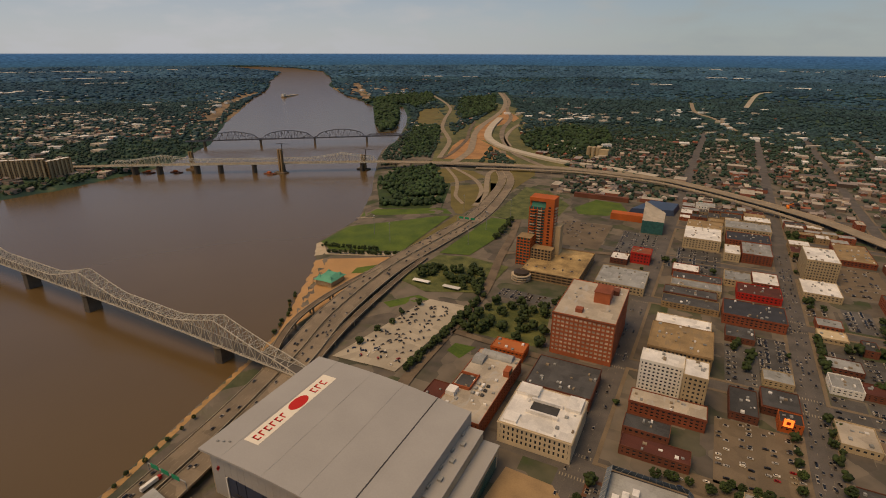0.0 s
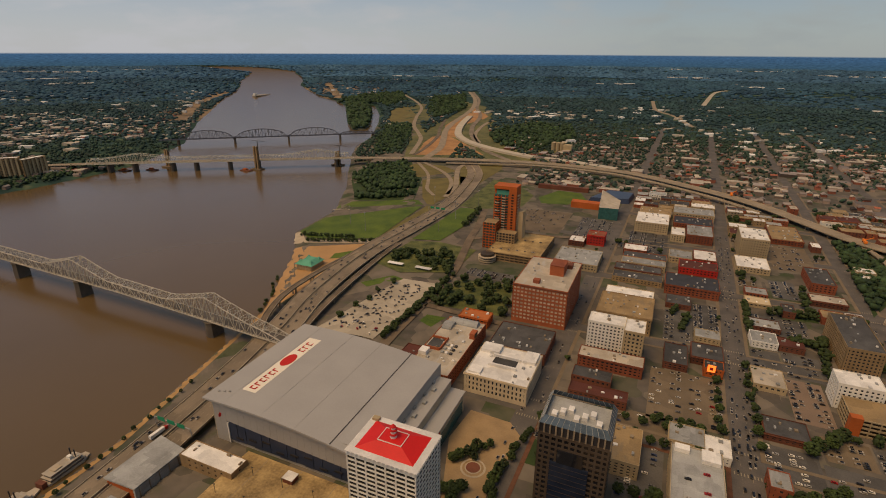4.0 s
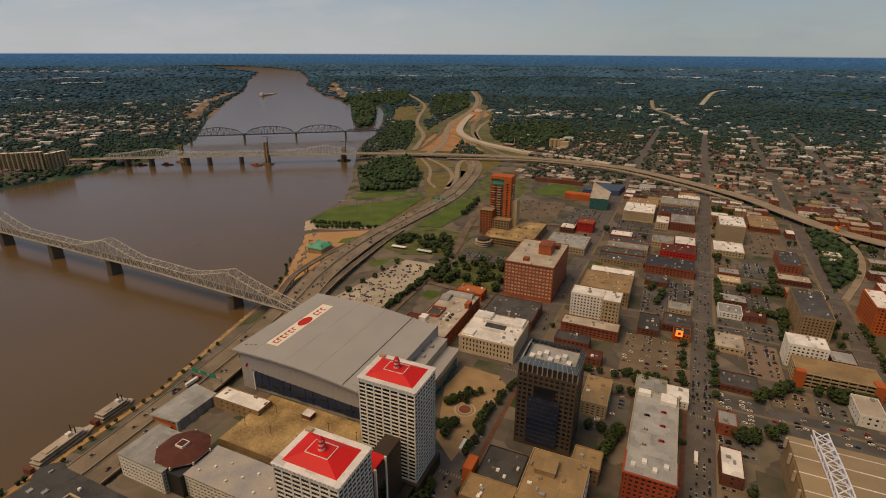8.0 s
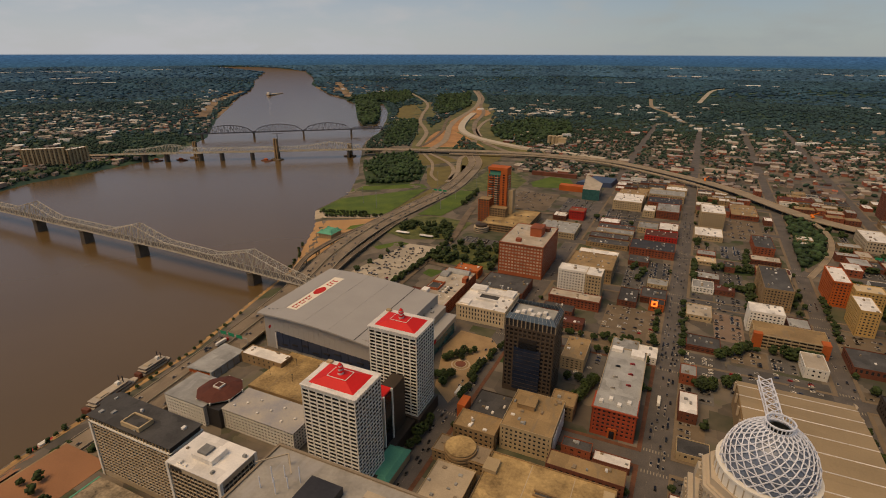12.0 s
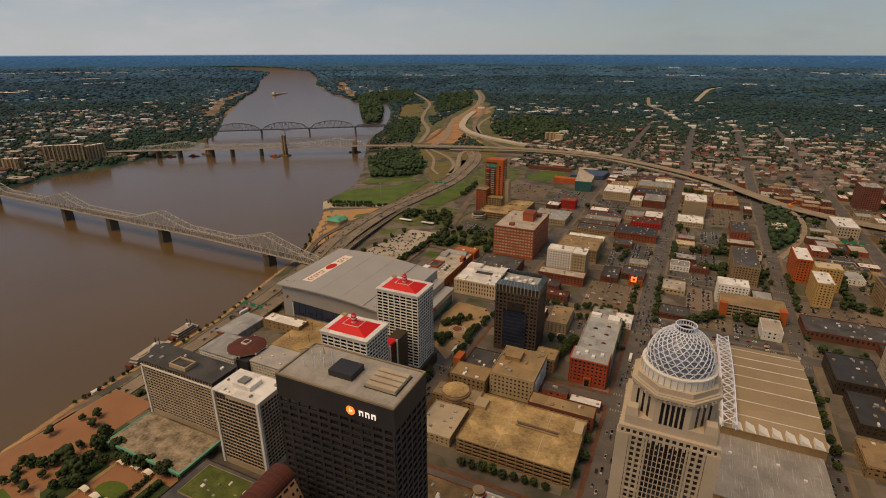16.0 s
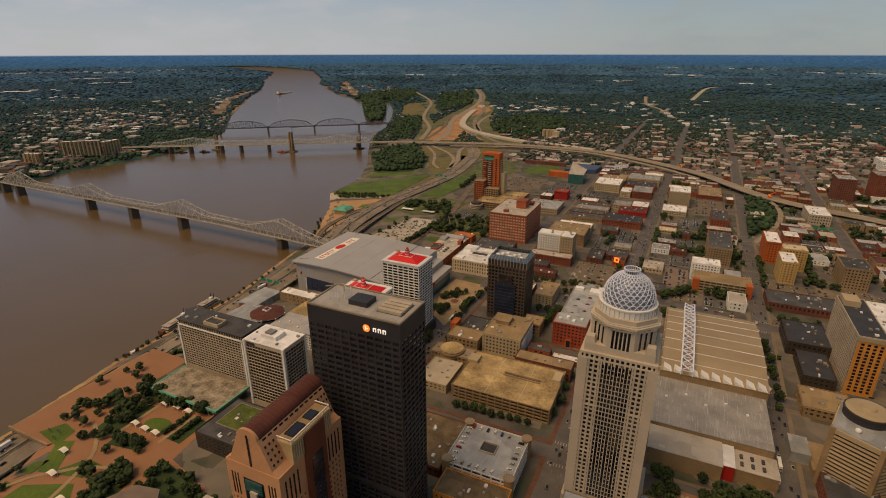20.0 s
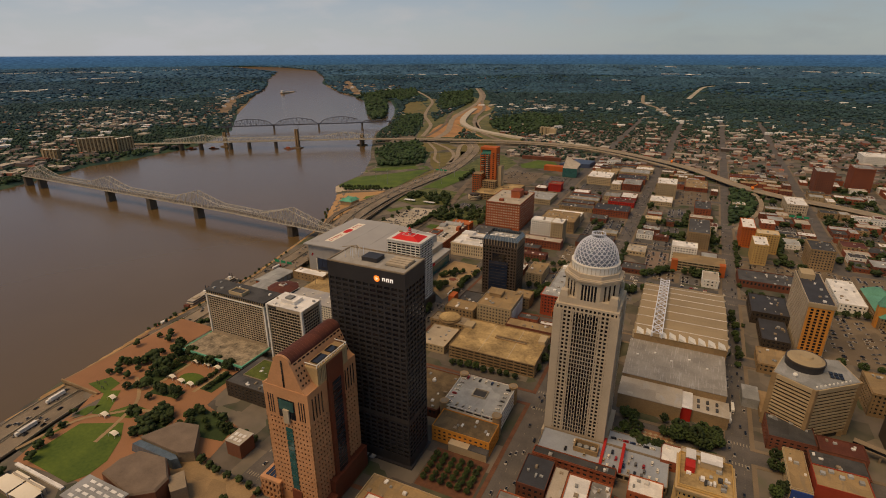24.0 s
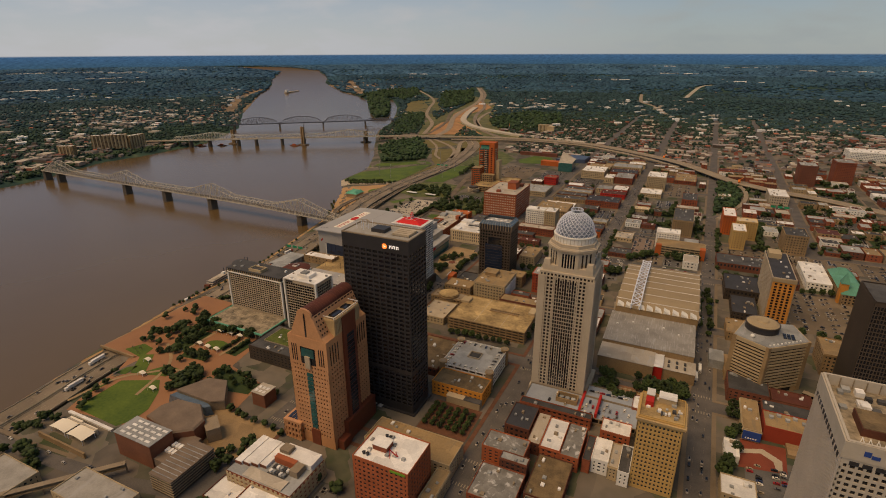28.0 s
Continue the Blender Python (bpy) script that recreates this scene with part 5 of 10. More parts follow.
def conference_hall():
    x0, y0, w, d = 130, 232, 84, 133
    r = thing("convention_hall", x0, y0, 0, "broad tan-roofed exhibition hall with a white roof truss", "convention hall")
    z = lambda y: 24 + 5 * math.sin(math.pi * min(1, max(0, y / d)))
    ys = [d * i / 20 for i in range(21)]
    s = Shape().sheet([[(0, y, z(y)), (w, y, z(y))] for y in ys][::-1])
    part("roof", s, M["tan_roof_smooth"], r, "tan membrane roof, slightly barrelled")
    box_part("wall", r, "tan_concrete", (0.4, 0.4, 0, w - 0.4, d - 0.4, 23.5))
    for i in range(1, 8):
        y = d * i / 7.5
        part("roof_rib", Shape().box(0, y - 0.3, z(y) - 0.3, w, y + 0.3, z(y) + 0.4), M["white_roof"], r)
    for i in range(8):
        y = d * i / 7.5 + 3
        part("eave_fin", Shape().prism([(w, y), (w + 2.2, y + 5), (w, y + 10)], 18, 24.5, 1.0), M["pale_concrete"], r)
        part("eave_fin", Shape().box(-1.6, y, 17, 0, y + 2, 25), M["pale_concrete"], r)
    for i in range(9):
        x = 2 + i * 8.7 if i < 2 else 6 + i * 8.7
        tri = Shape()
        c = len(tri.v)
        tri.v += [(x, 0.5, 24.2), (x + 7, 0.5, 24.2), (x, 0.5, 27.8), (x, 9, 24.6), (x + 7, 9, 24.6), (x, 9, 27.8)]
        tri.f += [(c, c + 1, c + 2), (c + 1, c + 4, c + 5, c + 2), (c + 3, c + 5, c + 4), (c, c + 2, c + 5, c + 3)]
        part("sawtooth_skylight", tri, M["white_paint"], r)
    # exposed box truss over the roof
    t = Shape()
    a, b, n = 16, 25.5, 14
    za = lambda y: z(y) + 1.0
    for i in range(n):
        y, q = -2 + (d + 8) * i / n, -2 + (d + 8) * (i + 1) / n
        for x in (a, b):
            t.beam((x, y, za(y)), (x, q, za(q)), 0.8).beam((x, y, za(y) + 4.5), (x, q, za(q) + 4.5), 0.9)
            t.beam((x, y, za(y)), (x, y, za(y) + 4.5), 0.4)
            t.beam((x, y, za(y)), (x, q, za(q) + 4.5), 0.35)
        t.beam((a, y, za(y) + 4.5), (b, y, za(y) + 4.5), 0.4).beam((a, y, za(y) + 4.5), (b, q, za(q) + 4.5), 0.7).beam((b, y, za(y) + 4.5), (a, q, za(q) + 4.5), 0.7)
    part("roof_truss", t, M["white_steel"], r, "white steel box truss")
    # lower exhibition wing with a streaked grey roof
    box_part("wing", r, "tan_concrete", (-2, -66, 0, w - 2, 0.2, 17.2))
    box_part("wing_roof", r, "streaked_roof", (-2.3, -66.3, 17.2, w - 1.7, 0.3, 17.6), label="grey streaked roof")
    box_part("lower_wing", r, "tan_concrete", (-2, -94, 0, 48, -66.1, 14))
    box_part("lower_wing_roof", r, "white_roof_grey", (-2.3, -94.3, 14, 48.3, -66.4, 14.4))
    box_part("lower_wing", r, "tan_concrete", (56, -88, 0, 84, -66.1, 11))
    box_part("lower_wing_roof", r, "white_roof_grey", (55.7, -88.3, 11, 84.3, -66.4, 11.4))
    box_part("red_entrance", r, "red_metal", (48.2, -90, 0, 56.2, -66.2, 13))
    box_part("entrance_roof", r, "white_roof", (48, -90.4, 13, 56.4, -66.4, 13.3))
    for k in range(6):
        box_part("rooftop_unit", r, "dark_roof", (60 + (k % 3) * 7, -84 + (k // 3) * 8, 11.4, 62 + (k % 3) * 7, -80 + (k // 3) * 8, 12.6))
    for k in range(5):
        box_part("roof_vent", r, "white_roof", (6 + k * 15, -30 + (k % 2) * 9, 17.6, 8 + k * 15, -28.5 + (k % 2) * 9, 18.6))


def round_top_hotel():
    r = thing("hotel", 266, 182, 0, "faceted tan hotel with banded balconies and a round rooftop restaurant", "hotel")
    poly = [(-26, -14), (0, -29), (33, -3), (24, 26), (-15, 18)]
    h = 48
    part("core", Shape().prism(poly, 0, h), M["dark_glass"], r)
    grow = lambda s: [(x * s, y * s) for x, y in poly]
    for k in range(14):
        part("balcony_band", Shape().prism(grow(1.035), 4.5 + k * 3.1, 6.0 + k * 3.1), M["cream"], r)
    part("top_band", Shape().prism(grow(1.04), h - 1.6, h + 0.6), M["cream"], r)
    # tan piers at the corners and down the fold of the front
    for i, (x, y) in enumerate(poly):
        a, b = Vector(poly[i - 1]), Vector(poly[(i + 1) % len(poly)])
        p = Vector((x, y))
        u, v = (a - p).normalized() * 3.2, (b - p).normalized() * 3.2
        o = p.normalized() * 1.3
        q = [p + v, p + u] if i != 1 else [p + v * 0.8, p + u * 0.8]
        ring = [(q[0] + o)[:], (p + o * 1.25)[:], (q[1] + o)[:], (q[1] - o * 2)[:], (q[0] - o * 2)[:]]
        part("end_pier", Shape().prism([tuple(e) for e in ring][::-1], 0, h + 0.9), M["tan_concrete"], r)
    part("roof", Shape().prism(grow(1.0), h, h + 1.0), M["grey_roof"], r)
    part("restaurant_drum", Shape().tube(-3, 6, h + 1.0, h + 6.2, 13.6, 32), M["black_metal"], r, "black round restaurant")
    part("restaurant_rim", Shape().tube(-3, 6, h + 6.2, h + 7.6, 14.2, 32), M["brown_metal"], r)
    part("restaurant_roof", Shape().tube(-3, 6, h + 7.6, h + 8.8, 13.2, 32, 0.8).tube(-3, 6, h + 8.8, h + 10.2, 5, 20, 0.8), M["cream"], r, "pale low conical roof")
    ball = bmesh.new()
    bmesh.ops.create_icosphere(ball, subdivisions=2, radius=1.9)
    me = bpy.data.meshes.new("radome")
    ball.to_mesh(me)
    ball.free()
    me.materials.append(M["white_paint"])
    part("radome", None, None, r, "white radome ball", me).location = (-12, -15, h + 2.6)
    for k in range(9):
        part("roof_lamp", Shape().tube(1 + k * 3.1, -25 + k * 2.45, h + 1.0, h + 1.9, 0.7, 8), M["white_paint"], r)
    for k in range(6):
        box_part("roof_panel", r, "dark_glass", (13 + (k % 3) * 3.2, -6 + (k // 3) * 5, h + 1.0, 15.6 + (k % 3) * 3.2, -2 + (k // 3) * 5, h + 1.8))
    box_part("podium", r, "tan_concrete", (-27, -8, 0, 30, 26, 5))
    box_part("podium_roof", r, "grey_roof", (-40, 2, 0, -27.1, 24, 9))


def sided_tower():
    w, d, h = 23, 88, 57
    r = thing("apartment_tower", 281, 302, 0, "slab tower with pale side grid and yellow-orange brick end", "apartment tower")
    banded_tower(r, w, d, h, 17, 4, 28, "pale_concrete", "pale_window", 0.35, 0.45, 3, 1.5, 0.5)
    box_part("end_wall", r, "gold_brick", (0.9, -0.5, 0, w - 0.9, -0.02, h - 3.5), label="yellow-orange brick end wall")
    for k in range(15):
        for i in range(4):
            box_part("window", r, "dark_glass", (3.2 + i * 4.6, -0.62, 3.5 + k * 3.3, 5.6 + i * 4.6, -0.45, 5.6 + k * 3.3))
    box_part("roof", r, "blue_dark_roof", (0.7, 0.7, h, w - 0.7, d - 0.7, h + 0.3))
    parapet_part(r, w, d, h, 0.7, 1.2, "pale_concrete")
    box_part("end_balcony", r, "cream", (0, -1.0, h - 3.4, w, -0.6, h + 0.6))
    box_part("stair_head", r, "cream", (2, 66, h + 0.3, 15, 84, h + 6))
    roof_clutter(r, w, d, h + 0.3, 7, 3)


def finned_tower():
    w, d, h = 62, 58, 126
    r = thing("office_tower", 261, -72, 0, "pale grey office tower with a blank finned side", "office tower")
    banded_tower(r, w, d, h - 6.2, 32, 20, 1, "cream_panel", "dark_glass", 0.36, 0.4, 4, 5.8, 0.6)
    box_part("side_wall", r, "fin_wall", (-0.6, 0.4, 0, -0.02, d, h - 9))
    for i in range(40):
        box_part("side_fin", r, "fin_wall", (-0.9, 0.6 + i * d / 40.5, 0, -0.6, 1.0 + i * d / 40.5, h - 10))
    box_part("crown_band", r, "cream_panel", (-0.8, -0.3, h - 9, w, 0.0, h), (-0.8, 0.0, h - 9, -0.02, d, h))
    for i in range(13):
        box_part("louvre", r, "black_metal", (-0.95, 3 + i * 4.1, h - 12, -0.6, 5 + i * 4.1, h - 9.4))
    box_part("roof", r, "stained_grey", (1.3, 1.3, h - 6, w - 1.3, d - 1.3, h - 5.6))
    parapet_part(r, w, d, h - 6, 1.2, 6.5, "cream_panel")
    for i in range(10):
        box_part("parapet_rib", r, "concrete", (2.0 + i * 5.8, d - 1.6, h - 5.6, 2.5 + i * 5.8, d - 1.2, h))
        box_part("parapet_rib", r, "concrete", (1.2, 2.0 + i * 5.4, h - 5.6, 1.6, 2.5 + i * 5.4, h))
    box_part("plant_room", r, "dark_brick", (9, 15, h - 5.6, 24, 32, h - 1.5), label="brown brick plant room")
    box_part("plant_roof", r, "olive_roof", (9.4, 15.4, h - 1.5, 23.6, 31.6, h - 1.2))
    unit_rng = random.Random(91)
    for k in range(34):
        x, y = unit_rng.uniform(4, 54), unit_rng.uniform(4, 52)
        if 4 < x < 25 and 10 < y < 33:
            continue
        a, b, c = unit_rng.uniform(2, 6), unit_rng.uniform(2, 6), unit_rng.uniform(1.2, 3.2)
        box_part("rooftop_unit", r, ("grey_roof", "white_roof", "olive_roof", "dark_roof")[k % 4], (x, y, h - 5.6, x + a, y + b, h - 5.6 + c))
    for i in range(7):
        t = Shape()
        t.beam((6 + i * 3, 5, h - 5.6), (7.5 + i * 3, 8, h - 1.6), 0.3).beam((9 + i * 3, 5, h - 5.6), (7.5 + i * 3, 8, h - 1.6), 0.3).beam((7.5 + i * 3, 8, h - 1.6), (9 + i * 3, 12, h - 4.6), 0.3)
        part("roof_rack", t, M["white_roof"], r)
    box_part("emblem", r, "blue_sign", (7, -0.5, h - 5.6, 9.6, -0.3, h - 3), (9.9, -0.5, h - 6.2, 13, -0.3, h - 4.4))
    for i in range(8):
        box_part("sign_bar", r, "concrete", (16 + i * 2.6, -0.45, h - 6.2, 17.7 + i * 2.6, -0.3, h - 3.4))
    for i in range(12):
        box_part("louvre", r, "black_metal", (3 + i * 4.9, -0.2, h - 12.2, 6.6 + i * 4.9, -0.02, h - 10))


def dark_slab():
    w, d, h = 50, 43, 108
    r = thing("office_tower", 324, 145, 0, "dark bronze glass office tower with close vertical fins", "office tower")
    banded_tower(r, w, d, h, 28, 24, 14, "bronze_wall", "dark_glass", 0.3, 0.22, 3, 3, 0.3)
    box_part("side_wall", r, "brown_metal", (-0.4, 0, 0, -0.02, d, h))
    box_part("roof", r, "dark_roof", (0.6, 0.6, h, w - 0.6, d - 0.6, h + 0.3))
    parapet_part(r, w, d, h, 0.6, 1.4, "brown_metal")


def orange_apartment_tower():
    r = thing("apartment_tower", -250, 786, -3, "orange brick apartment tower with teal glass bays", "apartment tower")
    box_part("main_shaft", r, "orange_brick", (24, 0, 0, 36, 24, 98))
    box_part("top_frame", r, "orange_brick", (0, 0, 93, 24, 3, 98), (0, 3, 95, 24, 21, 98), (0, 21, 93, 24, 24, 98), (0, 3, 86, 3, 21, 95))
    box_part("penthouse", r, "teal", (3.2, 3.2, 84, 23.8, 20, 91), label="copper-green set-back penthouse")
    part("balcony_wing", facade(24, 22, 0, 84, 20, 4, 4, 0.12, 0.2, 1.0), M["orange_brick"], r)
    for k in range(20):
        part("glazed_storey", Shape().box(1.3, 1.3, k * 4.2 + 0.9, 22.6, 20.8, k * 4.2 + 4.15), M["teal_glass"], r)
    for k in range(18):
        box_part("balcony", r, "orange_brick" if k % 3 else "pale_concrete", (2.5, -2.6, 8 + k * 4.2, 9.5, 0.1, 9.1 + k * 4.2))
        box_part("balcony", r, "pale_concrete", (13.5, -2.2, 8 + k * 4.2, 19, 0.1, 9.1 + k * 4.2))
        box_part("balcony", r, "pale_concrete", (35.9, 4, 8 + k * 4.4, 38.5, 14, 9.1 + k * 4.4))
        box_part("shaft_window", r, "dark_glass", (28, -0.15, 9.4 + k * 4.4, 31.5, 0.05, 11.6 + k * 4.4))
    part("low_wing", facade(20.4, 22.4, 0, 44, 10, 4, 4, 0.2, 0.3, 0.8), M["orange_brick"], r).location = (-8.2, -24.2, 0.2)
    box_part("low_wing_core", r, "teal_glass", (-7.2, -23.2, 0, 11.2, -2.8, 43))
    box_part("low_wing_roof", r, "tan_roof", (-7.8, -23.8, 44.2, 11.8, -2.2, 44.6))
    box_part("rear_wing", r, "cream", (36.2, 6, 0, 46, 24, 58))
    part("street_wing", facade(30, 18, 0, 30, 7, 6, 4, 0.3, 0.35, 0.6), M["tan_concrete"], r).location = (12.5, -22, 0)
    box_part("street_wing_core", r, "glass", (13.2, -21.3, 0, 41.8, -4.7, 29.5))
    box_part("street_wing_roof", r, "tan_roof", (12.8, -21.7, 30, 42.2, -4.3, 30.3))


black_tower()
domed_tower()
red_roof_tower(-148, 222, 43, 31, 85)
red_roof_tower(-147, 138, 42, 31, 85)
arena()
vault_tower()
slab_hotel()
grey_slab()
brown_tower()
brick_slab()
stone_palace()
conference_hall()
round_top_hotel()
sided_tower()
finned_tower()
dark_slab()
orange_apartment_tower()

# ---- trees ----
ICO = []
_b = bmesh.new()
bmesh.ops.create_icosphere(_b, subdivisions=1, radius=1.0)
ICO_V = np.array([v.co[:] for v in _b.verts])
ICO_F = [tuple(v.index for v in f.verts) for f in _b.faces]
_b.free()
ICO1_V, ICO1_F = ICO_V, np.array(ICO_F)


def clumps(centres, sizes, seed, squash=0.8, rough=0.3):
    """Many small leaf masses with broken outlines, as vertex and face arrays."""
    rng = np.random.default_rng(seed)
    n, k = len(centres), len(ICO1_V)
    jit = 1 + rough * (rng.random((n, k, 1)) - 0.5) * 2
    ang = rng.random(n) * 6.283
    c, s = np.cos(ang)[:, None], np.sin(ang)[:, None]
    x, y, z = ICO1_V[:, 0], ICO1_V[:, 1], ICO1_V[:, 2]
    v = np.stack([x * c - y * s, x * s + y * c, np.broadcast_to(z * squash, (n, k))], -1) * jit
    v = v * np.asarray(sizes)[:, None, None] + np.asarray(centres)[:, None, :]
    f = ICO1_F[None] + (np.arange(n) * k)[:, None, None]
    return v.reshape(-1, 3), f.reshape(-1, 3)


def quick_mesh(name, v, f, material):
    me = bpy.data.meshes.new(name)
    me.vertices.add(len(v))
    me.vertices.foreach_set("co", np.asarray(v, np.float32).ravel())
    n = f.shape[1]
    me.loops.add(f.size)
    me.loops.foreach_set("vertex_index", f.ravel().astype(np.int32))
    me.polygons.add(len(f))
    me.polygons.foreach_set("loop_start", np.arange(0, f.size, n, dtype=np.int32))
    me.update(calc_edges=True)
    me.materials.append(material)
    return me


def afar_all(v):
    dx, dy = v[:, 0] - EYE[0], v[:, 1] - EYE[1]
    d = np.hypot(dx, dy)
    r = np.where(d < 2600, d, 2600 + 2080 * (1 - np.exp((2600 - np.maximum(d, 2600)) / 2080)))
    q = r / d
    return np.stack([EYE[0] + dx * q, EYE[1] + dy * q, np.where(d < 2600, v[:, 2], EYE[2] + (v[:, 2] - EYE[2]) * q)], -1)


TREES = []
for k in range(5):
    rng = np.random.default_rng(20 + k)
    n = 110
    th, u = rng.random(n) * 6.283, rng.random(n)
    rad = 0.55 + 0.45 * rng.random(n)
    c = np.stack([np.cos(th) * rad * (0.35 + 0.65 * np.sin(np.pi * (0.12 + 0.8 * u))), np.sin(th) * rad * (0.35 + 0.65 * np.sin(np.pi * (0.12 + 0.8 * u))), 0.55 + 1.35 * u], -1)
    v, f = clumps(c * 3.1 + [0, 0, 0.6], rng.uniform(0.38, 0.85, n), 40 + k, 0.85, 0.4)
    crown = quick_mesh("crown", v, f, M["leaves"])
    s = Shape().tube(0, 0, -0.4, 3.2, 0.28, 7, 0.7)
    for i in range(4):
        a = i * 1.6 + k
        s.beam((0, 0, 2.2 + i * 0.25), (1.5 * math.cos(a), 1.5 * math.sin(a), 4.2 + i * 0.3), 0.14)
    root = thing("tree", 0, 0, -500, "leafy dark green deciduous tree in the city", "tree", "city trees")
    part("trunk", s, M["bark"], root)
    part("crown", None, None, root, data=crown)
    TREES.append(root)
tree_rng = random.Random(4)
PLANTED = []


TREE_STUFF = []


def tree(x, y, size=1.0, z=None):
    t = tree_rng.choice(TREES)
    g = ground_at(x, y) if z is None else z
    s = size * tree_rng.uniform(1.05, 1.6)
    if y > 470 or len(PLANTED) > 300:
        TREE_STUFF.append((x, y, g, s))
        return None
    ob = copy_thing(t, pose(x, y, g, 0, 0, tree_rng.uniform(0, 360)) @ Matrix.Diagonal((s, s, s * tree_rng.uniform(0.85, 1.15), 1)))
    PLANTED.append((x, y))
    return ob


def row(x0, y0, x1, y1, n, size=1.0, wobble=1.5):
    for i in range(n):
        t = (i + 0.5) / n
        tree(x0 + (x1 - x0) * t + tree_rng.uniform(-wobble, wobble), y0 + (y1 - y0) * t + tree_rng.uniform(-wobble, wobble), size)


def inside(poly, x, y):
    hit = False
    for (ax, ay), (bx, by) in zip(poly, poly[1:] + poly[:1]):
        if (ay > y) != (by > y) and x < (bx - ax) * (y - ay) / (by - ay) + ax:
            hit = not hit
    return hit


def grove(poly, n, size=1.0):
    xs, ys = [p[0] for p in poly], [p[1] for p in poly]
    k = 0
    for _ in range(n * 6):
        if k >= n:
            break
        x, y = tree_rng.uniform(min(xs), max(xs)), tree_rng.uniform(min(ys), max(ys))
        if inside(poly, x, y):
            tree(x, y, size)
            k += 1


def thicket(name, label, poly, spacing, size, seed, material="far_leaves", z=None):
    """A wood or a hedge that nobody could count: one sheet of leaf masses."""
    rng = np.random.default_rng(seed)
    xs, ys = [p[0] for p in poly], [p[1] for p in poly]
    pts = []
    for x in np.arange(min(xs), max(xs), spacing):
        for y in np.arange(min(ys), max(ys), spacing):
            px, py = x + rng.uniform(-0.5, 0.5) * spacing, y + rng.uniform(-0.5, 0.5) * spacing
            if inside(poly, px, py) and rng.random() < 0.9:
                pts.append((px, py))
    if not pts:
        return
    p = np.array(pts)
    g = level(p[:, 0], p[:, 1]) if z is None else np.full(len(p), z)
    sz = size * rng.uniform(0.6, 1.25, len(p))
    c1 = np.stack([p[:, 0], p[:, 1], g + sz * rng.uniform(0.7, 1.2, len(p))], -1)
    off = rng.normal(0, 0.55, (len(p), 3)) * sz[:, None]
    off[:, 2] = np.abs(off[:, 2])
    v, f = clumps(np.concatenate([c1, c1 + off]), np.concatenate([sz, sz * 0.6]), seed + 1, 0.85, 0.35)
    tagged(new(name, quick_mesh(name, afar_all(v), f, M[material])), label, "trees", kind="stuff")


# ---- sheets of paving, lawn and water's edge ----
def patch(name, poly, material, label, lift=0.12, step=25.0, z=None):
    """A paved or planted area that follows the ground."""
    bm = bmesh.new()
    face = bm.faces.new([bm.verts.new((x, y, 0)) for x, y in poly])
    if face.normal.z < 0:
        face.normal_flip()
    if z is None:
        for axis in (0, 1):
            lo, hi = min(p[axis] for p in poly), max(p[axis] for p in poly)
            c = lo + step
            while c < hi:
                co, no = [0, 0, 0], [0, 0, 0]
                co[axis], no[axis] = c, 1
                bmesh.ops.bisect_plane(bm, geom=bm.verts[:] + bm.edges[:] + bm.faces[:], plane_co=co, plane_no=no)
                c += step
    vs = list(bm.verts)
    zz = level(np.array([v.co.x for v in vs]), np.array([v.co.y for v in vs])) if z is None else [z] * len(vs)
    for v, h in zip(vs, zz):
        v.co = afar(v.co.x, v.co.y, float(h) + lift)
    bmesh.ops.recalc_face_normals(bm, faces=bm.faces)
    if sum(f.normal.z for f in bm.faces) < 0:
        bmesh.ops.reverse_faces(bm, faces=bm.faces)
    me = bpy.data.meshes.new(name)
    bm.to_mesh(me)
    bm.free()
    me.materials.append(M[material])
    return tagged(new(name, me), label, name.split("_")[0], kind="structure")


LOTS = []


def lot(x0, y0, x1, y1, material="lot_asphalt", cars=0.6, label="asphalt parking lot with painted bays", z=None):
    patch("pavement_lot", [(x0, y0), (x1, y0), (x1, y1), (x0, y1)], material, label, 0.14, 40, z)
    LOTS.append((x0, y0, x1, y1, cars, z))


# ---- cars ----
CAR_COLOURS = {"white": (0.7, 0.69, 0.66), "silver": (0.38, 0.38, 0.38), "black": (0.015, 0.015, 0.017), "red": (0.3, 0.015, 0.012), "grey": (0.12, 0.12, 0.125), "blue": (0.03, 0.05, 0.13), "beige": (0.33, 0.28, 0.2)}
CARS = []
for cname, col in CAR_COLOURS.items():
    paint = mat("car_" + cname, col, rough=0.3, var=0.05, bump=0, spec=0.5)
    root = thing("car", 0, 0, -500, cname + " passenger car standing on the asphalt", "car", "cars about the town")
    body = Shape().prism([(-0.88, -2.2), (0.88, -2.2), (0.92, -1.2), (0.92, 1.4), (0.85, 2.25), (-0.85, 2.25), (-0.92, 1.4), (-0.92, -1.2)], 0.28, 0.92, 0.97)
    part("body", body, paint, root)
    part("cabin", Shape().prism([(-0.8, -1.75), (0.8, -1.75), (0.8, 0.95), (-0.8, 0.95)], 0.92, 1.42, 0.78), M["dark_glass"], root)
    part("car_roof", Shape().prism([(-0.63, -1.35), (0.63, -1.35), (0.63, 0.55), (-0.63, 0.55)], 1.42, 1.48, 0.95), paint, root)
    CARS.append(root)
car_rng = random.Random(8)
CAR_COUNT = [0]
STUFF_CARS = []


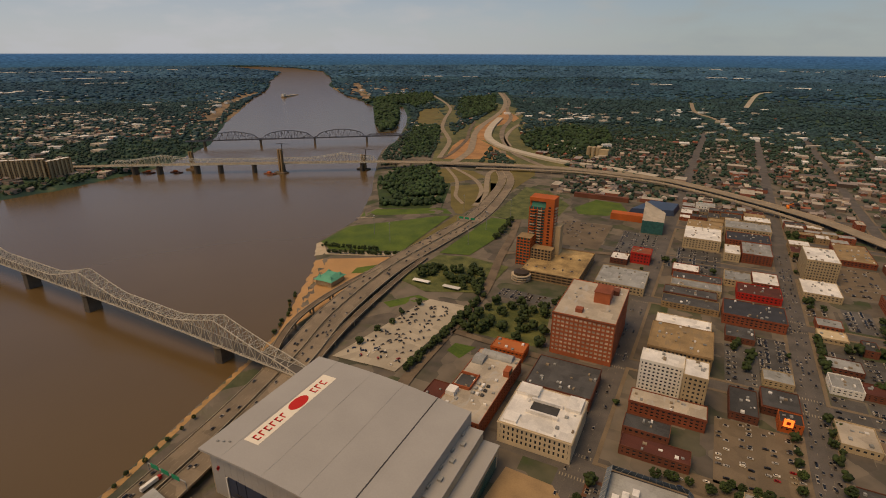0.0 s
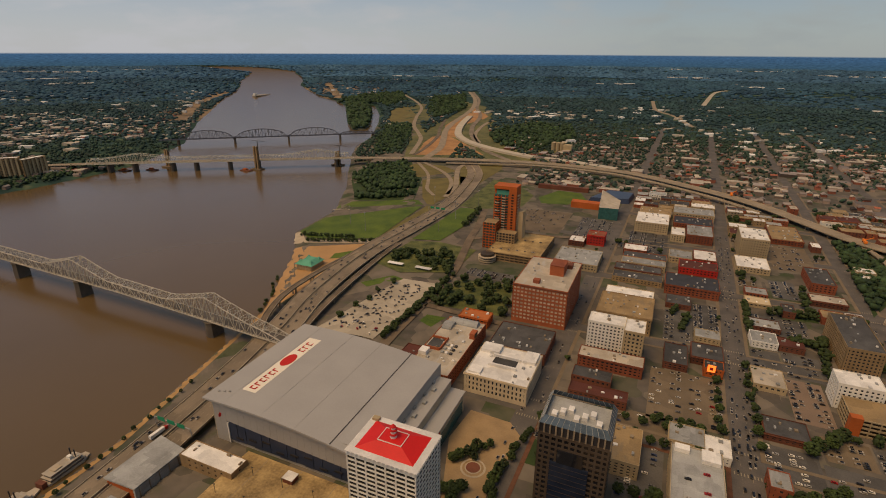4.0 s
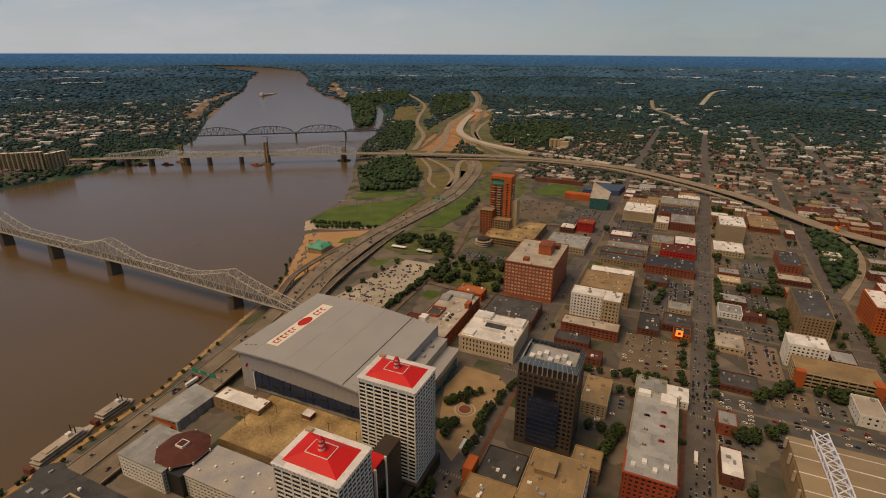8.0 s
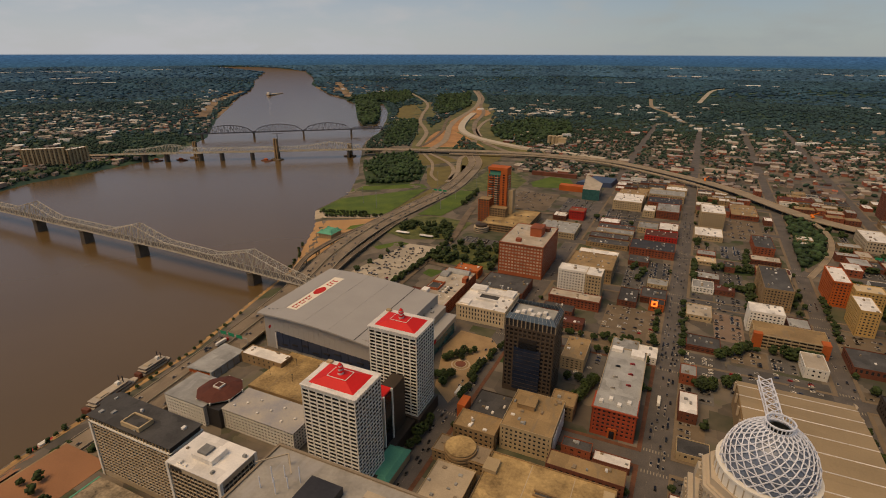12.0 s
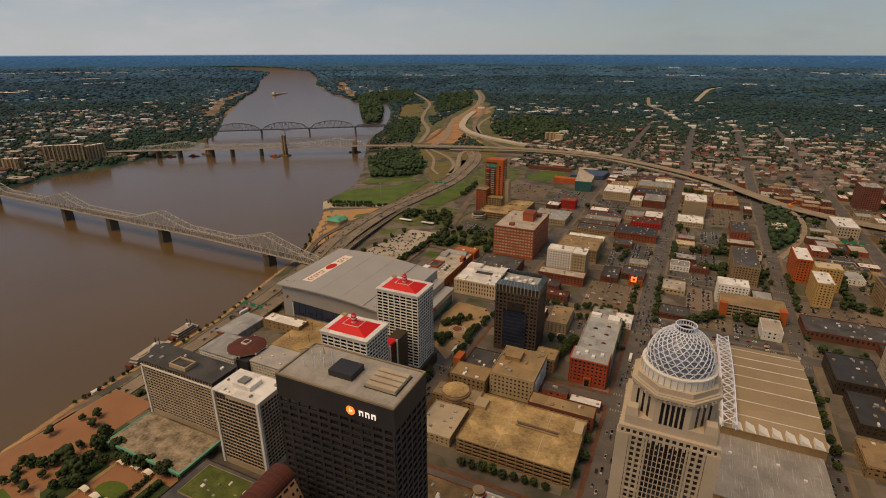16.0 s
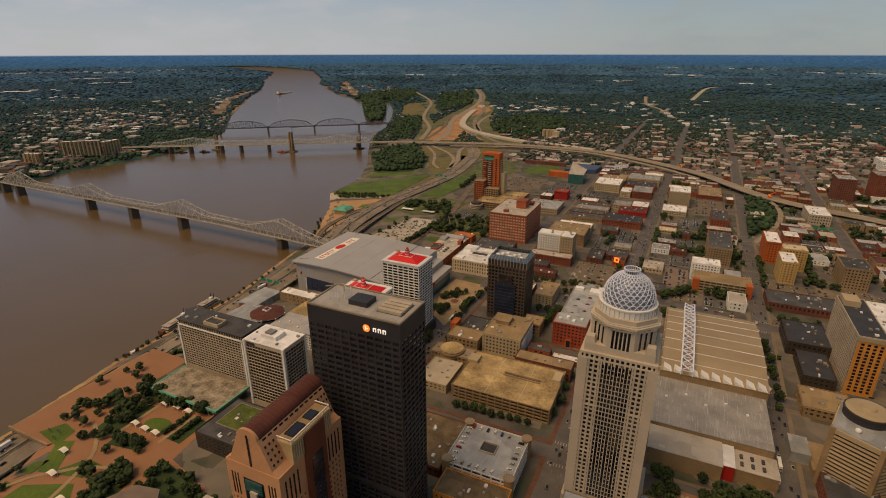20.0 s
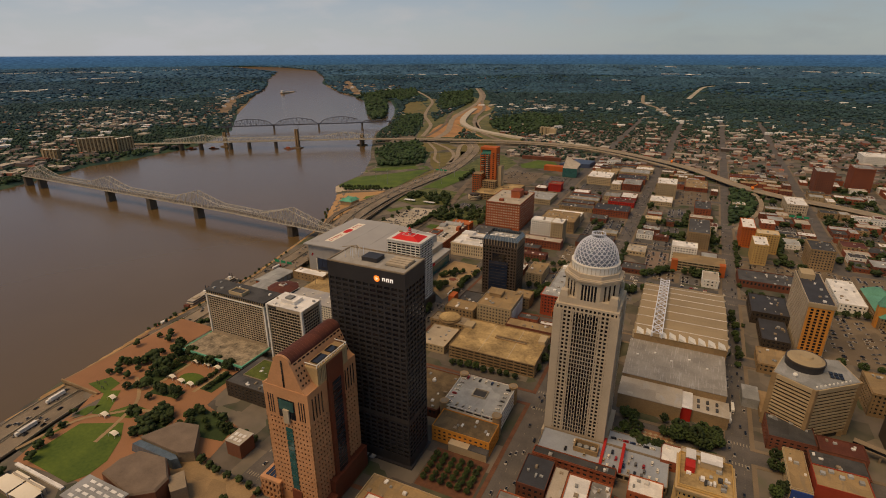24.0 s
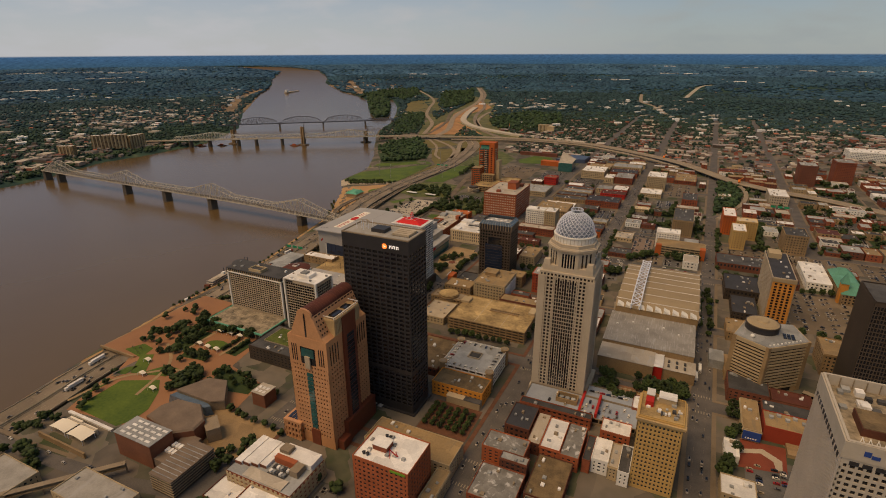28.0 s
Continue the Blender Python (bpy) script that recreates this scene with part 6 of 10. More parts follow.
def car(x, y, turn=0.0, z=0.15, near=True):
    if not near or y > 480 or CAR_COUNT[0] > 300:
        STUFF_CARS.append((x, y, turn, z))
        return
    CAR_COUNT[0] += 1
    c = car_rng.choices(CARS, (26, 20, 18, 8, 16, 6, 6))[0]
    copy_thing(c, pose(x, y, z, 0, 0, turn))


def park_cars(x0, y0, x1, y1, fill, z=None, near=True):
    """Rows of bays along y, nose to nose in pairs, with aisles between."""
    x = x0 + 3.2
    side = 0
    while x < x1 - 2.6:
        y = y0 + 2
        while y < y1 - 1.5:
            if car_rng.random() < fill:
                gz = (ground_at(x, y) if z is None else z) + 0.16
                car(x, y, 90 + (180 if car_rng.random() < 0.5 else 0) + car_rng.uniform(-3, 3), gz, near)
            y += 2.75
        x += 5.4 if side % 2 == 0 else 11.0
        side += 1


def traffic(x, y0, y1, n, turn, lanes=(-6, -2.5, 2.5, 6), slope=0.022):
    for _ in range(n):
        y = car_rng.uniform(y0, y1)
        car(x + slope * y + car_rng.choice(lanes), y, turn + (180 if car_rng.random() < 0.5 else 0), 0.1)

# ---- low buildings of the town, street by street ----
# x0, y0, x1, y1, height, storeys, wall, roof, words on its look
TOWN = [
    # north side of the main street
    (-111, 842, -84, 868, 16, 3, "red_metal", "brick", "square red-clad building"),
    (-137, 828, -113, 855, 8, 2, "dark_brick", "white_roof", "low brick building with white roof"),
    (-140, 731, -79, 792, 10, 2, "cream", "grey_roof", "grey-roofed commercial building"),
    (-150, 475, -92, 525, 12, 3, "dark_brick", "dark_roof", "long dark-roofed brick row"),
    (-205, 400, -163, 505, 15, 4, "red_brick", "white_roof_grey", "long red brick building, pale stained roof"),
    (-226, 412, -206, 446, 9, 2, "dark_brick", "maroon_roof", "low brick annex with a dark red roof"),
    (-201, 521, -167, 541, 10, 2, "orange_brick", "orange_roof", "small orange-roofed building"),
    # main street to market street
    (-57, 714, 6, 739, 7, 2, "tan_concrete", "dark_roof", "dark-roofed store with a tan wall"),
    (-58, 638, -2, 673, 11, 3, "cream", "white_roof", "store with stepped white roofs"),
    (-59, 577, -1, 632, 20, 4, "tan_concrete", "tan_roof", "big plain tan warehouse"),
    (-61, 527, -25, 548, 32, 8, "white_paint", "white_roof", "white apartment block"),
    (-25, 512, -6, 540, 36, 8, "cream", "white_roof", "cream stair tower block"),
    (-63, 490, -3, 510, 12, 3, "brick", "white_roof_grey", "brick row with pale flat roof"),
    (-63, 457, -28, 475, 10, 2, "dark_brick", "dark_roof", "low dark brick building"),
    (-62, 436, -12, 452, 8, 2, "dark_brick", "maroon_roof", "low red-roofed brick shed"),
    (-53, 822, -20, 848, 9, 2, "brick", "white_roof", "brick store with white roof"),
    (-51, 792, 8, 815, 9, 2, "brick", "dark_roof", "brick row with dark roof"),
    (-51, 768, 8, 790, 9, 2, "cream", "grey_roof", "grey-roofed row"),
    (-57, 742, 3, 765, 8, 2, "dark_brick", "dark_roof", "dark brick store"),
    (11, 913, 32, 955, 12, 3, "cream", "white_roof", "cream store"),
    (34, 916, 73, 973, 14, 4, "brick", "grey_roof", "red brick loft building"),
    (11, 816, 42, 850, 9, 2, "cream", "grey_roof", "grey-roofed store"),
    (44, 820, 74, 861, 9, 2, "brick", "white_roof", "brick store with pale roof"),
    (25, 778, 74, 812, 9, 2, "red_metal", "maroon_roof", "long deep-red building"),
    (9, 702, 72, 745, 12, 3, "brick", "blue_dark_roof", "brick hall with a dark blue roof"),
    (12, 660, 40, 688, 6, 2, "dark_brick", "dark_roof", "low dark-roofed store"),
    (43, 587, 68, 607, 6, 2, "cream", "grey_roof", "low cream store"),
    (39, 540, 68, 570, 8, 2, "dark_brick", "dark_roof", "old dark brick building"),
    (50, 521, 67, 537, 9, 2, "orange_brick", "dark_roof", "brick corner store with an orange sign"),
    (14, 520, 36, 560, 7, 2, "dark_brick", "dark_roof", "low dark store"),
    (22, 405, 48, 428, 7, 2, "cream", "grey_roof", "low grey store"),
    (48, 400, 66, 422, 7, 2, "white_paint", "white_roof", "low white store"),
    (-47, 945, 6, 1010, 17, 4, "cream", "white_roof", "cream concrete warehouse"),
    (-45, 1012, 8, 1066, 12, 3, "cream", "tan_roof", "cream parking structure"),
    (12, 1040, 80, 1085, 14, 3, "cream", "grey_roof", "cream warehouse"),
    (14, 985, 76, 1030, 11, 3, "brick", "blue_dark_roof", "warehouse with a dark blue roof"),
    (43, 1110, 84, 1140, 10, 2, "cream", "white_roof", "white-roofed shed"),
    # market street to jefferson street
    (99, 818, 141, 866, 8, 2, "cream", "white_roof", "pale store"),
    (103, 731, 128, 752, 6, 1, "brick", "grey_roof", "low grey-roofed store"),
    (101, 703, 128, 724, 5, 1, "cream", "cream_roof", "low cream store"),
    (97, 600, 122, 625, 7, 2, "white_paint", "grey_roof", "white painted store"),
    (123, 602, 146, 622, 6, 2, "dark_brick", "maroon_roof", "small maroon-roofed store"),
    (174, 736, 212, 758, 7, 2, "dark_brick", "white_roof_grey", "long low building with roof lanterns"),
    (172, 582, 203, 660, 27, 7, "tan_concrete", "dark_roof", "tan office block with a plain front"),
    (181, 782, 209, 841, 12, 3, "brick", "dark_roof", "brown brick building"),
    (160, 968, 205, 1050, 8, 2, "brick", "tan_roof", "brick sheds with tan roofs"),
    (152, 516, 186, 540, 24, 6, "white_paint", "white_roof", "white six-storey office"),
    (91, 517, 118, 549, 6, 1, "cream", "white_roof_grey", "low pale store"),
    (92, 445, 124, 470, 6, 2, "dark_brick", "dark_roof", "low dark store"),
    (106, 882, 144, 940, 30, 7, "cream", "white_roof", "glass office block with white frame"),
    (100, 640, 130, 662, 5, 1, "dark_brick", "grey_roof", "low store"),
    # jefferson street and south
    (247, 625, 266, 678, 32, 8, "orange_brick", "white_roof", "orange brick apartment slab"),
    (266, 608, 296, 632, 30, 8, "yellow_brick", "cream_roof", "yellow apartment wing"),
    (258, 552, 277, 594, 30, 8, "yellow_brick", "white_roof", "yellow apartment block"),
    (328, 562, 358, 606, 30, 7, "tan_concrete", "dark_roof", "tan office block"),
    (337, 861, 371, 925, 18, 3, "pale_concrete", "white_roof", "pale blank-walled block"),
    (410, 1062, 444, 1110, 46, 12, "dark_brick", "grey_roof", "brown brick apartment tower"),
    (485, 1110, 522, 1160, 50, 13, "brick", "grey_roof", "red brick apartment tower"),
    (581, 1450, 690, 1520, 24, 5, "white_paint", "white_roof", "broad white hospital building with glazed storeys"),
    (244, 356, 282, 408, 14, 2, "brown_metal", "blue_dark_roof", "low hall with dark blue roof"),
    (243, 248, 279, 281, 10, 2, "tan_concrete", "tan_roof", "low tan building"),
    (250, 300, 276, 350, 10, 2, "brown_metal", "blue_dark_roof", "low dark-roofed wing"),
    (340, 430, 368, 508, 10, 2, "white_paint", "white_roof", "white-framed parking structure"),
    (321, 214, 346, 250, 22, 5, "tan_concrete", "tan_roof", "tan office block"),
    (300, 420, 332, 500, 8, 1, "dark_brick", "dark_roof", "low dark hall"),
    (237, 460, 330, 500, 9, 1, "dark_brick", "dark_roof", "broad dark-roofed hall"),
    # around the tall towers
    (-72, 245, -42, 281, 9, 2, "brown_metal", "dark_roof", "low dark-roofed building"),
    (-74, 222, -40, 243, 15, 3, "tan_concrete", "tan_roof", "tan office annex"),
    (-38, 229, 2, 277, 22, 5, "cream", "tan_roof", "tan-roofed building with white louvred stair"),
    (-12, 282, 8, 302, 14, 3, "tan_concrete", "tan_roof", "tan building"),
    (-19, 358, 3, 399, 13, 4, "cream", "tan_roof", "beige office with a parking deck"),
    (2, 212, 56, 228, 14, 3, "dark_brick", "tan_roof", "dark maroon-walled building"),
    (-80, 196, -38, 214, 10, 2, "tan_concrete", "concrete", "low concrete building"),
    (-72, 150, -42, 190, 8, 2, "cream", "pale_concrete", "low pale building"),
    (1, 34, 49, 57, 13, 3, "mustard", "olive_roof", "building with an orange-mustard wall"),
    (-42, 58, -6, 112, 8, 1, "dark_brick", "olive_roof", "low brown-roofed pavilion"),
    (-13, -54, 58, -28, 14, 4, "cream", "tan_roof", "long low cream building"),
    (6, -95, 48, -63, 38, 10, "red_brick", "white_roof", "red brick tower block with white roof"),
    (50, -90, 60, -56, 12, 4, "cream", "tan_roof", "narrow cream building"),
    (71, -24, 103, -5, 14, 4, "red_brick", "torn_roof", "brick building with white torn roof"),
    (99, -2, 109, 36, 10, 2, "dark_brick", "white_roof_grey", "narrow store with a pale roof"),
    (110, -6, 125, 30, 13, 3, "red_brick", "white_roof", "red-fronted row with a pale roof"),
    (125.2, -7, 139, 31, 12, 3, "red_brick", "torn_roof", "red-fronted row with a patched grey roof"),
    (76, -66, 108, -34, 9, 2, "brick", "torn_roof", "low brick building with a torn pale roof"),
    (88, -33, 108, -25, 16, 4, "dark_brick", "grey_roof", "narrow brick stair wing"),
    (111, -50, 136, -9, 9, 2, "dark_brick", "olive_roof", "flat building with a stained olive-brown roof"),
    (78, 8, 98, 38, 12, 2, "dark_brick", "blue_dark_roof", "dark-roofed corner store"),
    (80, 43, 139, 51, 10, 2, "brick", "dark_roof", "narrow brick building behind the parking deck"),
    (147, -1, 159, 23, 12, 3, "white_paint", "white_roof", "white-fronted row house"),
    (141, -4, 146.8, 24, 11, 3, "brick", "dark_roof", "narrow dark-roofed row house"),
    (159.2, -3, 165.8, 23, 11, 3, "cream", "white_roof_grey", "narrow cream row house"),
    (166, -6, 173.8, 23, 12, 3, "white_paint", "dark_roof", "narrow white-fronted building with black roof"),
    (148, 31, 170, 47, 13, 3, "red_brick", "white_roof", "brick building with white roof"),
    (174, -3, 202, 25, 61, 17, "yellow_brick", "stained_deck", "yellow brick office block"),
    (177, 25.3, 203, 59, 38, 10, "cream", "white_roof_grey", "cream rear wing of the yellow block"),
    (236, 52, 246, 72, 6, 1, "white_paint", "white_roof", "small white corner pavilion"),
    (249, 84, 262, 127, 10, 2, "cream", "tan_roof", "cream store wing"),
    (240, 134, 272, 164, 12, 3, "dark_brick", "dark_roof", "dark brick shop row"),
    (273, 132, 303, 150, 12, 3, "dark_brick", "maroon_roof", "dark-roofed shop row with roof plant"),
    (265, 113, 300, 131, 11, 3, "dark_brick", "dark_roof", "dark store with roof plant"),
    (232, 8, 254, 28, 8, 2, "cream", "white_roof", "white-roofed store"),
    (-190, 8, -128, 52, 15, 4, "brown_metal", "dark_roof", "dark office block with a planted roof terrace"),
]
M["orange_roof"] = mat("orange_roof", (0.40, 0.13, 0.04), var=0.2)
M["cream_roof"] = mat("cream_roof", (0.55, 0.47, 0.34), var=0.15)
M["red_court"] = mat("red_court", (0.20, 0.05, 0.027), var=0.2)
M["grove_brick"] = mat("grove_brick", (0.13, 0.06, 0.035), var=0.3, scale=0.2)
M["red_front"] = mat("red_front", (0.30, 0.045, 0.02), var=0.15)
M["sign_leaf"] = mat("sign_leaf", (0.14, 0.32, 0.03), var=0.1)
M["copper_green"] = mat("copper_green", (0.10, 0.30, 0.24), var=0.25)
M["mustard"] = mat("mustard", (0.62, 0.27, 0.04), var=0.2)

PERSONAL = {"yellow_brick", "brick"}
for i, (x0, y0, x1, y1, h, st, wall, roof, words) in enumerate(TOWN):
    near = y0 < 420
    tall = h > 19
    r = block("office_building" if tall else "store_building", words + " on the street grid", "building", x0, y0, x1, y1, h, wall, roof, st,
              (2.5 if wall == "yellow_brick" and h > 50 else 3.6) if tall else 4.4, 0.5, 0.5, units=2 + int((x1 - x0) * (y1 - y0) / 220), crown=1.0 if h < 12 else 1.8, base=1.0,
              each="w" if words.startswith(("yellow brick office", "red brick tower")) else "", cornice="" if i % 3 else wall, depth=0.35)
BUILT = [(t[0], t[1], t[2], t[3]) for t in TOWN] + [(-60, 0, 0, 29), (76, 74, 130, 128), (-150, 130, -100, 256), (-306, 266, -138, 392), (-90, -72, -25, -2),
         (-292, 40, -200, 110), (-191, 66, -148, 96), (-60, 300, -15, 336), (-149, 550, -87, 644), (-150, 405, -91, 465), (126, 136, 218, 370), (228, 110, 306, 212),
         (279, 298, 306, 394), (258, -76, 322, -14), (319, 140, 376, 190), (-85, -60, 62, 32), (228, 40, 306, 212), (-256, 760, -200, 830), (-240, 716, -156, 824), (20, 270, 60, 392), (-40, 145, 56, 228), (-5, 58, 50, 108),
         (152, 478, 224, 524)]


# ---- car parks with decks ----
def car_park(name, x0, y0, x1, y1, h, levels, wall, roof, label, cars=True):
    w, d = x1 - x0, y1 - y0
    r = thing(name, x0, y0, 0, label, "car park")
    part("wall", facade(w, d, 0, h, levels, max(2, round(w / 7)), max(2, round(d / 7)), 0.14, 0.42, 0.5), M[wall], r)
    # solid dark block stands in for the shade inside the open decks
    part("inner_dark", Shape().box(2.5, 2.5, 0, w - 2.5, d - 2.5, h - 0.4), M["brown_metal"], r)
    part("top_deck", Shape().box(0.4, 0.4, h - 0.4, w - 0.4, d - 0.4, h), M[roof], r)
    parapet_part(r, w, d, h - 0.1, 0.4, 1.1, wall)
    return r


g = car_park("parking_garage", -36, 148, 52, 209, 13, 4, "tan_concrete", "stained_deck", "tan concrete parking garage with open decks")
# thin dark sheet on the deck stands in for a shaded ramp opening
box_part("ramp_slot", g, "dark_roof", (38, 34, 13.0, 70, 37, 13.15))
box_part("ramp_wall", g, "tan_concrete", (37, 33, 13, 71, 34, 14.4), (37, 37, 13, 71, 38, 14.4))
box_part("stair_head", g, "cream", (80, 40, 0, 87, 54, 16.5))
box_part("stair_head", g, "cream", (-1, 40, 0, 9, 52, 16))
box_part("deck_joint", g, "pale_concrete", (30, 1, 13.0, 30.5, 60, 13.06))
box_part("deck_joint", g, "pale_concrete", (60, 1, 13.0, 60.5, 60, 13.06))
g = car_park("parking_garage", -3, 60, 47, 107, 15, 4, "white_paint", "grey_roof", "small parking garage with round corner turrets")
for x, y in ((2, 2), (2, 45), (48, 45), (48, 2)):
    part("corner_turret", Shape().tube(x, y, 0, 17, 3.6, 18).tube(x, y, 17, 17.6, 4.0, 18), M["tan_concrete"], g)
    part("turret_cap", Shape().tube(x, y, 17.6, 17.9, 2.8, 16), M["concrete"], g)
box_part("light_well", g, "pale_concrete", (19, 20, 15, 31, 20.6, 16.4), (19, 30, 15, 31, 30.6, 16.4), (19, 20.6, 15, 19.6, 30, 16.4), (30.4, 20.6, 15, 31, 30, 16.4))
# dark sheet at deck level stands in for the well's shade
box_part("well_floor", g, "dark_roof", (19.6, 20.6, 15, 30.4, 30, 15.1))
for i in range(26):
    side = i % 4
    t = 6 + (i // 4) * 5.6
    x, y, a = ((4.5, t, 90), (45.5, t, 90), (t + 1, 4, 0), (t + 1, 43, 0))[side]
    if t < 42:
        car(-3 + x, 60 + y, a, 15.1)
g = car_park("parking_garage", -237, 718, -158, 822, 12, 3, "tan_concrete", "stained_deck", "tan parking garage with a spiral ramp")
for k in range(4):
    part("spiral_ramp", Shape().tube(4, -6, k * 3.2 - 2, k * 3.2 - 0.6, 13, 28), M["pale_concrete"], g)
# dark cylinder stands in for shade between the spiral ramp's rings
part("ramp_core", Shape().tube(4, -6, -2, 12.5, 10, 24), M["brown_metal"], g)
for k in range(12):
    car(-232 + (k % 6) * 12, 735 + (k // 6) * 40 + k, 90 * (k % 2), 12.1)
g = car_park("parking_garage", 155, 480, 222, 512, 15, 4, "cream", "tan_roof", "cream parking garage with red brick stair ends")
box_part("brick_end", g, "orange_brick", (-0.4, -0.5, 0, 8, 6, 16.5))
box_part("brick_end", g, "orange_brick", (60, -0.5, 0, 67.4, 10, 16.5))


r = thing("ramp_garage", -78, 214, 0, "tan parking ramp with an orange brick stair and a round drum", "car park")
box_part("brick_stair", r, "orange_brick", (-2, 30, 0, 5, 44, 17))
for k in range(4):
    part("drum_band", Shape().tube(18, -10, 1.5 + k * 3, 3.2 + k * 3, 12.5, 28), M["tan_concrete"], r)
# dark cylinder added as the shade behind the drum's bands
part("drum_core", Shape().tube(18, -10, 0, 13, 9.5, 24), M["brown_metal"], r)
part("drum_deck", Shape().tube(18, -10, 13, 13.4, 11.5, 28), M["stained_deck"], r)
for k in range(9):
    box_part("louvre", r, "white_roof", (80.2, 18 + k * 4.6, 3, 80.8, 21 + k * 4.6, 19))
box_part("roof_house", r, "tan_concrete", (46, 40, 22, 60, 54, 26))
box_part("roof_house_top", r, "tan_roof", (45.6, 39.6, 26, 60.4, 54.4, 26.4))

# vaults, wells and plant on the long brick building behind the arena
r = thing("roof_vaults", -205, 400, 15.05, "grey metal roof vaults and plant on the long brick building", "roof plant")
for x0, x1, y0, y1, rise in ((6, 36, 92, 103, 5), (1.5, 12, 78, 96, 3.6)):
    n = 9
    bowed = lambda x: [(x, y0 + (y1 - y0) * (1 - math.cos(math.pi * k / n)) / 2, rise * math.sin(math.pi * k / n)) for k in range(n + 1)]
    v = Shape().sheet([bowed(x0), bowed(x1)])
    for x in (x0, x1):
        c = len(v.v)
        v.v += bowed(x)
        v.f.append(tuple(range(c, c + n + 1)))
    part("vault", v, M["grey_roof"], r)
# flat dark sheet stands in for the shade in a roof recess
box_part("dark_well", r, "dark_roof", (2, 40, 0, 17, 58, 0.25))
box_part("well_wall", r, "red_brick", (17.05, 38, 0, 18, 60, 3), (2, 37, 0, 17, 38, 3), (0.6, 58.2, 0, 17, 59.2, 2.4))
box_part("stair_house", r, "white_roof", (1, 24, 0, 9, 34, 4))
box_part("brick_tower", r, "red_brick", (36, 70, 0, 41.5, 80, 6))
box_part("dark_arch", r, "dark_glass", (41.55, 72, 0.5, 41.8, 78, 5.2))
for k in range(9):
    box_part("air_unit", r, ("grey_roof", "white_roof", "dark_roof")[k % 3], (20 + (k % 3) * 4.4, 34 + (k // 3) * 7, 0, 22.6 + (k % 3) * 4.4, 37 + (k // 3) * 7, 1.6))

# ---- red sandstone building beside the main crossing ----
def red_victorian():
    w, d, h = 34, 22, 26
    r = thing("old_office_building", 23, 276, 0, "ornate red sandstone building with a grey parking roof behind", "office building")
    part("wall", facade(w, d, 0, h, 6, 9, 5, 0.5, 0.45, 0.6, 2, 1.6), M["red_sandstone"], r)
    panes(r, w, d, 0, h, 6, 9, 5, 0.5, 0.45, 2, 1.6, "glass", "wn", 0.5)
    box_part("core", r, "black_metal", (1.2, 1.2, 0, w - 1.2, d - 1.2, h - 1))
    box_part("cornice", r, "red_sandstone", (-0.7, -0.7, h - 1.2, w + 0.7, 0, h), (-0.7, 0, h - 1.2, 0, d, h))
    part("entrance_arch", Shape().prism([(13.5, -0.9), (20.5, -0.9), (20.5, 0), (13.5, 0)], 0, 9), M["orange_brick"], r)
    part("arch_opening", Shape().prism([(15, -1.1), (19, -1.1), (19, -0.8), (15, -0.8)], 0, 7), M["dark_glass"], r)
    box_part("roof", r, "grey_roof", (0.7, 0.7, h, w - 0.7, d, h + 0.4))
    box_part("long_wing", r, "cream", (0, d, 0, w, 112, 17.5))
    box_part("wing_deck", r, "grey_roof", (0.5, d + 0.2, 17.5, w - 0.5, 111.5, 17.9))
    parapet = Shape().box(0, d, 17.9, 0.5, 112, 19).box(w - 0.5, d, 17.9, w, 112, 19).box(0.5, 111.5, 17.9, w - 0.5, 112, 19)
    part("wing_parapet", parapet, M["pale_concrete"], r)
    part("wing_fronts", facade(w + 0.2, 112 - d, 0, 17.4, 5, 8, 20, 0.5, 0.5, 0.3), M["cream"], r).location = (-0.1, d, 0)
    box_part("stair_head", r, "white_roof", (2, 104, 17.9, 12, 110, 21), (20, 98, 17.9, 32, 110, 21))
    for k in range(4):
        box_part("rooftop_unit", r, "white_roof", (4 + k * 7, 6 + (k % 2) * 6, h + 0.4, 7 + k * 7, 10 + (k % 2) * 6, h + 2))
    for k in range(6):
        car(34 + (k % 2) * 12, 318 + k * 9, 90, 18.0)


M["red_sandstone"] = mat("red_sandstone", (0.32, 0.062, 0.026), var=0.25)
M["blue_deck"] = mat("blue_deck", (0.29, 0.31, 0.33), warm=(1, 1, 1), var=0.2, scale=0.05)
red_victorian()
g = car_park("parking_deck", 80, 51.5, 173, 79, 6, 1, "concrete", "blue_deck", "low grey-blue parking deck beside the domed tower")
box_part("red_divider", g, "red_metal", (46, 2, 6, 48, 33, 7.6))
for k in range(16):
    car(96 + (k * 4.7) % 74, 50 + (k % 3) * 11, 0, 6.1)

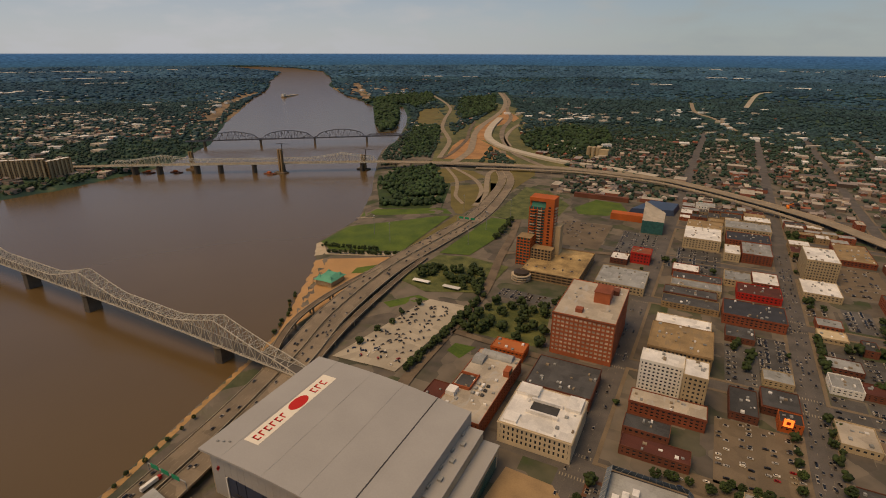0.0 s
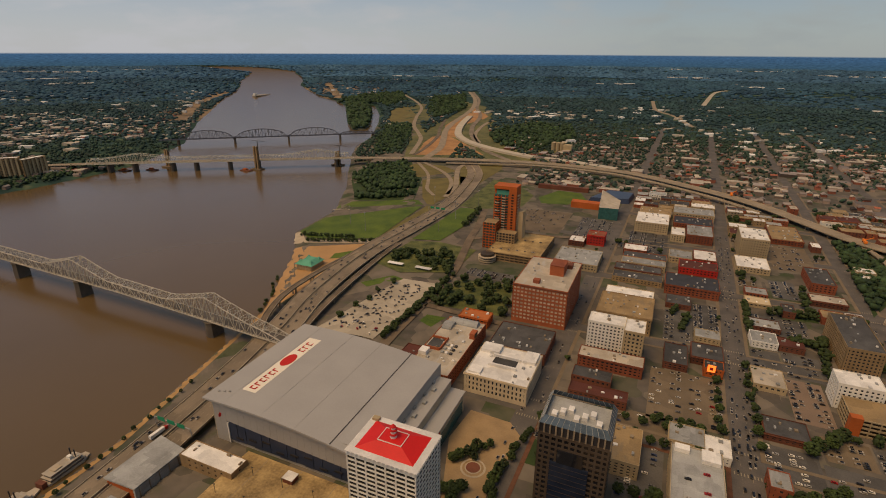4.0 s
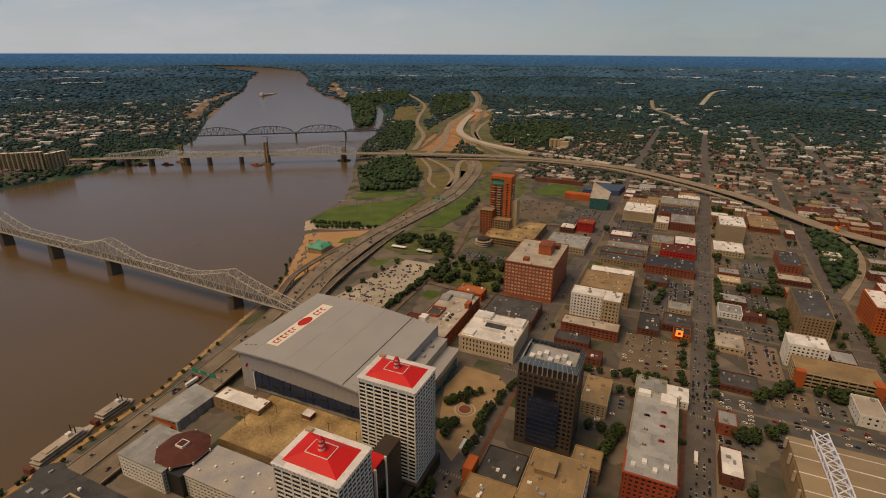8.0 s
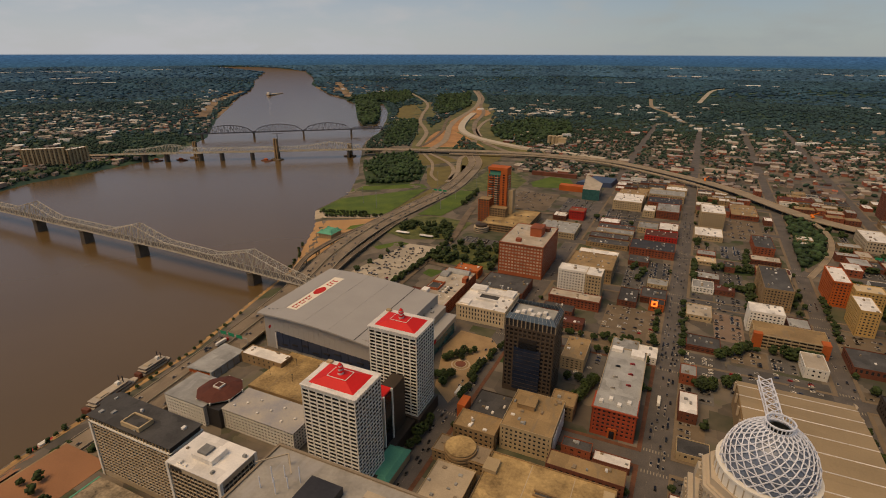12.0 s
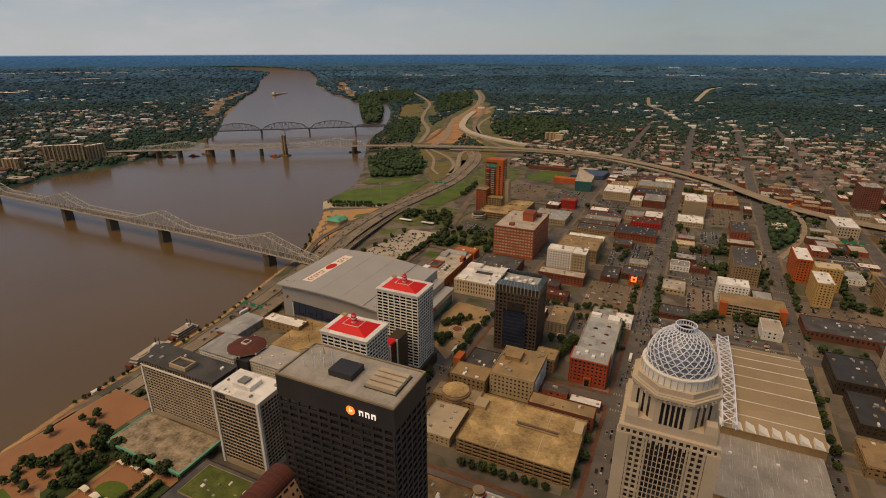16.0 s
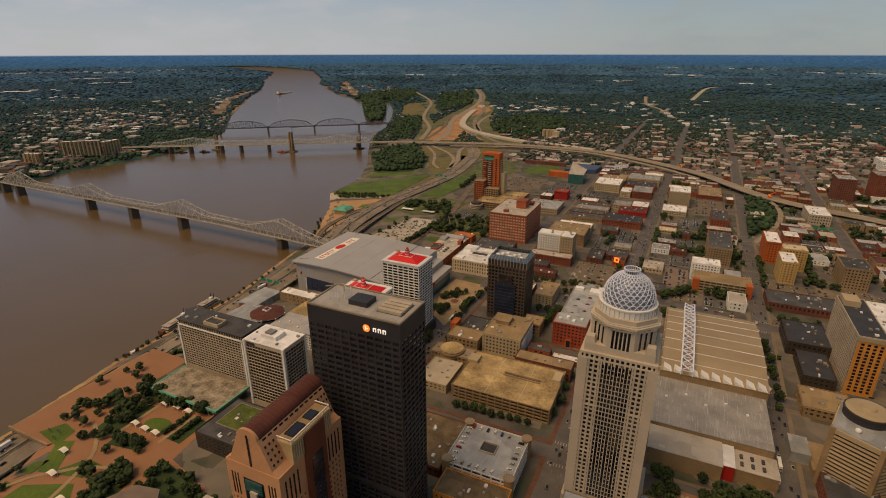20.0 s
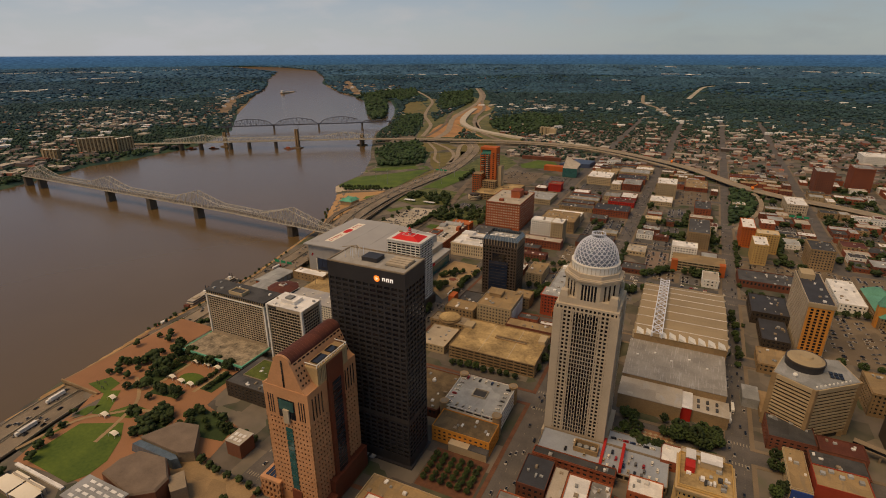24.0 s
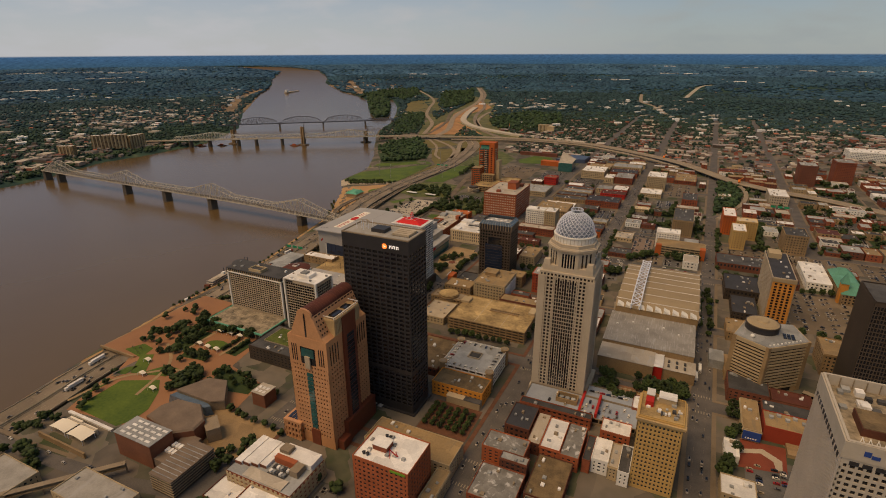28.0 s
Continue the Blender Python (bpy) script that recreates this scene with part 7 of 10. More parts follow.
# ---- riverside buildings by the freeway ----
def riverside_block():
    r = thing("hotel_annex", -308, 152, 0, "low white riverside hotel wing with a maroon octagonal pavilion roof", "hotel")
    part("wall", facade(44, 34, 0, 19, 6, 14, 11, 0.4, 0.5, 0.3), M["white_paint"], r)
    box_part("wall_core", r, "glass", (0.4, 0.4, 0, 43.6, 33.6, 18.6))
    box_part("roof", r, "grey_roof", (-0.4, -0.4, 19, 44.4, 34.4, 19.5))
    part("wall", facade(72, 30, 0, 18, 6, 22, 10, 0.4, 0.5, 0.3), M["white_paint"], r).location = (58, 6, 0)
    box_part("wall_core", r, "glass", (58.4, 6.4, 0, 129.6, 35.6, 17.6))
    box_part("roof", r, "lilac_roof", (57.6, 5.6, 18, 130.4, 36.4, 18.5))
    # black block added for the shaded notch between the two wings
    box_part("link", r, "black_metal", (44.2, 3, 0, 57.8, 30, 18))
    octagon = Shape().ring(40, 22, 18.5, 8, math.pi / 8)
    part("pavilion_wall", Shape().prism(octagon, 19.5, 21), M["white_paint"], r)
    part("pavilion_roof", Shape().prism(Shape().ring(40, 22, 19.5, 8, math.pi / 8), 21, 24, 0.45), M["maroon_roof"], r, "maroon octagonal roof")
    box_part("pavilion_lantern", r, "white_paint", (36.5, 18.5, 23.6, 43.5, 25.5, 25.6))
    box_part("lantern_top", r, "maroon_roof", (37.3, 19.3, 25.6, 42.7, 24.7, 25.8))
    for k in range(8):
        a = math.pi / 8 + k * math.pi / 4
        box_part("pavilion_post", r, "white_paint", (40 + 19 * math.cos(a) - 0.5, 22 + 19 * math.sin(a) - 0.5, 19, 40 + 19 * math.cos(a) + 0.5, 22 + 19 * math.sin(a) + 0.5, 21.2))
    roof_clutter(r, 125, 30, 19.5, 0, 1)
    for k in range(8):
        box_part("rooftop_unit", r, "white_roof", (64 + k * 8, 12 + (k % 3) * 7, 18.5, 65.6 + k * 8, 13.6 + (k % 3) * 7, 19.6))


riverside_block()


def grey_shed():
    r = thing("ferry_terminal", -345, 203, -8, "grey metal-roofed riverside hall over the road", "building")
    s = Shape().sheet([[(0, 0, 12), (33, 0, 15)], [(0, 48, 12), (33, 42, 15)]])
    s.sheet([[(0, 48, 11), (33, 42, 14)], [(0, 0, 11), (33, 0, 14)]])
    part("roof", s, M["grey_roof"], r, "grey standing-seam roof")
    box_part("wall", r, "orange_brick", (2, 1, 0, 31, 40, 10.8))
    box_part("end_wall", r, "grey_roof", (31, 0, 0, 32.8, 42, 14))
    for k in range(5):
        box_part("wall_rib", r, "concrete", (32.8, 3 + k * 8, 0, 33.2, 3.6 + k * 8, 14))


grey_shed()
block("white_roofed_store", "long building with a white roof and brick end", "building", -308, 237, -258, 253, 10, "tan_concrete", "white_roof", 2, 6, 0.7, 0.6, 4)
r = thing("plaza_deck", -268, 204, 0, "tan concrete parking plaza beside the arena", "plaza")
box_part("slab", r, "tan_concrete", (0, 0, -6, 112, 60, 6))
box_part("deck", r, "stained_deck", (0.3, 0.3, 6, 111.7, 59.7, 6.2))
box_part("kiosk", r, "dark_brick", (44, 46, 6.2, 52, 53, 10))
box_part("kiosk_roof", r, "white_roof", (43.6, 45.6, 10, 52.4, 53.4, 10.4))
for k in range(8):
    part("lamp_post", Shape().beam((8 + k * 13, 20 + (k % 2) * 22, 6.2), (8 + k * 13, 20 + (k % 2) * 22, 14), 0.25).box(7.4 + k * 13, 19.7 + (k % 2) * 22, 13.8, 9 + k * 13, 20.3 + (k % 2) * 22, 14.1), M["dark_steel"], r)
for k in range(3):
    box_part("deck_joint", r, "concrete", (20 + k * 30, 0.5, 6.2, 20.4 + k * 30, 59.5, 6.25))
# low roof with copper-green edge in front of the slab hotel
r = thing("hotel_hall", -282, 38, 0, "flat hall with a stained roof and copper-green edge", "hall")
box_part("wall", r, "brown_metal", (2, 2, 0, 78, 36, 7))
box_part("roof", r, "stained_grey", (1, 1, 7.6, 79, 38, 8.1))
box_part("edge", r, "teal", (-0.5, -0.5, 6.4, 80.5, 1, 8.3), (-0.5, 1, 6.4, 1, 38, 8.3), (79, 1, 6.4, 80.5, 38, 8.3))
for k in range(14):
    box_part("column", r, "cream", (2 + k * 5.6, 0.8, 0, 2.8 + k * 5.6, 1.6, 6.4))
# podium between the red-roofed towers with a copper-green glass roof
r = thing("hotel_podium", -152, 130, 0, "dark podium joining the hotel towers with a green glass roof", "podium")
box_part("body", r, "brown_metal", (0, 38, 0, 46, 92, 10))
box_part("link_tower", r, "brown_metal", (28, 50, 10, 39, 86, 52))
box_part("link_pier", r, "white_paint", (39.1, 52, 10, 40.6, 53.4, 55))
box_part("link_pier", r, "white_paint", (39.1, 64, 10, 40.6, 65.4, 55))
box_part("link_shaft", r, "dark_glass", (39.02, 53.6, 10, 40.0, 63.8, 53))
box_part("link_roof", r, "red_roof", (29, 51, 52, 39, 66, 54.5))
part("glass_roof", Shape().prism([(40, 20), (58, 20), (58, 60), (40, 60)], 8, 12, 0.7), M["teal"], r, "copper-green canopy")
box_part("canopy_wall", r, "cream", (41, 21, 0, 57, 59, 8))


patch("pavement_court", [(246, 50), (278, 56), (280, 86), (249, 84)], "red_court", "sunken red-paved shop court", 0.2)
patch("path_court", [(247, 66), (262, 72), (270, 66), (271, 57), (275, 57), (276, 69), (264, 78), (247, 71)], "pale_concrete", "curved pale path across the red court", 0.26)
r = thing("red_store", 264, 90, 0, "red-painted windowless store beside the shop court", "store")
box_part("wall", r, "red_front", (0, 0, 0, 33, 22, 13))
box_part("roof", r, "tan_roof", (0.5, 0.5, 13, 32.5, 21.5, 13.2))
parapet_part(r, 33, 22, 13, 0.5, 0.9, "red_front")
for k in range(5):
    box_part("rooftop_unit", r, "grey_roof", (4 + k * 5.6, 12 + (k % 2) * 4, 13.2, 7 + k * 5.6, 15 + (k % 2) * 4, 15))
for k in range(4):
    box_part("sign_bar", r, "white_paint", (26.4 + k * 1.3, -0.15, 9.6, 27.3 + k * 1.3, -0.02, 10.6))
box_part("terrace", r, "tan_concrete", (16, -14, 0, 36, -0.1, 3))
r = thing("blue_sign_wall", 249.5, 82.6, 0, "blue shop sign wall with pale letter bars", "sign")
box_part("board", r, "blue_sign", (0, 0, 2, 12.5, 0.8, 9.5))
for k in range(5):
    box_part("letter_bar", r, "white_paint", (2 + k * 1.7, -0.08, 3, 3 + k * 1.7, 0.0, 4.2))
r = thing("skybridge", 303, 150, 0, "enclosed concrete skybridge over the side street", "footbridge")
part("deck", Shape().beam((-4, 8, 8), (26, -4, 8), 5, 0.8), M["concrete"], r)
part("glazing", Shape().beam((-4, 8, 9.6), (26, -4, 9.6), 4.6, 2.4), M["dark_glass"], r)
part("roof", Shape().beam((-4, 8, 11.1), (26, -4, 11.1), 5, 0.5), M["concrete"], r)
for t in (0.15, 0.55, 0.9):
    part("pier", Shape().box(-4 + 30 * t - 0.6, 8 - 12 * t - 0.6, 0, -4 + 30 * t + 0.6, 8 - 12 * t + 0.6, 7.6), M["concrete"], r)
# white roof, brick penthouse and hoist on the red brick tower block
r = thing("roof_hoist", 27, -82, 38.4, "red steel hoist frame on the white roof", "hoist")
part("boom", Shape().beam((-6, 3, 1.2), (8, -3, 1.6), 0.5), M["red_metal"], r)
part("leg", Shape().beam((-2, 4, 0), (0, 0.4, 1.4), 0.35).beam((3, -5, 0), (0, 0.4, 1.4), 0.35), M["red_metal"], r)
part("mast", Shape().beam((4, 2, 0), (6, -2, 4), 0.35).beam((8, -3, 1.6), (6, -2, 4), 0.35), M["red_metal"], r)
r = thing("roof_penthouse", 15, -84, 38.4, "small brick penthouse with a white top", "penthouse")
box_part("wall", r, "brick", (0, 0, 0, 11, 9, 4))
box_part("roof", r, "white_roof", (-0.3, -0.3, 4, 11.3, 9.3, 4.4))
for k in range(4):
    r = thing("roof_fan", 12 + (k % 2) * 3 + (k // 2) * 6, -90 + (k // 2) * 20, 38.3, "dark roof extractor fan", "fan", "roof fans")
    part("housing", Shape().tube(0, 0, 0, 1.6, 1.0, 12), M["dark_roof"], r)
    part("cowl", Shape().tube(0, 0, 1.6, 2.1, 1.25, 12, 0.6), M["black_metal"], r)
r = thing("roof_sign", 30, -95.2, 36.4, "green sign strip on the brick tower's parapet", "sign")
box_part("strip", r, "sign_leaf", (5, -0.35, 0, 16, -0.02, 1.6))
r = thing("mustard_porch", 18, 28, 0, "cream porch wing in front of the mustard building", "porch")
box_part("wall", r, "cream", (0, 0, 0, 31, 5.8, 7))
box_part("roof", r, "dark_roof", (16, -0.3, 7, 31.3, 5.8, 7.4), label="dark flat roof")
box_part("terrace", r, "cream_roof", (-0.3, -0.3, 7, 15.9, 5.8, 7.3))
patch("pavement_grove", [(9, -12), (52, -12), (52, 28), (9, 28)], "grove_brick", "dark red brick paving under the tree grid", 0.16)

# upper deck wing beside the domed tower
g = car_park("parking_deck", 128, 79.6, 173, 97, 6, 1, "concrete", "blue_deck", "grey-blue deck wing beside the domed tower")
deck_rng = random.Random(64)
for k in range(22):
    car(132 + (k % 8) * 4.8 + deck_rng.uniform(-0.4, 0.4), (56, 66, 88)[k % 3], 90 * (k % 3 == 2), 6.1)
r = thing("deck_penthouse", 106, 62, 6, "tan plant enclosure with cooling fans on the deck", "plant enclosure")
box_part("wall", r, "tan_concrete", (0, 0, 0, 18, 1, 4), (0, 9, 0, 18, 10, 4), (0, 1, 0, 1, 9, 4), (17, 1, 0, 18, 9, 4))
box_part("floor", r, "dark_roof", (1, 1, 0, 17, 9, 0.6))
for k in range(3):
    part("cooling_fan", Shape().tube(4 + k * 5, 5, 0.6, 2.8, 1.9, 14), M["grey_roof"], r)
box_part("red_wall", r, "red_metal", (34, -10, 0, 36, 18, 5))
# cornice, penthouse and plant of the yellow office block
r = thing("roof_penthouse", 176, 7, 61.2, "cream roof penthouse with a red box beside it", "penthouse")
box_part("wall", r, "cream", (9, 9, 0, 20, 17, 4), (1, 9, 0, 6, 17, 4.5))
box_part("roof", r, "white_roof", (8.7, 8.7, 4, 20.3, 17.3, 4.4), (0.8, 8.8, 4.5, 6.2, 17.2, 4.8))
box_part("red_box", r, "red_metal", (0.8, 2, 0, 6, 8.7, 4))
for k in range(14):
    a, b = deck_rng.uniform(6.5, 22), deck_rng.uniform(-7, 5.5)
    r = thing("roof_unit", 176 + a, 7 + b, 61.1, "weathered metal roof plant unit", "roof plant", "yellow block roof plant")
    box_part("casing", r, ("white_roof", "grey_roof", "dark_roof")[k % 3], (0, 0, 0.3, deck_rng.uniform(1, 3), deck_rng.uniform(1, 3), deck_rng.uniform(1, 2.2)))
    box_part("skid", r, "dark_roof", (0.1, 0.1, -0.05, 0.9, 0.9, 0.3))
r = thing("stone_cornice", 173, -4, 57.6, "projecting cream stone cornice round the yellow block", "cornice")
box_part("ledge", r, "cream_stone", (-0.2, -0.2, 0, 30.2, 0.98, 1.4), (-0.2, 0.98, 0, 0.98, 29, 1.4), (29.02, 0.98, 0, 30.2, 29, 1.4))
box_part("ledge", r, "cream_stone", (-0.6, -0.6, 1.4, 30.6, 0.98, 2.2), (-0.6, 0.98, 1.4, 0.98, 29, 2.2), (29.02, 0.98, 1.4, 30.6, 29, 2.2))
# warehouse block of many white roofs
r = thing("warehouse", -82, -123, 0, "brick warehouse block with stepped white roofs", "warehouse")
box_part("wall", r, "brick", (0, 0, 0, 56, 37, 14.8))
box_part("roof", r, "grey_roof", (0.2, 0.2, 14.8, 55.8, 36.8, 15))
part("front_grid", facade(57, 38, 0, 14.2, 4, 14, 9, 0.5, 0.5, 0.4, 0, 0), M["cream"], r).location = (-0.5, -0.5, 0)
for k in range(4):
    box_part("roof_bay", r, "white_roof", (0.5 + k * 6.2, 8 + k * 1.5, 15, 6.4 + k * 6.2, 36, 17.6 - 0.4 * (k % 2)))
    box_part("bay_wall", r, "dark_brick", (0.5 + k * 6.2, 7.6 + k * 1.5, 15, 6.4 + k * 6.2, 8 + k * 1.5, 17.2))
box_part("north_roof", r, "white_roof", (26, 24, 15, 55, 36.5, 19))
box_part("brick_penthouse", r, "red_brick", (26, 20, 15, 44, 24, 20))
box_part("penthouse_roof", r, "concrete", (25.6, 26, 19, 34, 33, 22))
box_part("low_roof", r, "white_roof_grey", (14, 0.6, 15, 48, 9, 16))
box_part("grey_tower", r, "concrete", (44.2, 14, 0, 51, 23, 20))
box_part("dark_roof_well", r, "dark_roof", (28, 9.5, 15, 43, 19.5, 15.4))
for k in range(10):
    box_part("rooftop_unit", r, ("white_roof", "grey_roof", "dark_roof")[k % 3], (29 + (k % 5) * 2.8, 10.5 + (k // 5) * 4.5, 15.4, 31 + (k % 5) * 2.8, 13 + (k // 5) * 4.5, 17))
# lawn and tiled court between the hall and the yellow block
# this lawn's shade is put into its darker green
patch("lawn_court", [(180, 64), (208, 66), (206, 112), (178, 110)], "dark_grass", "lawn behind the yellow block, shade put into its green", 0.2, 60)
patch("path_court", [(180, 84), (207, 88), (207, 90), (180, 86)], "pale_concrete", "pale path across the lawn", 0.26, 60)
patch("pavement_tiles", [(150, 99), (177, 99), (177, 118), (150, 118)], "red_paving", "red and cream tiled court", 0.2, 60)
for i in range(6):
    for j in range(4):
        patch("pavement_tile", [(152 + i * 4, 101.5 + j * 4), (154 + i * 4, 99.8 + j * 4), (156 + i * 4, 101.5 + j * 4), (154 + i * 4, 103.2 + j * 4)], "cream", "cream diamond paving", 0.24, 60)

r = thing("roof_garden", -184, 14, 15.1, "bright green planted bed on the office roof", "roof garden")
box_part("bed", r, "green_roof", (2, 8, 0, 44, 34, 0.7))
box_part("kerb", r, "concrete", (1.4, 7.4, 0, 44.6, 8, 0.9), (1.4, 34, 0, 44.6, 34.6, 0.9), (1.4, 8, 0, 2, 34, 0.9), (44, 8, 0, 44.6, 34, 0.9))
# stone city building with hipped copper-green roofs
r = thing("city_building", 370, 396, 0, "tan stone city building with hipped copper-green roofs and a pointed tower", "city building")
part("wall", facade(26, 84, 0, 14, 3, 7, 20, 0.5, 0.4, 0.5, 1, 1.2), M["tan_concrete"], r)
box_part("core", r, "glass", (0.7, 0.7, 0, 25.3, 83.3, 13))
for y0, y1 in ((0, 22), (62, 84)):
    part("hipped_roof", Shape().prism([(-0.6, y0 - 0.6), (26.6, y0 - 0.6), (26.6, y1 + 0.6), (-0.6, y1 + 0.6)], 14, 22, 0.25), M["copper_green"], r, "copper-green hipped roof")
part("long_roof", Shape().prism([(-0.4, 22.7), (26.4, 22.7), (26.4, 61.3), (-0.4, 61.3)], 14, 19, 0.6), M["copper_green"], r)
box_part("tower", r, "gold_brick", (-2, 4, 0, 6, 12, 26))
part("spire", Shape().prism([(-2.6, 3.4), (6.6, 3.4), (6.6, 12.6), (-2.6, 12.6)], 26, 40, 0.05), M["copper_green"], r)

# ---- parks, lots and the waterfront ----
patch("lawn_great", [(-590, 734), (-550, 706), (-430, 732), (-442, 927), (-595, 817)], "grass", "broad mown riverside lawn", 0.8, 12)
patch("lawn_great", [(-370, 950), (-375, 749), (-330, 760), (-322, 842), (-334, 954)], "grass", "mown lawn beside the freeway", 0.7, 12)
patch("lawn_small", [(-464, 659), (-460, 639), (-434, 650), (-439, 677)], "grass", "small riverside lawn", 0.3)
patch("lawn_strip", [(-365, 576), (-349, 566), (-314, 603), (-332, 608)], "grass", "grass strip by the ramp", 0.2)
patch("lawn_small", [(-244, 508), (-226, 500), (-219, 527), (-242, 525)], "grass", "small lawn", 0.2)
patch("beach", [(-550, 667), (-545, 640), (-440, 470), (-434, 458), (-428, 600), (-415, 716)], "sand", "sandy paved river landing", 0.12, 14)
patch("pavement_wharf", [(-596, 728), (-568, 682), (-433, 712), (-431, 724), (-552, 700), (-588, 738)], "pale_concrete", "stone river wall walk", 0.35, 14)
patch("bank", [(-346, -147), (-374, -21), (-388, 73), (-393, 243), (-414, 334), (-446, 483), (-440, 495), (-405, 335), (-384, 243), (-378, 73), (-362, -21), (-334, -147)], "dry_bank", "sandy river bank", 0.1, 20)
# shade below the woods is put into the ground colour
patch("park_woods_ground", [(-720, 1100), (-749, 1230), (-658, 1306), (-545, 1140), (-477, 958), (-610, 940), (-626, 968)], "dark_grass", "park ground coloured dark for the woods' shade", 0.1, 30)
patch("park_meadow", [(-632, 925), (-615, 885), (-445, 940), (-470, 965)], "grass", "pale meadow strip by the river", 0.15)
patch("park_green", [(-246, 552), (-157, 556), (-172, 645), (-243, 634)], "park_floor", "planted city square with pale paths", 0.15)
patch("junction_green", [(-700, 1340), (-800, 1560), (-1080, 2060), (-1400, 2700), (-1150, 3000), (-760, 2600), (-420, 2150), (-330, 1700), (-300, 1480), (-470, 1400)], "rough_green", "rough green ground between the junction roads", 0.2, 60)
patch("junction_dirt", [(-693, 1404), (-764, 1607), (-792, 1733), (-767, 1800), (-625, 1638), (-512, 1487)], "dirt", "bare orange-tan earth of road works", 0.5, 40)
patch("junction_dirt", [(-770, 1780), (-869, 2030), (-956, 2491), (-850, 2443), (-799, 2211), (-810, 2057), (-708, 1753)], "dirt", "graded orange-tan earth under the ramps", 0.5, 50)
patch("junction_dirt", [(-933, 2501), (-1013, 2749), (-810, 2401), (-791, 2267)], "dirt", "graded tan earth beside the highway", 0.5, 50)
patch("river_meadow", [(-1393, 2429), (-1372, 2665), (-1098, 2241), (-1018, 2010), (-1167, 2044)], "dry_grass", "yellowish meadow beside the river drive", 0.5, 50)
patch("yard_earth", [(-2202, 1741), (-2551, 2133), (-2918, 2636), (-3258, 3366), (-2916, 3004), (-2563, 2531), (-1966, 1790), (-1976, 1651)], "yard_dirt", "bare brown earth of a riverside works", 1.2, 80)
patch("yard_earth", [(-2884, 3701), (-3098, 4290), (-2896, 4491), (-2175, 3849), (-1834, 3123), (-2005, 2937), (-2195, 3018)], "yard_dirt", "bare tan earth of a riverside yard", 1.2, 80)
patch("junction_meadow", [(-640, 1180), (-560, 1150), (-500, 1250), (-560, 1300), (-640, 1290)], "dry_grass", "rough grass beside the ramps", 0.3, 30)
patch("park_verge", [(-470, 985), (-440, 945), (-428, 945), (-425, 1080), (-450, 1200), (-470, 1200), (-540, 1130)], "dry_grass", "rough grass beside the freeway", 0.5, 20)
patch("park_verge", [(-376, 960), (-325, 962), (-262, 1010), (-262, 1100), (-330, 1190), (-385, 1200), (-380, 1080)], "park_floor", "green verge under the ramps", 0.35, 25)
patch("park_verge", [(-430, 735), (-420, 735), (-414, 940), (-436, 935)], "dry_grass", "rough grass beside the freeway", 0.6, 20)
patch("park_verge", [(-330, 620), (-262, 650), (-262, 745), (-330, 755), (-372, 740), (-380, 640)], "park_floor", "green park ground under the trees", 0.5, 20)
patch("junction_field", [(-509, 1296), (-509, 1360), (-422, 1385), (-403, 1323), (-404, 1114), (-441, 1123)], "dry_grass", "dry yellow grass between ramps", 0.5, 40)
patch("hillside_trees_ground", [(236, 730), (242, 780), (256, 1032), (293, 999), (286, 820)], "dark_grass", "green slope inside the ramp", 0.2)
patch("ball_field", [(-249, 1089), (-234, 1049), (-184, 1059), (-152, 1107), (-173, 1159), (-223, 1164)], "grass", "mown green ball field", 0.25)
LOTS.append((-347, 452, -266, 606, 0, 0))
patch("pavement_lot", [(-347, 452), (-271, 450), (-264, 600), (-266, 606), (-314, 603)], "pale_lot", "pale concrete parking lot", 0.9, 12)
for k in range(120):
    x, y = car_rng.uniform(-340, -274), car_rng.uniform(458, 592)
    if inside([(-344, 454), (-272, 450), (-264, 600), (-314, 598)], x, y):
        car(x, y, 40 + 90 * car_rng.randint(0, 1) + car_rng.uniform(-8, 8), ground_at(x, y) + 0.95)
lot(-245, 650, -176, 676, "lot_asphalt", 0.75)
lot(-248, 872, -162, 1002, "tan_lot", 0.12, "tan concrete parking field")
lot(4, 437, 68, 518, "tan_lot", 0.28, "tan surface parking lot")
lot(-20, 408, 20, 440, "tan_lot", 0.15, "tan surface parking lot")
lot(120, 480, 150, 548, "pale_pink_lot", 0.45, "faded parking lot")
lot(42, 612, 70, 684, "lot_asphalt", 0.75)
lot(12, 578, 42, 655, "lot_asphalt", 0.35)
lot(102, 664, 160, 682, "lot_asphalt", 0.6)
lot(102, 628, 158, 664, "lot_asphalt", 0.8)
lot(136, 744, 166, 803, "lot_asphalt", 0.7)
lot(14, 562, 38, 578, "lot_asphalt", 0.4)
lot(124, 552, 168, 598, "lot_asphalt", 0.5)
lot(-52, 850, 8, 940, "lot_asphalt", 0.45)
lot(96, 552, 122, 596, "lot_asphalt", 0.35)
lot(300, 300, 420, 412, "tan_lot", 0.3, "tan surface parking lot")
lot(423, 420, 520, 560, "tan_lot", 0.35, "tan surface parking lot")
lot(250, 10, 300, 60, "lot_asphalt", 0.6)
lot(300, 510, 420, 556, "tan_lot", 0.45, "tan surface parking lot")
lot(238, 512, 300, 548, "tan_lot", 0.4, "tan surface parking lot")
lot(-12, 336, 20, 398, "lot_asphalt", 0.3)
lot(90, 400, 128, 440, "lot_asphalt", 0.4)
lot(130, 376, 214, 432, "lot_asphalt", 0.3)
lot(150, 850, 205, 960, "tan_lot", 0.25, "tan surface parking lot")
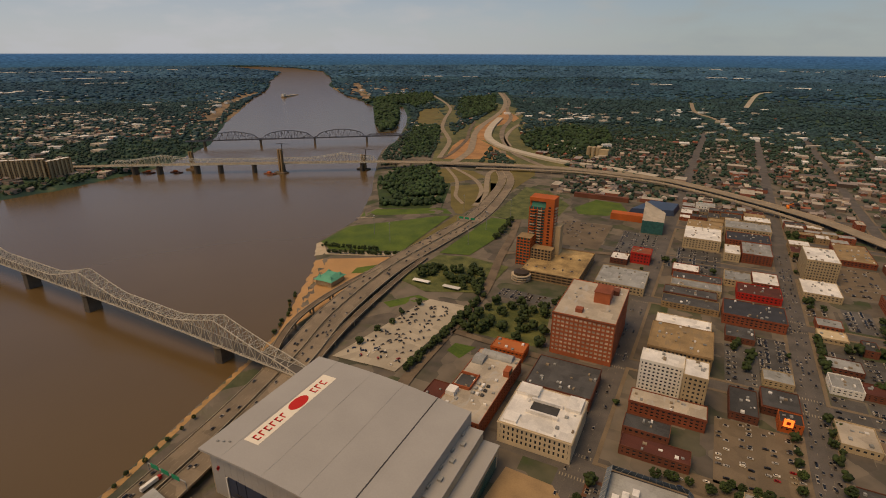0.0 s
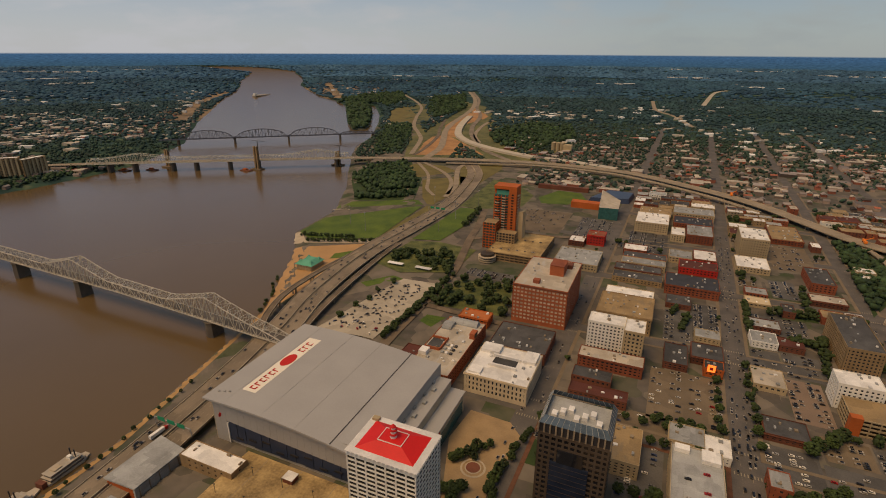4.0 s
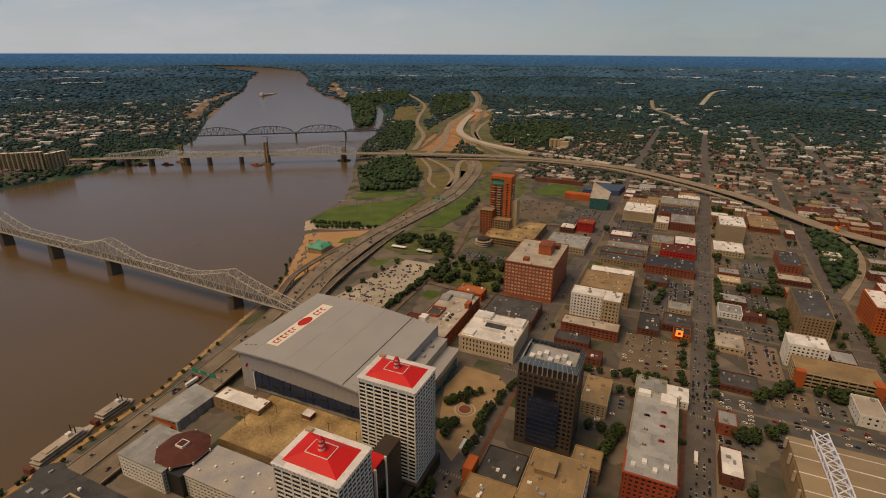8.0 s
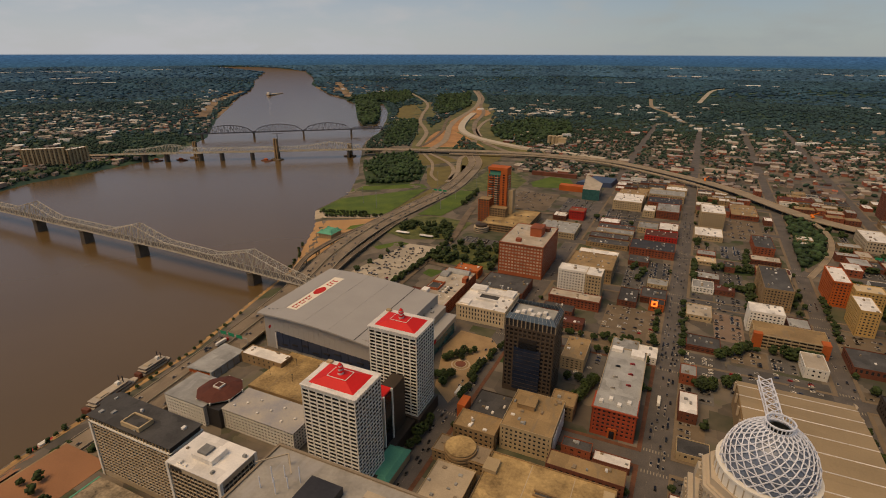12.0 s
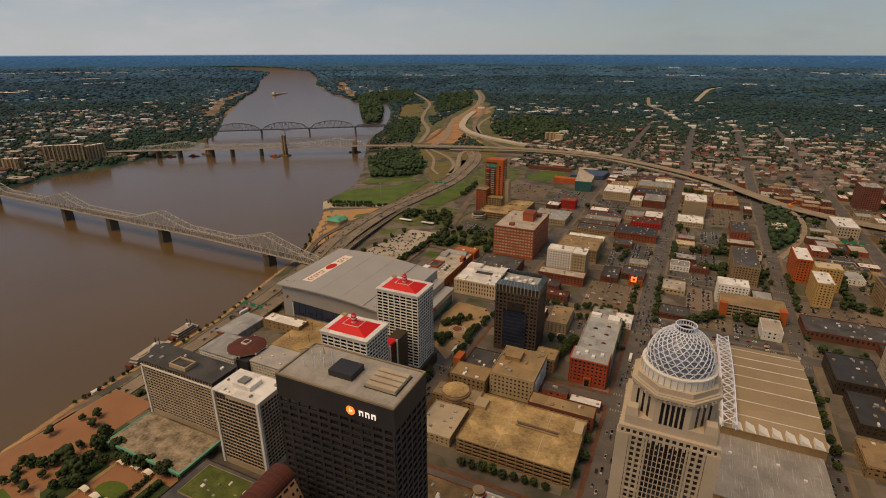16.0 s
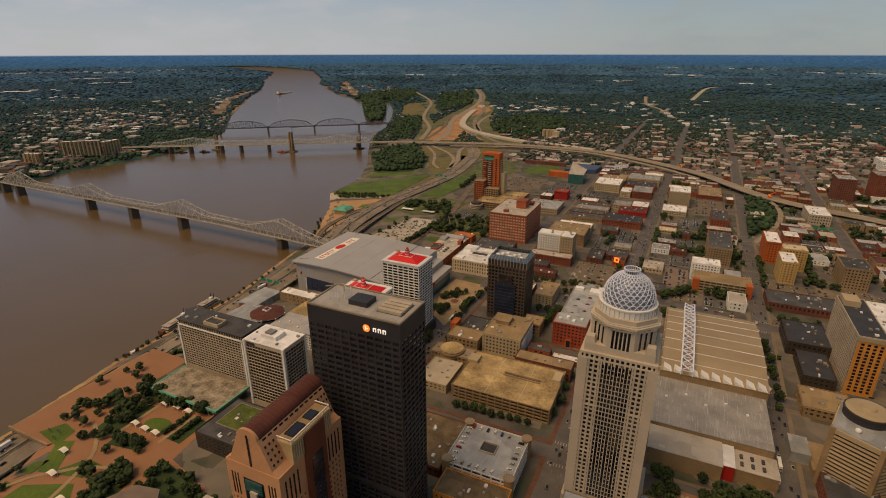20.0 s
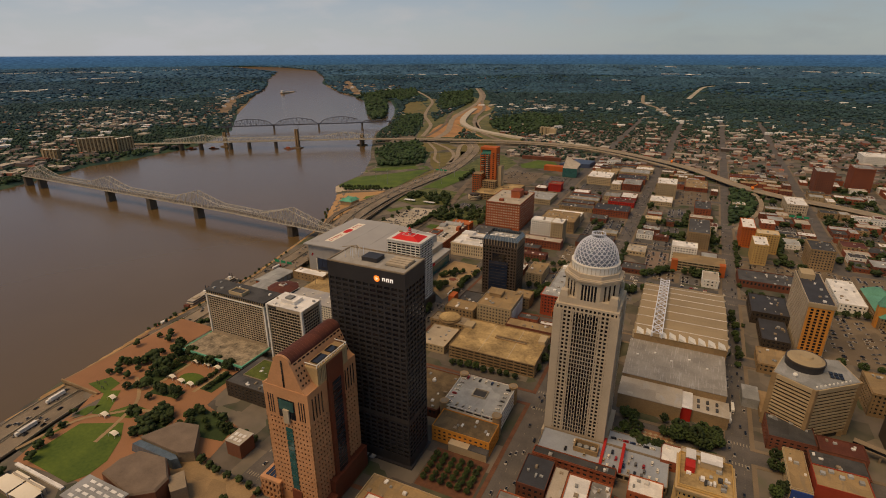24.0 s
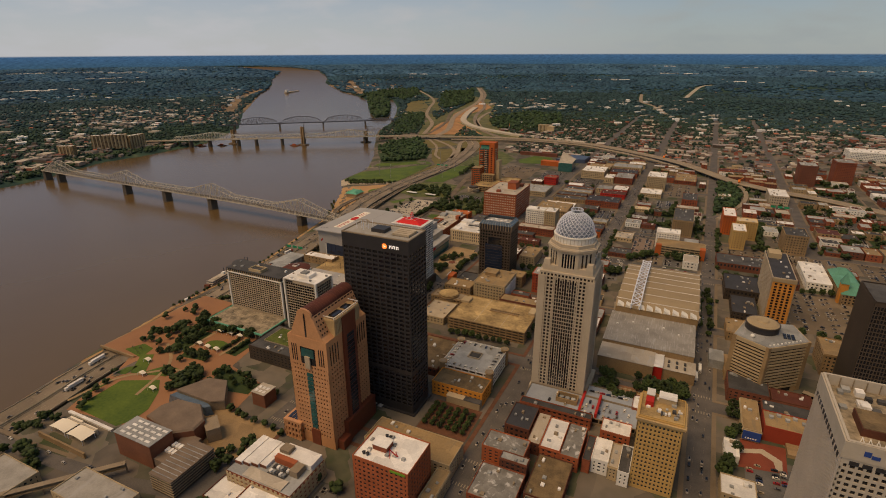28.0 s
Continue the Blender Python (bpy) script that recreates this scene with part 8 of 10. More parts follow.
lot(-140, 872, -84, 985, "lot_asphalt", 0.35)
for x0, y0, x1, y1, fill, z in LOTS:
    if fill:
        park_cars(x0, y0, x1, y1, fill * 0.8, z, near=y0 < 760 and x0 < 300)

# riverside plaza west of the slab hotel, roofing the freeway, with its sloping wharf
structure("pavement_deck", Shape().box(-348, -40, -0.6, -298, 92, 0.16), M["red_paving"], "brick-red paved deck over the freeway")
structure("wall_portal", Shape().box(-350, -41, -1.6, -298, -39.6, 1.3).box(-349.5, -40, -9, -347.5, 92, 0.1).box(-300, -44, -9, -298.4, 92, 0.1).box(-324, -40.5, -7, -323, 92, -0.6), M["tan_concrete"], "concrete tunnel mouth under the plaza")
structure("pavement_wharf", Shape().sheet([[(-348, -39, 0.15), (-372, -25, WATER - 0.5)], [(-350, 20, 0.15), (-377, 22, WATER - 0.5)], [(-352, 62, 0.15), (-379, 64, WATER - 0.5)]]).sheet([[(-372, -25, WATER - 2), (-348, -39, WATER - 2)], [(-372, -25, WATER - 0.5), (-348, -39, 0.15)]]), M["red_paving"], "sloping brick-red wharf running down into the river")
# open market frames at the edge of the lawn
for k, (x, y) in enumerate(((-312, -30), (-304, -28), (-300, -34))):
    r = thing("garden_arch", x, y, 0.15, "slender metal arch on the plaza edge", "arch", "plaza arches")
    for o in (-1.6, 1.6):
        part("post", Shape().beam((o, 0, 0), (o, 0, 3.4), 0.25), M["dark_steel"], r)
    part("lintel", Shape().beam((-1.9, 0, 3.5), (1.9, 0, 3.5), 0.35), M["dark_steel"], r)
for k, (x, y, l) in enumerate(((-248, -132, 16), (-229, -133, 18))):
    r = thing("white_canopy", x, y, 0, "white flat stage canopy on posts beside the lawn", "canopy", "lawn canopies")
    box_part("roof", r, "tent_white", (-l / 2, -6, 4.2, l / 2, 6, 4.6))
    for o in (-1, 1):
        for e in (-5, 5):
            part("post", Shape().box(o * (l / 2 - 1) - 0.15, e - 0.15, 0, o * (l / 2 - 1) + 0.15, e + 0.15, 4.2), M["dark_steel"], r)
strip("road_wharf_street", [(-330, -168), (-270, -166), (-210, -160), (-150, -152), (-100, -140)], 11, "asphalt", "asphalt side street below the theatre", 0.14)
strip("pavement_wharf_street", [(-330, -160), (-270, -158), (-210, -152)], 3, "sidewalk", "pale sidewalk by the side street", 0.18)
for k in range(7):
    car(-300 + k * 22, -167 + k * 1.9 + (k % 2) * 4, 84 + 180 * (k % 2), 0.2)
structure("wall_lawn", Shape().box(-269, -122, 0, -213, -119.5, 1.6), M["white_roof"], "white low wall at the lawn's foot")
structure("wall_terrace", Shape().box(-260, -150, 0, -202, -148.6, 5), M["tan_concrete"], "tan retaining wall above the side street")
patch("pavement_plaza", [(-353, -32), (-372, 25), (-376, 80), (-330, 90), (-296, 40), (-204, 40), (-196, -10), (-150, -20), (-140, -70), (-210, -112), (-275, -120), (-302, -43)], "red_paving", "brick-red paved riverside plaza", 0.14, 20)
patch("lawn_plaza", [(-271, -115), (-272, -72), (-240, -56), (-224, -70), (-211, -90), (-210, -105), (-216, -116)], "grass", "mown plaza lawn worn yellow in places", 0.3)
patch("lawn_plaza", [(-281, -105), (-287, -75), (-278, -74), (-280, -92)], "grass", "narrow lawn wedge beside the path", 0.3)
patch("lawn_plaza", [(-289, -66), (-288, -55), (-280, -49), (-278, -64)], "grass", "small plaza lawn", 0.3)
patch("lawn_plaza", [(-321, -34), (-312, -18), (-295, -21), (-291, -38)], "grass", "raised lawn over the road", 0.32, 60, 0.0)
patch("lawn_plaza", [(-268, -58), (-255, -36), (-238, -36), (-240, -50)], "grass", "triangular plaza lawn", 0.3)
patch("lawn_plaza", [(-296, -34), (-276, -60), (-262, -56), (-284, -28)], "grass", "plaza lawn strip", 0.3)
patch("lawn_oval", [(-240 + 14 * math.cos(a * 0.35), 12 + 8.5 * math.sin(a * 0.35)) for a in range(18)], "grass", "oval green lawn", 0.3, 60)
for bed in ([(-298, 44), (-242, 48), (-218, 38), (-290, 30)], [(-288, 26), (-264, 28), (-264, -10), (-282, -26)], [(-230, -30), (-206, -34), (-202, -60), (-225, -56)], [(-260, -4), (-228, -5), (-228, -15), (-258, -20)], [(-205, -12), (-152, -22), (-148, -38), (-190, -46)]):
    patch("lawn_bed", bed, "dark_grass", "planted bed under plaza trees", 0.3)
patch("lawn_hedge", [(-222, 4), (-206, 4), (-206, 32), (-222, 32)], "dark_grass", "clipped green edge", 0.3)
patch("pavement_court", [(-200, -90), (-160, -60), (-90, -62), (-84, -84), (-110, -112), (-150, -112)], "tan_concrete", "tan paved court", 0.16)


for k, line in enumerate(([(-287, -112), (-284, -88), (-276, -67), (-262, -54), (-248, -42), (-225, -34)], [(-239, -81), (-246, -56), (-255, -34), (-270, -20), (-290, -8)], [(-268, -20), (-262, -2), (-262, 30)], [(-222, -2), (-222, 34)])):
    strip("path_plaza", [(x, y, 0.42) for x, y in smooth_line(line, 4)], 3.2, "plaza_paving", "pale tan path across the plaza")


def tent(x, y, size=4.2):
    r = thing("canopy_tent", x, y, ground_at(x, y), "small white canopy tent on the plaza", "tent", "white plaza tents")
    n = 8
    s = Shape().sheet([[(size * (i / n - 0.5) * 2 * 0.9, yy, 3 + 1.5 * math.sin(math.pi * i / n)) for i in range(n + 1)] for yy in (size * 0.5, -size * 0.5)])
    part("canopy", s, M["tent_white"], r)
    for px, py in ((-1, -1), (1, -1), (1, 1), (-1, 1)):
        part("leg", Shape().box(px * size * 0.85 - 0.1, py * size * 0.45 - 0.1, 0, px * size * 0.85 + 0.1, py * size * 0.45 + 0.1, 3.1), M["white_steel"], r)


for x, y in ((-257, 32), (-243, 33), (-230, 33), (-257, 4), (-244, 3), (-232, 3), (-262, -58), (-232, -70), (-278, -40)):
    tent(x, y)
r = thing("market_canopy", -259, -142, 0, "large white membrane canopies by the road", "canopy")
for k in range(2):
    s = Shape().sheet([[(k * 22 + 20 * i / 6, j * 11, 5 + 1.6 * math.sin(math.pi * i / 6) * (1 - 0.3 * j)) for i in range(7)] for j in (1, 0)])
    part("membrane", s, M["tent_white"], r)
    for px, py in ((1, 0.5), (19, 0.5), (1, 10.5), (19, 10.5)):
        part("mast", Shape().beam((k * 22 + px, py, 0), (k * 22 + px, py, 5.6), 0.3), M["white_steel"], r)
box_part("back_wall", r, "white_roof_grey", (4, 12.5, 0, 40, 14, 5))


# brown theatre complex in the foreground
def theatre():
    r = thing("theatre", -190, -150, 0, "brown brick theatre with grey faceted roofs", "theatre")
    box_part("stage_tower", r, "theatre_brick", (7, 15, 0, 46, 34, 21))
    box_part("stage_roof", r, "grey_roof", (6.6, 14.6, 21, 46.4, 34.4, 21.5))
    for i in range(5):
        for j in range(4):
            box_part("roof_panel", r, "white_roof", (11 + i * 6.8 + j * 0.8, 17 + j * 4.4, 21.5, 15.5 + i * 6.8 + j * 0.8, 18.8 + j * 4.4, 21.8))
    poly = [(41, 36), (54, 46), (52, 58), (34, 71), (10, 68), (4, 56), (5, 42)]
    part("auditorium", Shape().prism(poly, 0, 15), M["theatre_brick"], r)
    part("auditorium_roof", Shape().prism(poly, 15, 16.2, 0.94), M["slate_roof"], r)
    part("foyer", Shape().prism([(-10, 82), (30, 82), (40, 88), (20, 110), (2, 106)], 0, 9), M["concrete"], r)
    part("foyer_roof", Shape().prism([(-10.6, 81.5), (30.4, 81.5), (40.8, 88), (20.3, 110.8), (1.6, 106.6)], 9, 10, 0.98), M["slate_roof"], r)
    part("glass_lean_to", Shape().prism([(-14, 75), (32, 75), (36, 79), (30, 81.4), (-12, 81.4)], 0, 8, 0.9), M["crown_glass"], r)
    box_part("small_tower", r, "theatre_brick", (56, 104, 0, 70, 118, 13))
    box_part("small_roof", r, "white_roof_grey", (55.6, 103.6, 13, 70.4, 118.4, 13.4))
    for k in range(6):
        box_part("roof_panel", r, "white_roof", (57.5 + (k % 3) * 4, 106 + (k // 3) * 5, 13.4, 60 + (k % 3) * 4, 109 + (k // 3) * 5, 13.7))
    box_part("south_wing", r, "brown_metal", (62, 2, 0, 83, 38, 15))
    for k in range(6):
        box_part("wing_band", r, "concrete", (61.5, 1.5, 2 + k * 2.3, 83.5, 38.5, 2.7 + k * 2.3))
    box_part("south_roof", r, "slate_roof", (61.4, 1.4, 15, 83.6, 38.6, 15.5))
    for k in range(9):
        box_part("roof_ridge", r, "grey_roof", (62, 4 + k * 3.6, 15.5, 83, 4.5 + k * 3.6, 15.9))
    box_part("link", r, "slate_roof", (46.2, 16, 0, 61, 46, 10))
    part("entry_drum", Shape().prism([(46, 60), (60, 52), (66, 60), (52, 70)], 0, 12), M["concrete"], r)
    roof_clutter(r, 40, 38, 22.5, 0, 1)
    for k in range(8):
        box_part("rooftop_unit", r, "white_roof", (48 + (k % 4) * 3.4, 24 + (k // 4) * 6, 10, 50.6 + (k % 4) * 3.4, 28 + (k // 4) * 6, 12))


theatre()
# footbridge in the corner and low roofs beside it
r = thing("footbridge", -205, -190, 0, "narrow covered footbridge over the side street", "footbridge")
part("deck", Shape().beam((-40, -50, 6), (45, 45, 6), 4, 0.8), M["tan_concrete"], r)
part("roof", Shape().beam((-40, -50, 9), (45, 45, 9), 4.6, 0.4), M["concrete"], r)
for k in range(6):
    t = k / 5
    part("post", Shape().box(-40 + 85 * t - 0.4, -50 + 95 * t - 0.4, 0, -40 + 85 * t + 0.4, -50 + 95 * t + 0.4, 9), M["concrete"], r)
block("old_store", "low store with a stained pale roof", "building", -250, -215, -207, -177, 9, "cream", "weathered_roof", 2, 4)
block("old_store", "white-walled store with stepped tan roofs", "building", -292, -215, -252, -180, 12, "white_paint", "lilac_roof", 3, 5)
block("old_store", "low store with a pale roof and dark letters painted out", "building", -176, -186, -120, -162, 13, "cream", "weathered_roof", 3, 4)


# paddle steamers at the landing
def steamer(x, y, turn, length, label):
    r = thing("paddle_steamer", x, y, WATER, label, "boat", "moored river boats")
    r.rotation_euler = (0, 0, radians(turn))
    hull = [(-4.5, -length / 2), (4.5, -length / 2), (5.5, length * 0.3), (2.5, length / 2), (-2.5, length / 2), (-5.5, length * 0.3)]
    part("hull", Shape().prism(hull, -0.6, 1.6, 1.02), M["white_roof_grey"], r)
    for k in range(2):
        q = 1 - 0.08 * k
        part("deck_house", Shape().box(-4.4 * q, -length * (0.44 - 0.03 * k), 1.7 + k * 2.7, 4.4 * q, length * (0.33 - 0.06 * k), 3.9 + k * 2.7), M["pale_window"], r)
        part("deck", Shape().box(-5.2 * q, -length * (0.46 - 0.03 * k), 3.9 + k * 2.7, 5.2 * q, length * (0.37 - 0.06 * k), 4.3 + k * 2.7), M["white_roof_grey"], r)
    part("pilot_house", Shape().box(-1.8, length * 0.08, 6.9, 1.8, length * 0.16, 9.6), M["white_paint"], r)
    for sx in (-2.4, 2.4):
        part("chimney", Shape().tube(sx, length * 0.2, 6.5, 14, 0.45, 10), M["black_metal"], r)
    part("canopy", Shape().box(-3, -length * 0.3, 7.2, 3, -length * 0.12, 7.8), M["pale_concrete"], r)
    part("paddle_wheel", Shape().box(-3.6, -length / 2 - 4, -0.4, 3.6, -length / 2 - 0.2, 4.6), M["dark_brick"], r)


steamer(-396, 161, 8, 52, "long white paddle steamer moored at the bank")
steamer(-401, 209, 4, 34, "smaller white excursion boat moored at the bank")
r = thing("moored_barge", -380, 92, WATER, "small moored work boats with red hulls", "boat")
box_part("hull", r, "red_metal", (-6, -10, -0.5, 2, 8, 1.4))
box_part("cabin", r, "white_paint", (-4, -4, 1.4, 0, 3, 4.4))
r = thing("river_barge", *afar(-2690, 3010, WATER), "long barge tow on the far river", "boat")
box_part("hull", r, "white_roof_grey", (-14, -70, -1, 14, 60, 5))
box_part("pilot_house", r, "white_paint", (-7, -68, 5, 7, -48, 16))

# teal-roofed pavilion on the landing
r = thing("pavilion_restaurant", -470, 606, ground_at(-470, 606), "pavilion with a copper-green hipped roof and dormers", "pavilion")
box_part("wall", r, "cream", (-13, -15, 0, 13, 14, 8))
part("roof", Shape().prism([(-15, -17), (15, -17), (15, 16), (-15, 16)], 8, 13, 0.45), M["teal"], r, "copper-green hipped roof")
for x, y in ((-9, -10), (9, -10), (9, 9), (-9, 9)):
    part("corner_roof", Shape().prism([(x - 4.5, y - 4.5), (x + 4.5, y - 4.5), (x + 4.5, y + 4.5), (x - 4.5, y + 4.5)], 8.2, 13.5, 0.1), M["teal"], r)
for k in range(7):
    box_part("post", r, "cream", (-15.5 + k * 5, -18, 0, -14.9 + k * 5, -17.4, 8))
r = thing("picnic_shelter", -345, 640, ground_at(-345, 640), "row of white-roofed market shelters", "shelter")
for k in range(2):
    box_part("roof", r, "white_roof", (-14 + k * 44, -2, 3.5, 10 + k * 44, 5, 4))
    for q in range(4):
        box_part("post", r, "concrete", (-13 + k * 44 + q * 7, 1, 0, -12.6 + k * 44 + q * 7, 1.4, 3.5))

# zigzag landing pier below the park meadow
r = thing("river_pier", -600, 862, WATER + 2, "low timber landing pier with zigzag walkways", "pier")
for k in range(7):
    part("walkway", Shape().beam((k * 22 - 10, (k % 2) * 9 + k * 8, 3), (k * 22 + 12, ((k + 1) % 2) * 9 + k * 8 + 8, 3), 2.2, 0.4), M["pale_concrete"], r)
    part("pile", Shape().box(k * 22 - 10.4, (k % 2) * 9 + k * 8 - 0.4, -6, k * 22 - 9.6, (k % 2) * 9 + k * 8 + 0.4, 2.8), M["dark_steel"], r)
for x, y in ((-470, 760), (-520, 790), (-350, 800), (-352, 880), (-430, 960), (-340, 970)):
    r = thing("lamp_mast", x, y, ground_at(x, y), "tall slender steel lamp mast by the freeway", "lamp mast", "tall lamp masts")
    part("mast", Shape().tube(0, 0, 0, 34, 0.45, 8, 0.5), M["grey_roof"], r)
    part("lamp_ring", Shape().tube(0, 0, 33, 33.7, 1.5, 10), M["grey_roof"], r)

# corner plaza by the main crossing
patch("pavement_plaza", [(-96, 262), (-117, 280), (-138, 345), (-134, 384), (-98, 382), (-86, 369), (-92, 292)], "plaza_paving", "tan paved corner plaza", 0.2)
r = thing("fountain", -109, 322, 0.2, "round sunken fountain ringed with stone", "fountain")
for rad, z, m in ((9.5, 0.25, "pale_concrete"), (8.0, 0.4, "plaza_paving"), (6.2, 0.7, "pale_concrete"), (5.3, 0.8, "dark_brick")):
    part("ring", Shape().tube(0, 0, 0, z, rad, 28), M[m], r)

# ball park with a glass prow and red stands
r = thing("ball_park", -180, 985, 0, "brick ball park stand with dark seating", "stadium")
box_part("stand", r, "orange_brick", (6, 60, 0, 72, 80, 12))
part("seating", Shape().prism([(30, 110), (110, 130), (116, 190), (60, 196)], 0, 10, 0.9), M["blue_wall"], r)
box_part("stand", r, "dark_brick", (-90, 185, 0, 20, 195, 9))
part("prow", Shape().prism([(66, 4), (100, 6), (98, 60), (62, 66)], 0, 22), M["teal_glass"], r, "green glass office prow")
s = Shape()
c = len(s.v)
s.v += [(66, 4, 22), (100, 6, 22), (98, 60, 24), (62, 66, 40)]
s.f += [(c, c + 1, c + 2, c + 3)]
part("prow_roof", s, M["white_roof_grey"], r)
part("prow_side", Shape().sheet([[(66, 4, 22), (62, 66, 22)], [(66, 4, 22.2), (62, 66, 40)]]), M["crown_glass"], r)
# riverside apartments over the river
for x, y, turn, wide, tall in ((-1507, 695, 45, 98, 44), (-1431, 768, 97, 60, 44), (-1500, 590, 25, 44, 30)):
    r = block("apartment_block", "tan riverside apartment block with rows of balconies", "apartment building", 0, 0, wide, 18, tall, "tan_concrete", "white_roof", 11, 5, 0.4, 0.35, 3)
    r.location = (x, y, ground_at(x, y) - 1)
    r.rotation_euler = (0, 0, radians(turn))
    for k in range(round(wide / 10)):
        box_part("bay", r, "cream", (3 + k * 10, -1.4, 1, 7 + k * 10, -0.02, tall - 1))
# grain silos by the junction
r = thing("silo_group", -340, 1640, 0, "group of pale concrete silos", "silo")
for k in range(6):
    part("silo", Shape().tube((k % 3) * 13, (k // 3) * 13, 0, 26, 6.4, 14), M["cream"], r)
box_part("head_house", r, "cream", (30, -8, 0, 56, 12, 22))
r = thing("shop_sign", 56, 520.4, 6.5, "lit orange square sign on a brick corner store", "sign")
box_part("board", r, "lit_orange", (-3.5, -0.5, 0, 3.5, 0.2, 7))
box_part("panel", r, "red_metal", (-1.4, -0.62, 2, 1.4, -0.52, 5))
box_part("frame", r, "red_metal", (-4, -0.4, -0.5, -3.52, 0.3, 7.5), (3.52, -0.4, -0.5, 4, 0.3, 7.5))
for x, y, z in ((120, 1240, 9.1), (292, 1008, 8.4), (-481, 1700, 3)):
    r = thing("road_machine", x, y, z, "bright orange road-works crane truck on the highway", "lorry", "orange road machines")
    box_part("body", r, "orange_sign", (-2, -7, 0.8, 2, 5, 4))
    box_part("cab", r, "orange_sign", (-1.8, 5.2, 0.8, 1.8, 8, 4.6))
    part("boom", Shape().beam((0, 2, 4), (6, -12, 13), 1.2), M["orange_sign"], r)
    box_part("axle", r, "rubber", (-2, -5, 0, 2, -3, 1), (-2, 4, 0, 2, 6, 1))
# gantry signs over the freeway
for y, x in ((262, -345), (905, -398), (800, 350)):
    r = thing("gantry_sign", x, y, 0 if x < 0 else 4, "green freeway signs on a steel gantry", "road sign", "freeway gantries")
    part("gantry", Shape().beam((-20, 0, 0), (-20, 0, 8), 0.5).beam((20, 0, 0), (20, 0, 8), 0.5).beam((-20, 0, 8), (20, 0, 8), 0.5), M["grey_roof"], r)
    for k in range(3):
        box_part("panel", r, "sign_green", (-16 + k * 11, -0.5, 6.2, -8 + k * 11, -0.2, 10))
# construction tower and crane at the new bridge
for x, y, h in ((-1022, 1108, 62), (-1262, 1030, 48), (-858, 1245, 40)):
    r = thing("bridge_pylon", x, y, WATER, "unfinished concrete bridge pylon with a crane", "pylon")
    box_part("leg", r, "tan_concrete", (-6, -3, 0, -2, 3, h))
    box_part("leg", r, "tan_concrete", (2, -3, 0, 6, 3, h))
    box_part("crossbeam", r, "tan_concrete", (-2, -2, h * 0.5, 2, 2, h * 0.5 + 4))
    box_part("footing", r, "old_asphalt", (-16, -10, -3, 16, 10, 3))
    part("crane_mast", Shape().beam((9, 0, 0), (9, 0, h + 16), 1.4), M["dark_steel"], r)
    part("crane_jib", Shape().beam((-8, 0, h + 15), (34, 0, h + 16), 1.0), M["dark_steel"], r)
for u in range(3):
    r = thing("work_barge", (-1040, -1270, -1330)[u], (1085, 985, 950)[u], WATER, "flat work barge with crane gear at the bridge", "barge", "bridge work barges")
    box_part("hull", r, "dark_brick", (-16, -7, -1, 16, 7, 2))
    box_part("deck_gear", r, "orange_brick", (-8, -4, 2, 2, 3, 6))

# ---- trees in the town ----
grove([(-246, 552), (-157, 556), (-172, 645), (-243, 634)], 42, 1.15)
row(-262, 452, -258, 598, 22, 1.0)
row(-340, 470, -318, 600, 5, 0.9, 5)
grove([(-381, 681), (-289, 722), (-262, 634), (-286, 640), (-300, 662), (-360, 652)], 46, 1.1)
grove([(-262, 560), (-250, 560), (-250, 640), (-262, 640)], 10, 1.0)
row(-322, 842, -326, 950, 14, 1.0, 5)
row(-545, 694, -432, 716, 16, 0.8, 2)
row(-575, 716, -470, 726, 16, 0.7, 2)
row(-372, 130, -400, 330, 16, 0.45, 2)
row(-440, 470, -500, 570, 9, 0.6, 4)
grove([(-118, 284), (-104, 284), (-112, 312), (-124, 330)], 6, 0.9)
row(-90, 268, -86, 310, 5, 0.8)
row(-126, 318, -104, 350, 9, 0.9, 4)
row(-122, 290, -108, 300, 4, 0.9, 2)
row(-92, 300, -90, 330, 5, 0.9, 1)
row(-40, 420, 30, 430, 8, 0.9, 4)
row(-10, 340, 60, 350, 7, 1.0, 4)
row(130, 620, 170, 625, 6, 1.2, 3)
row(170, 470, 214, 476, 6, 1.1, 3)
row(30, 600, 36, 640, 5, 1.0, 2)
row(-88, 330, -80, 380, 7, 0.8)
row(-100, 196, -98, 236, 6, 1.0)
row(50, 150, 58, 230, 4, 1.0)
row(-30, 136, 40, 140, 9, 0.8)
for k in range(6):
    row(13 + k * 6.8, -8, 13 + k * 6.8, 22, 5, 0.55, 0.3)
row(6, 304, 14, 345, 7, 1.2)
row(-8, 404, 60, 398, 6, 1.0)
row(12, 436, 50, 432, 5, 0.9)
row(60, 430, 62, 520, 6, 0.8)
row(88, 420, 88, 560, 8, 0.9)
row(125, 440, 150, 470, 8, 1.3, 4)
row(100, 372, 135, 395, 10, 1.2, 6)
row(158, 556, 166, 640, 9, 1.2, 3)
row(98, 630, 100, 700, 7, 1.0)
row(120, 690, 168, 694, 6, 1.1, 3)
row(168, 700, 172, 780, 5, 1.1, 3)
row(210, 540, 212, 700, 7, 0.9)
row(240, 520, 242, 640, 9, 1.0)
row(300, 560, 306, 690, 14, 1.1, 3)
row(228, 240, 226, 370, 8, 0.9)
row(217, 260, 219, 360, 9, 0.7)
grove([(132, 96), (168, 96), (168, 134), (132, 134)], 16, 1.0)
grove([(176, 108), (208, 112), (206, 130), (174, 128)], 16, 1.3)
grove([(240, 62), (252, 62), (252, 130), (240, 130)], 8, 1.0)
row(234, 32, 240, 52, 4, 1.1)
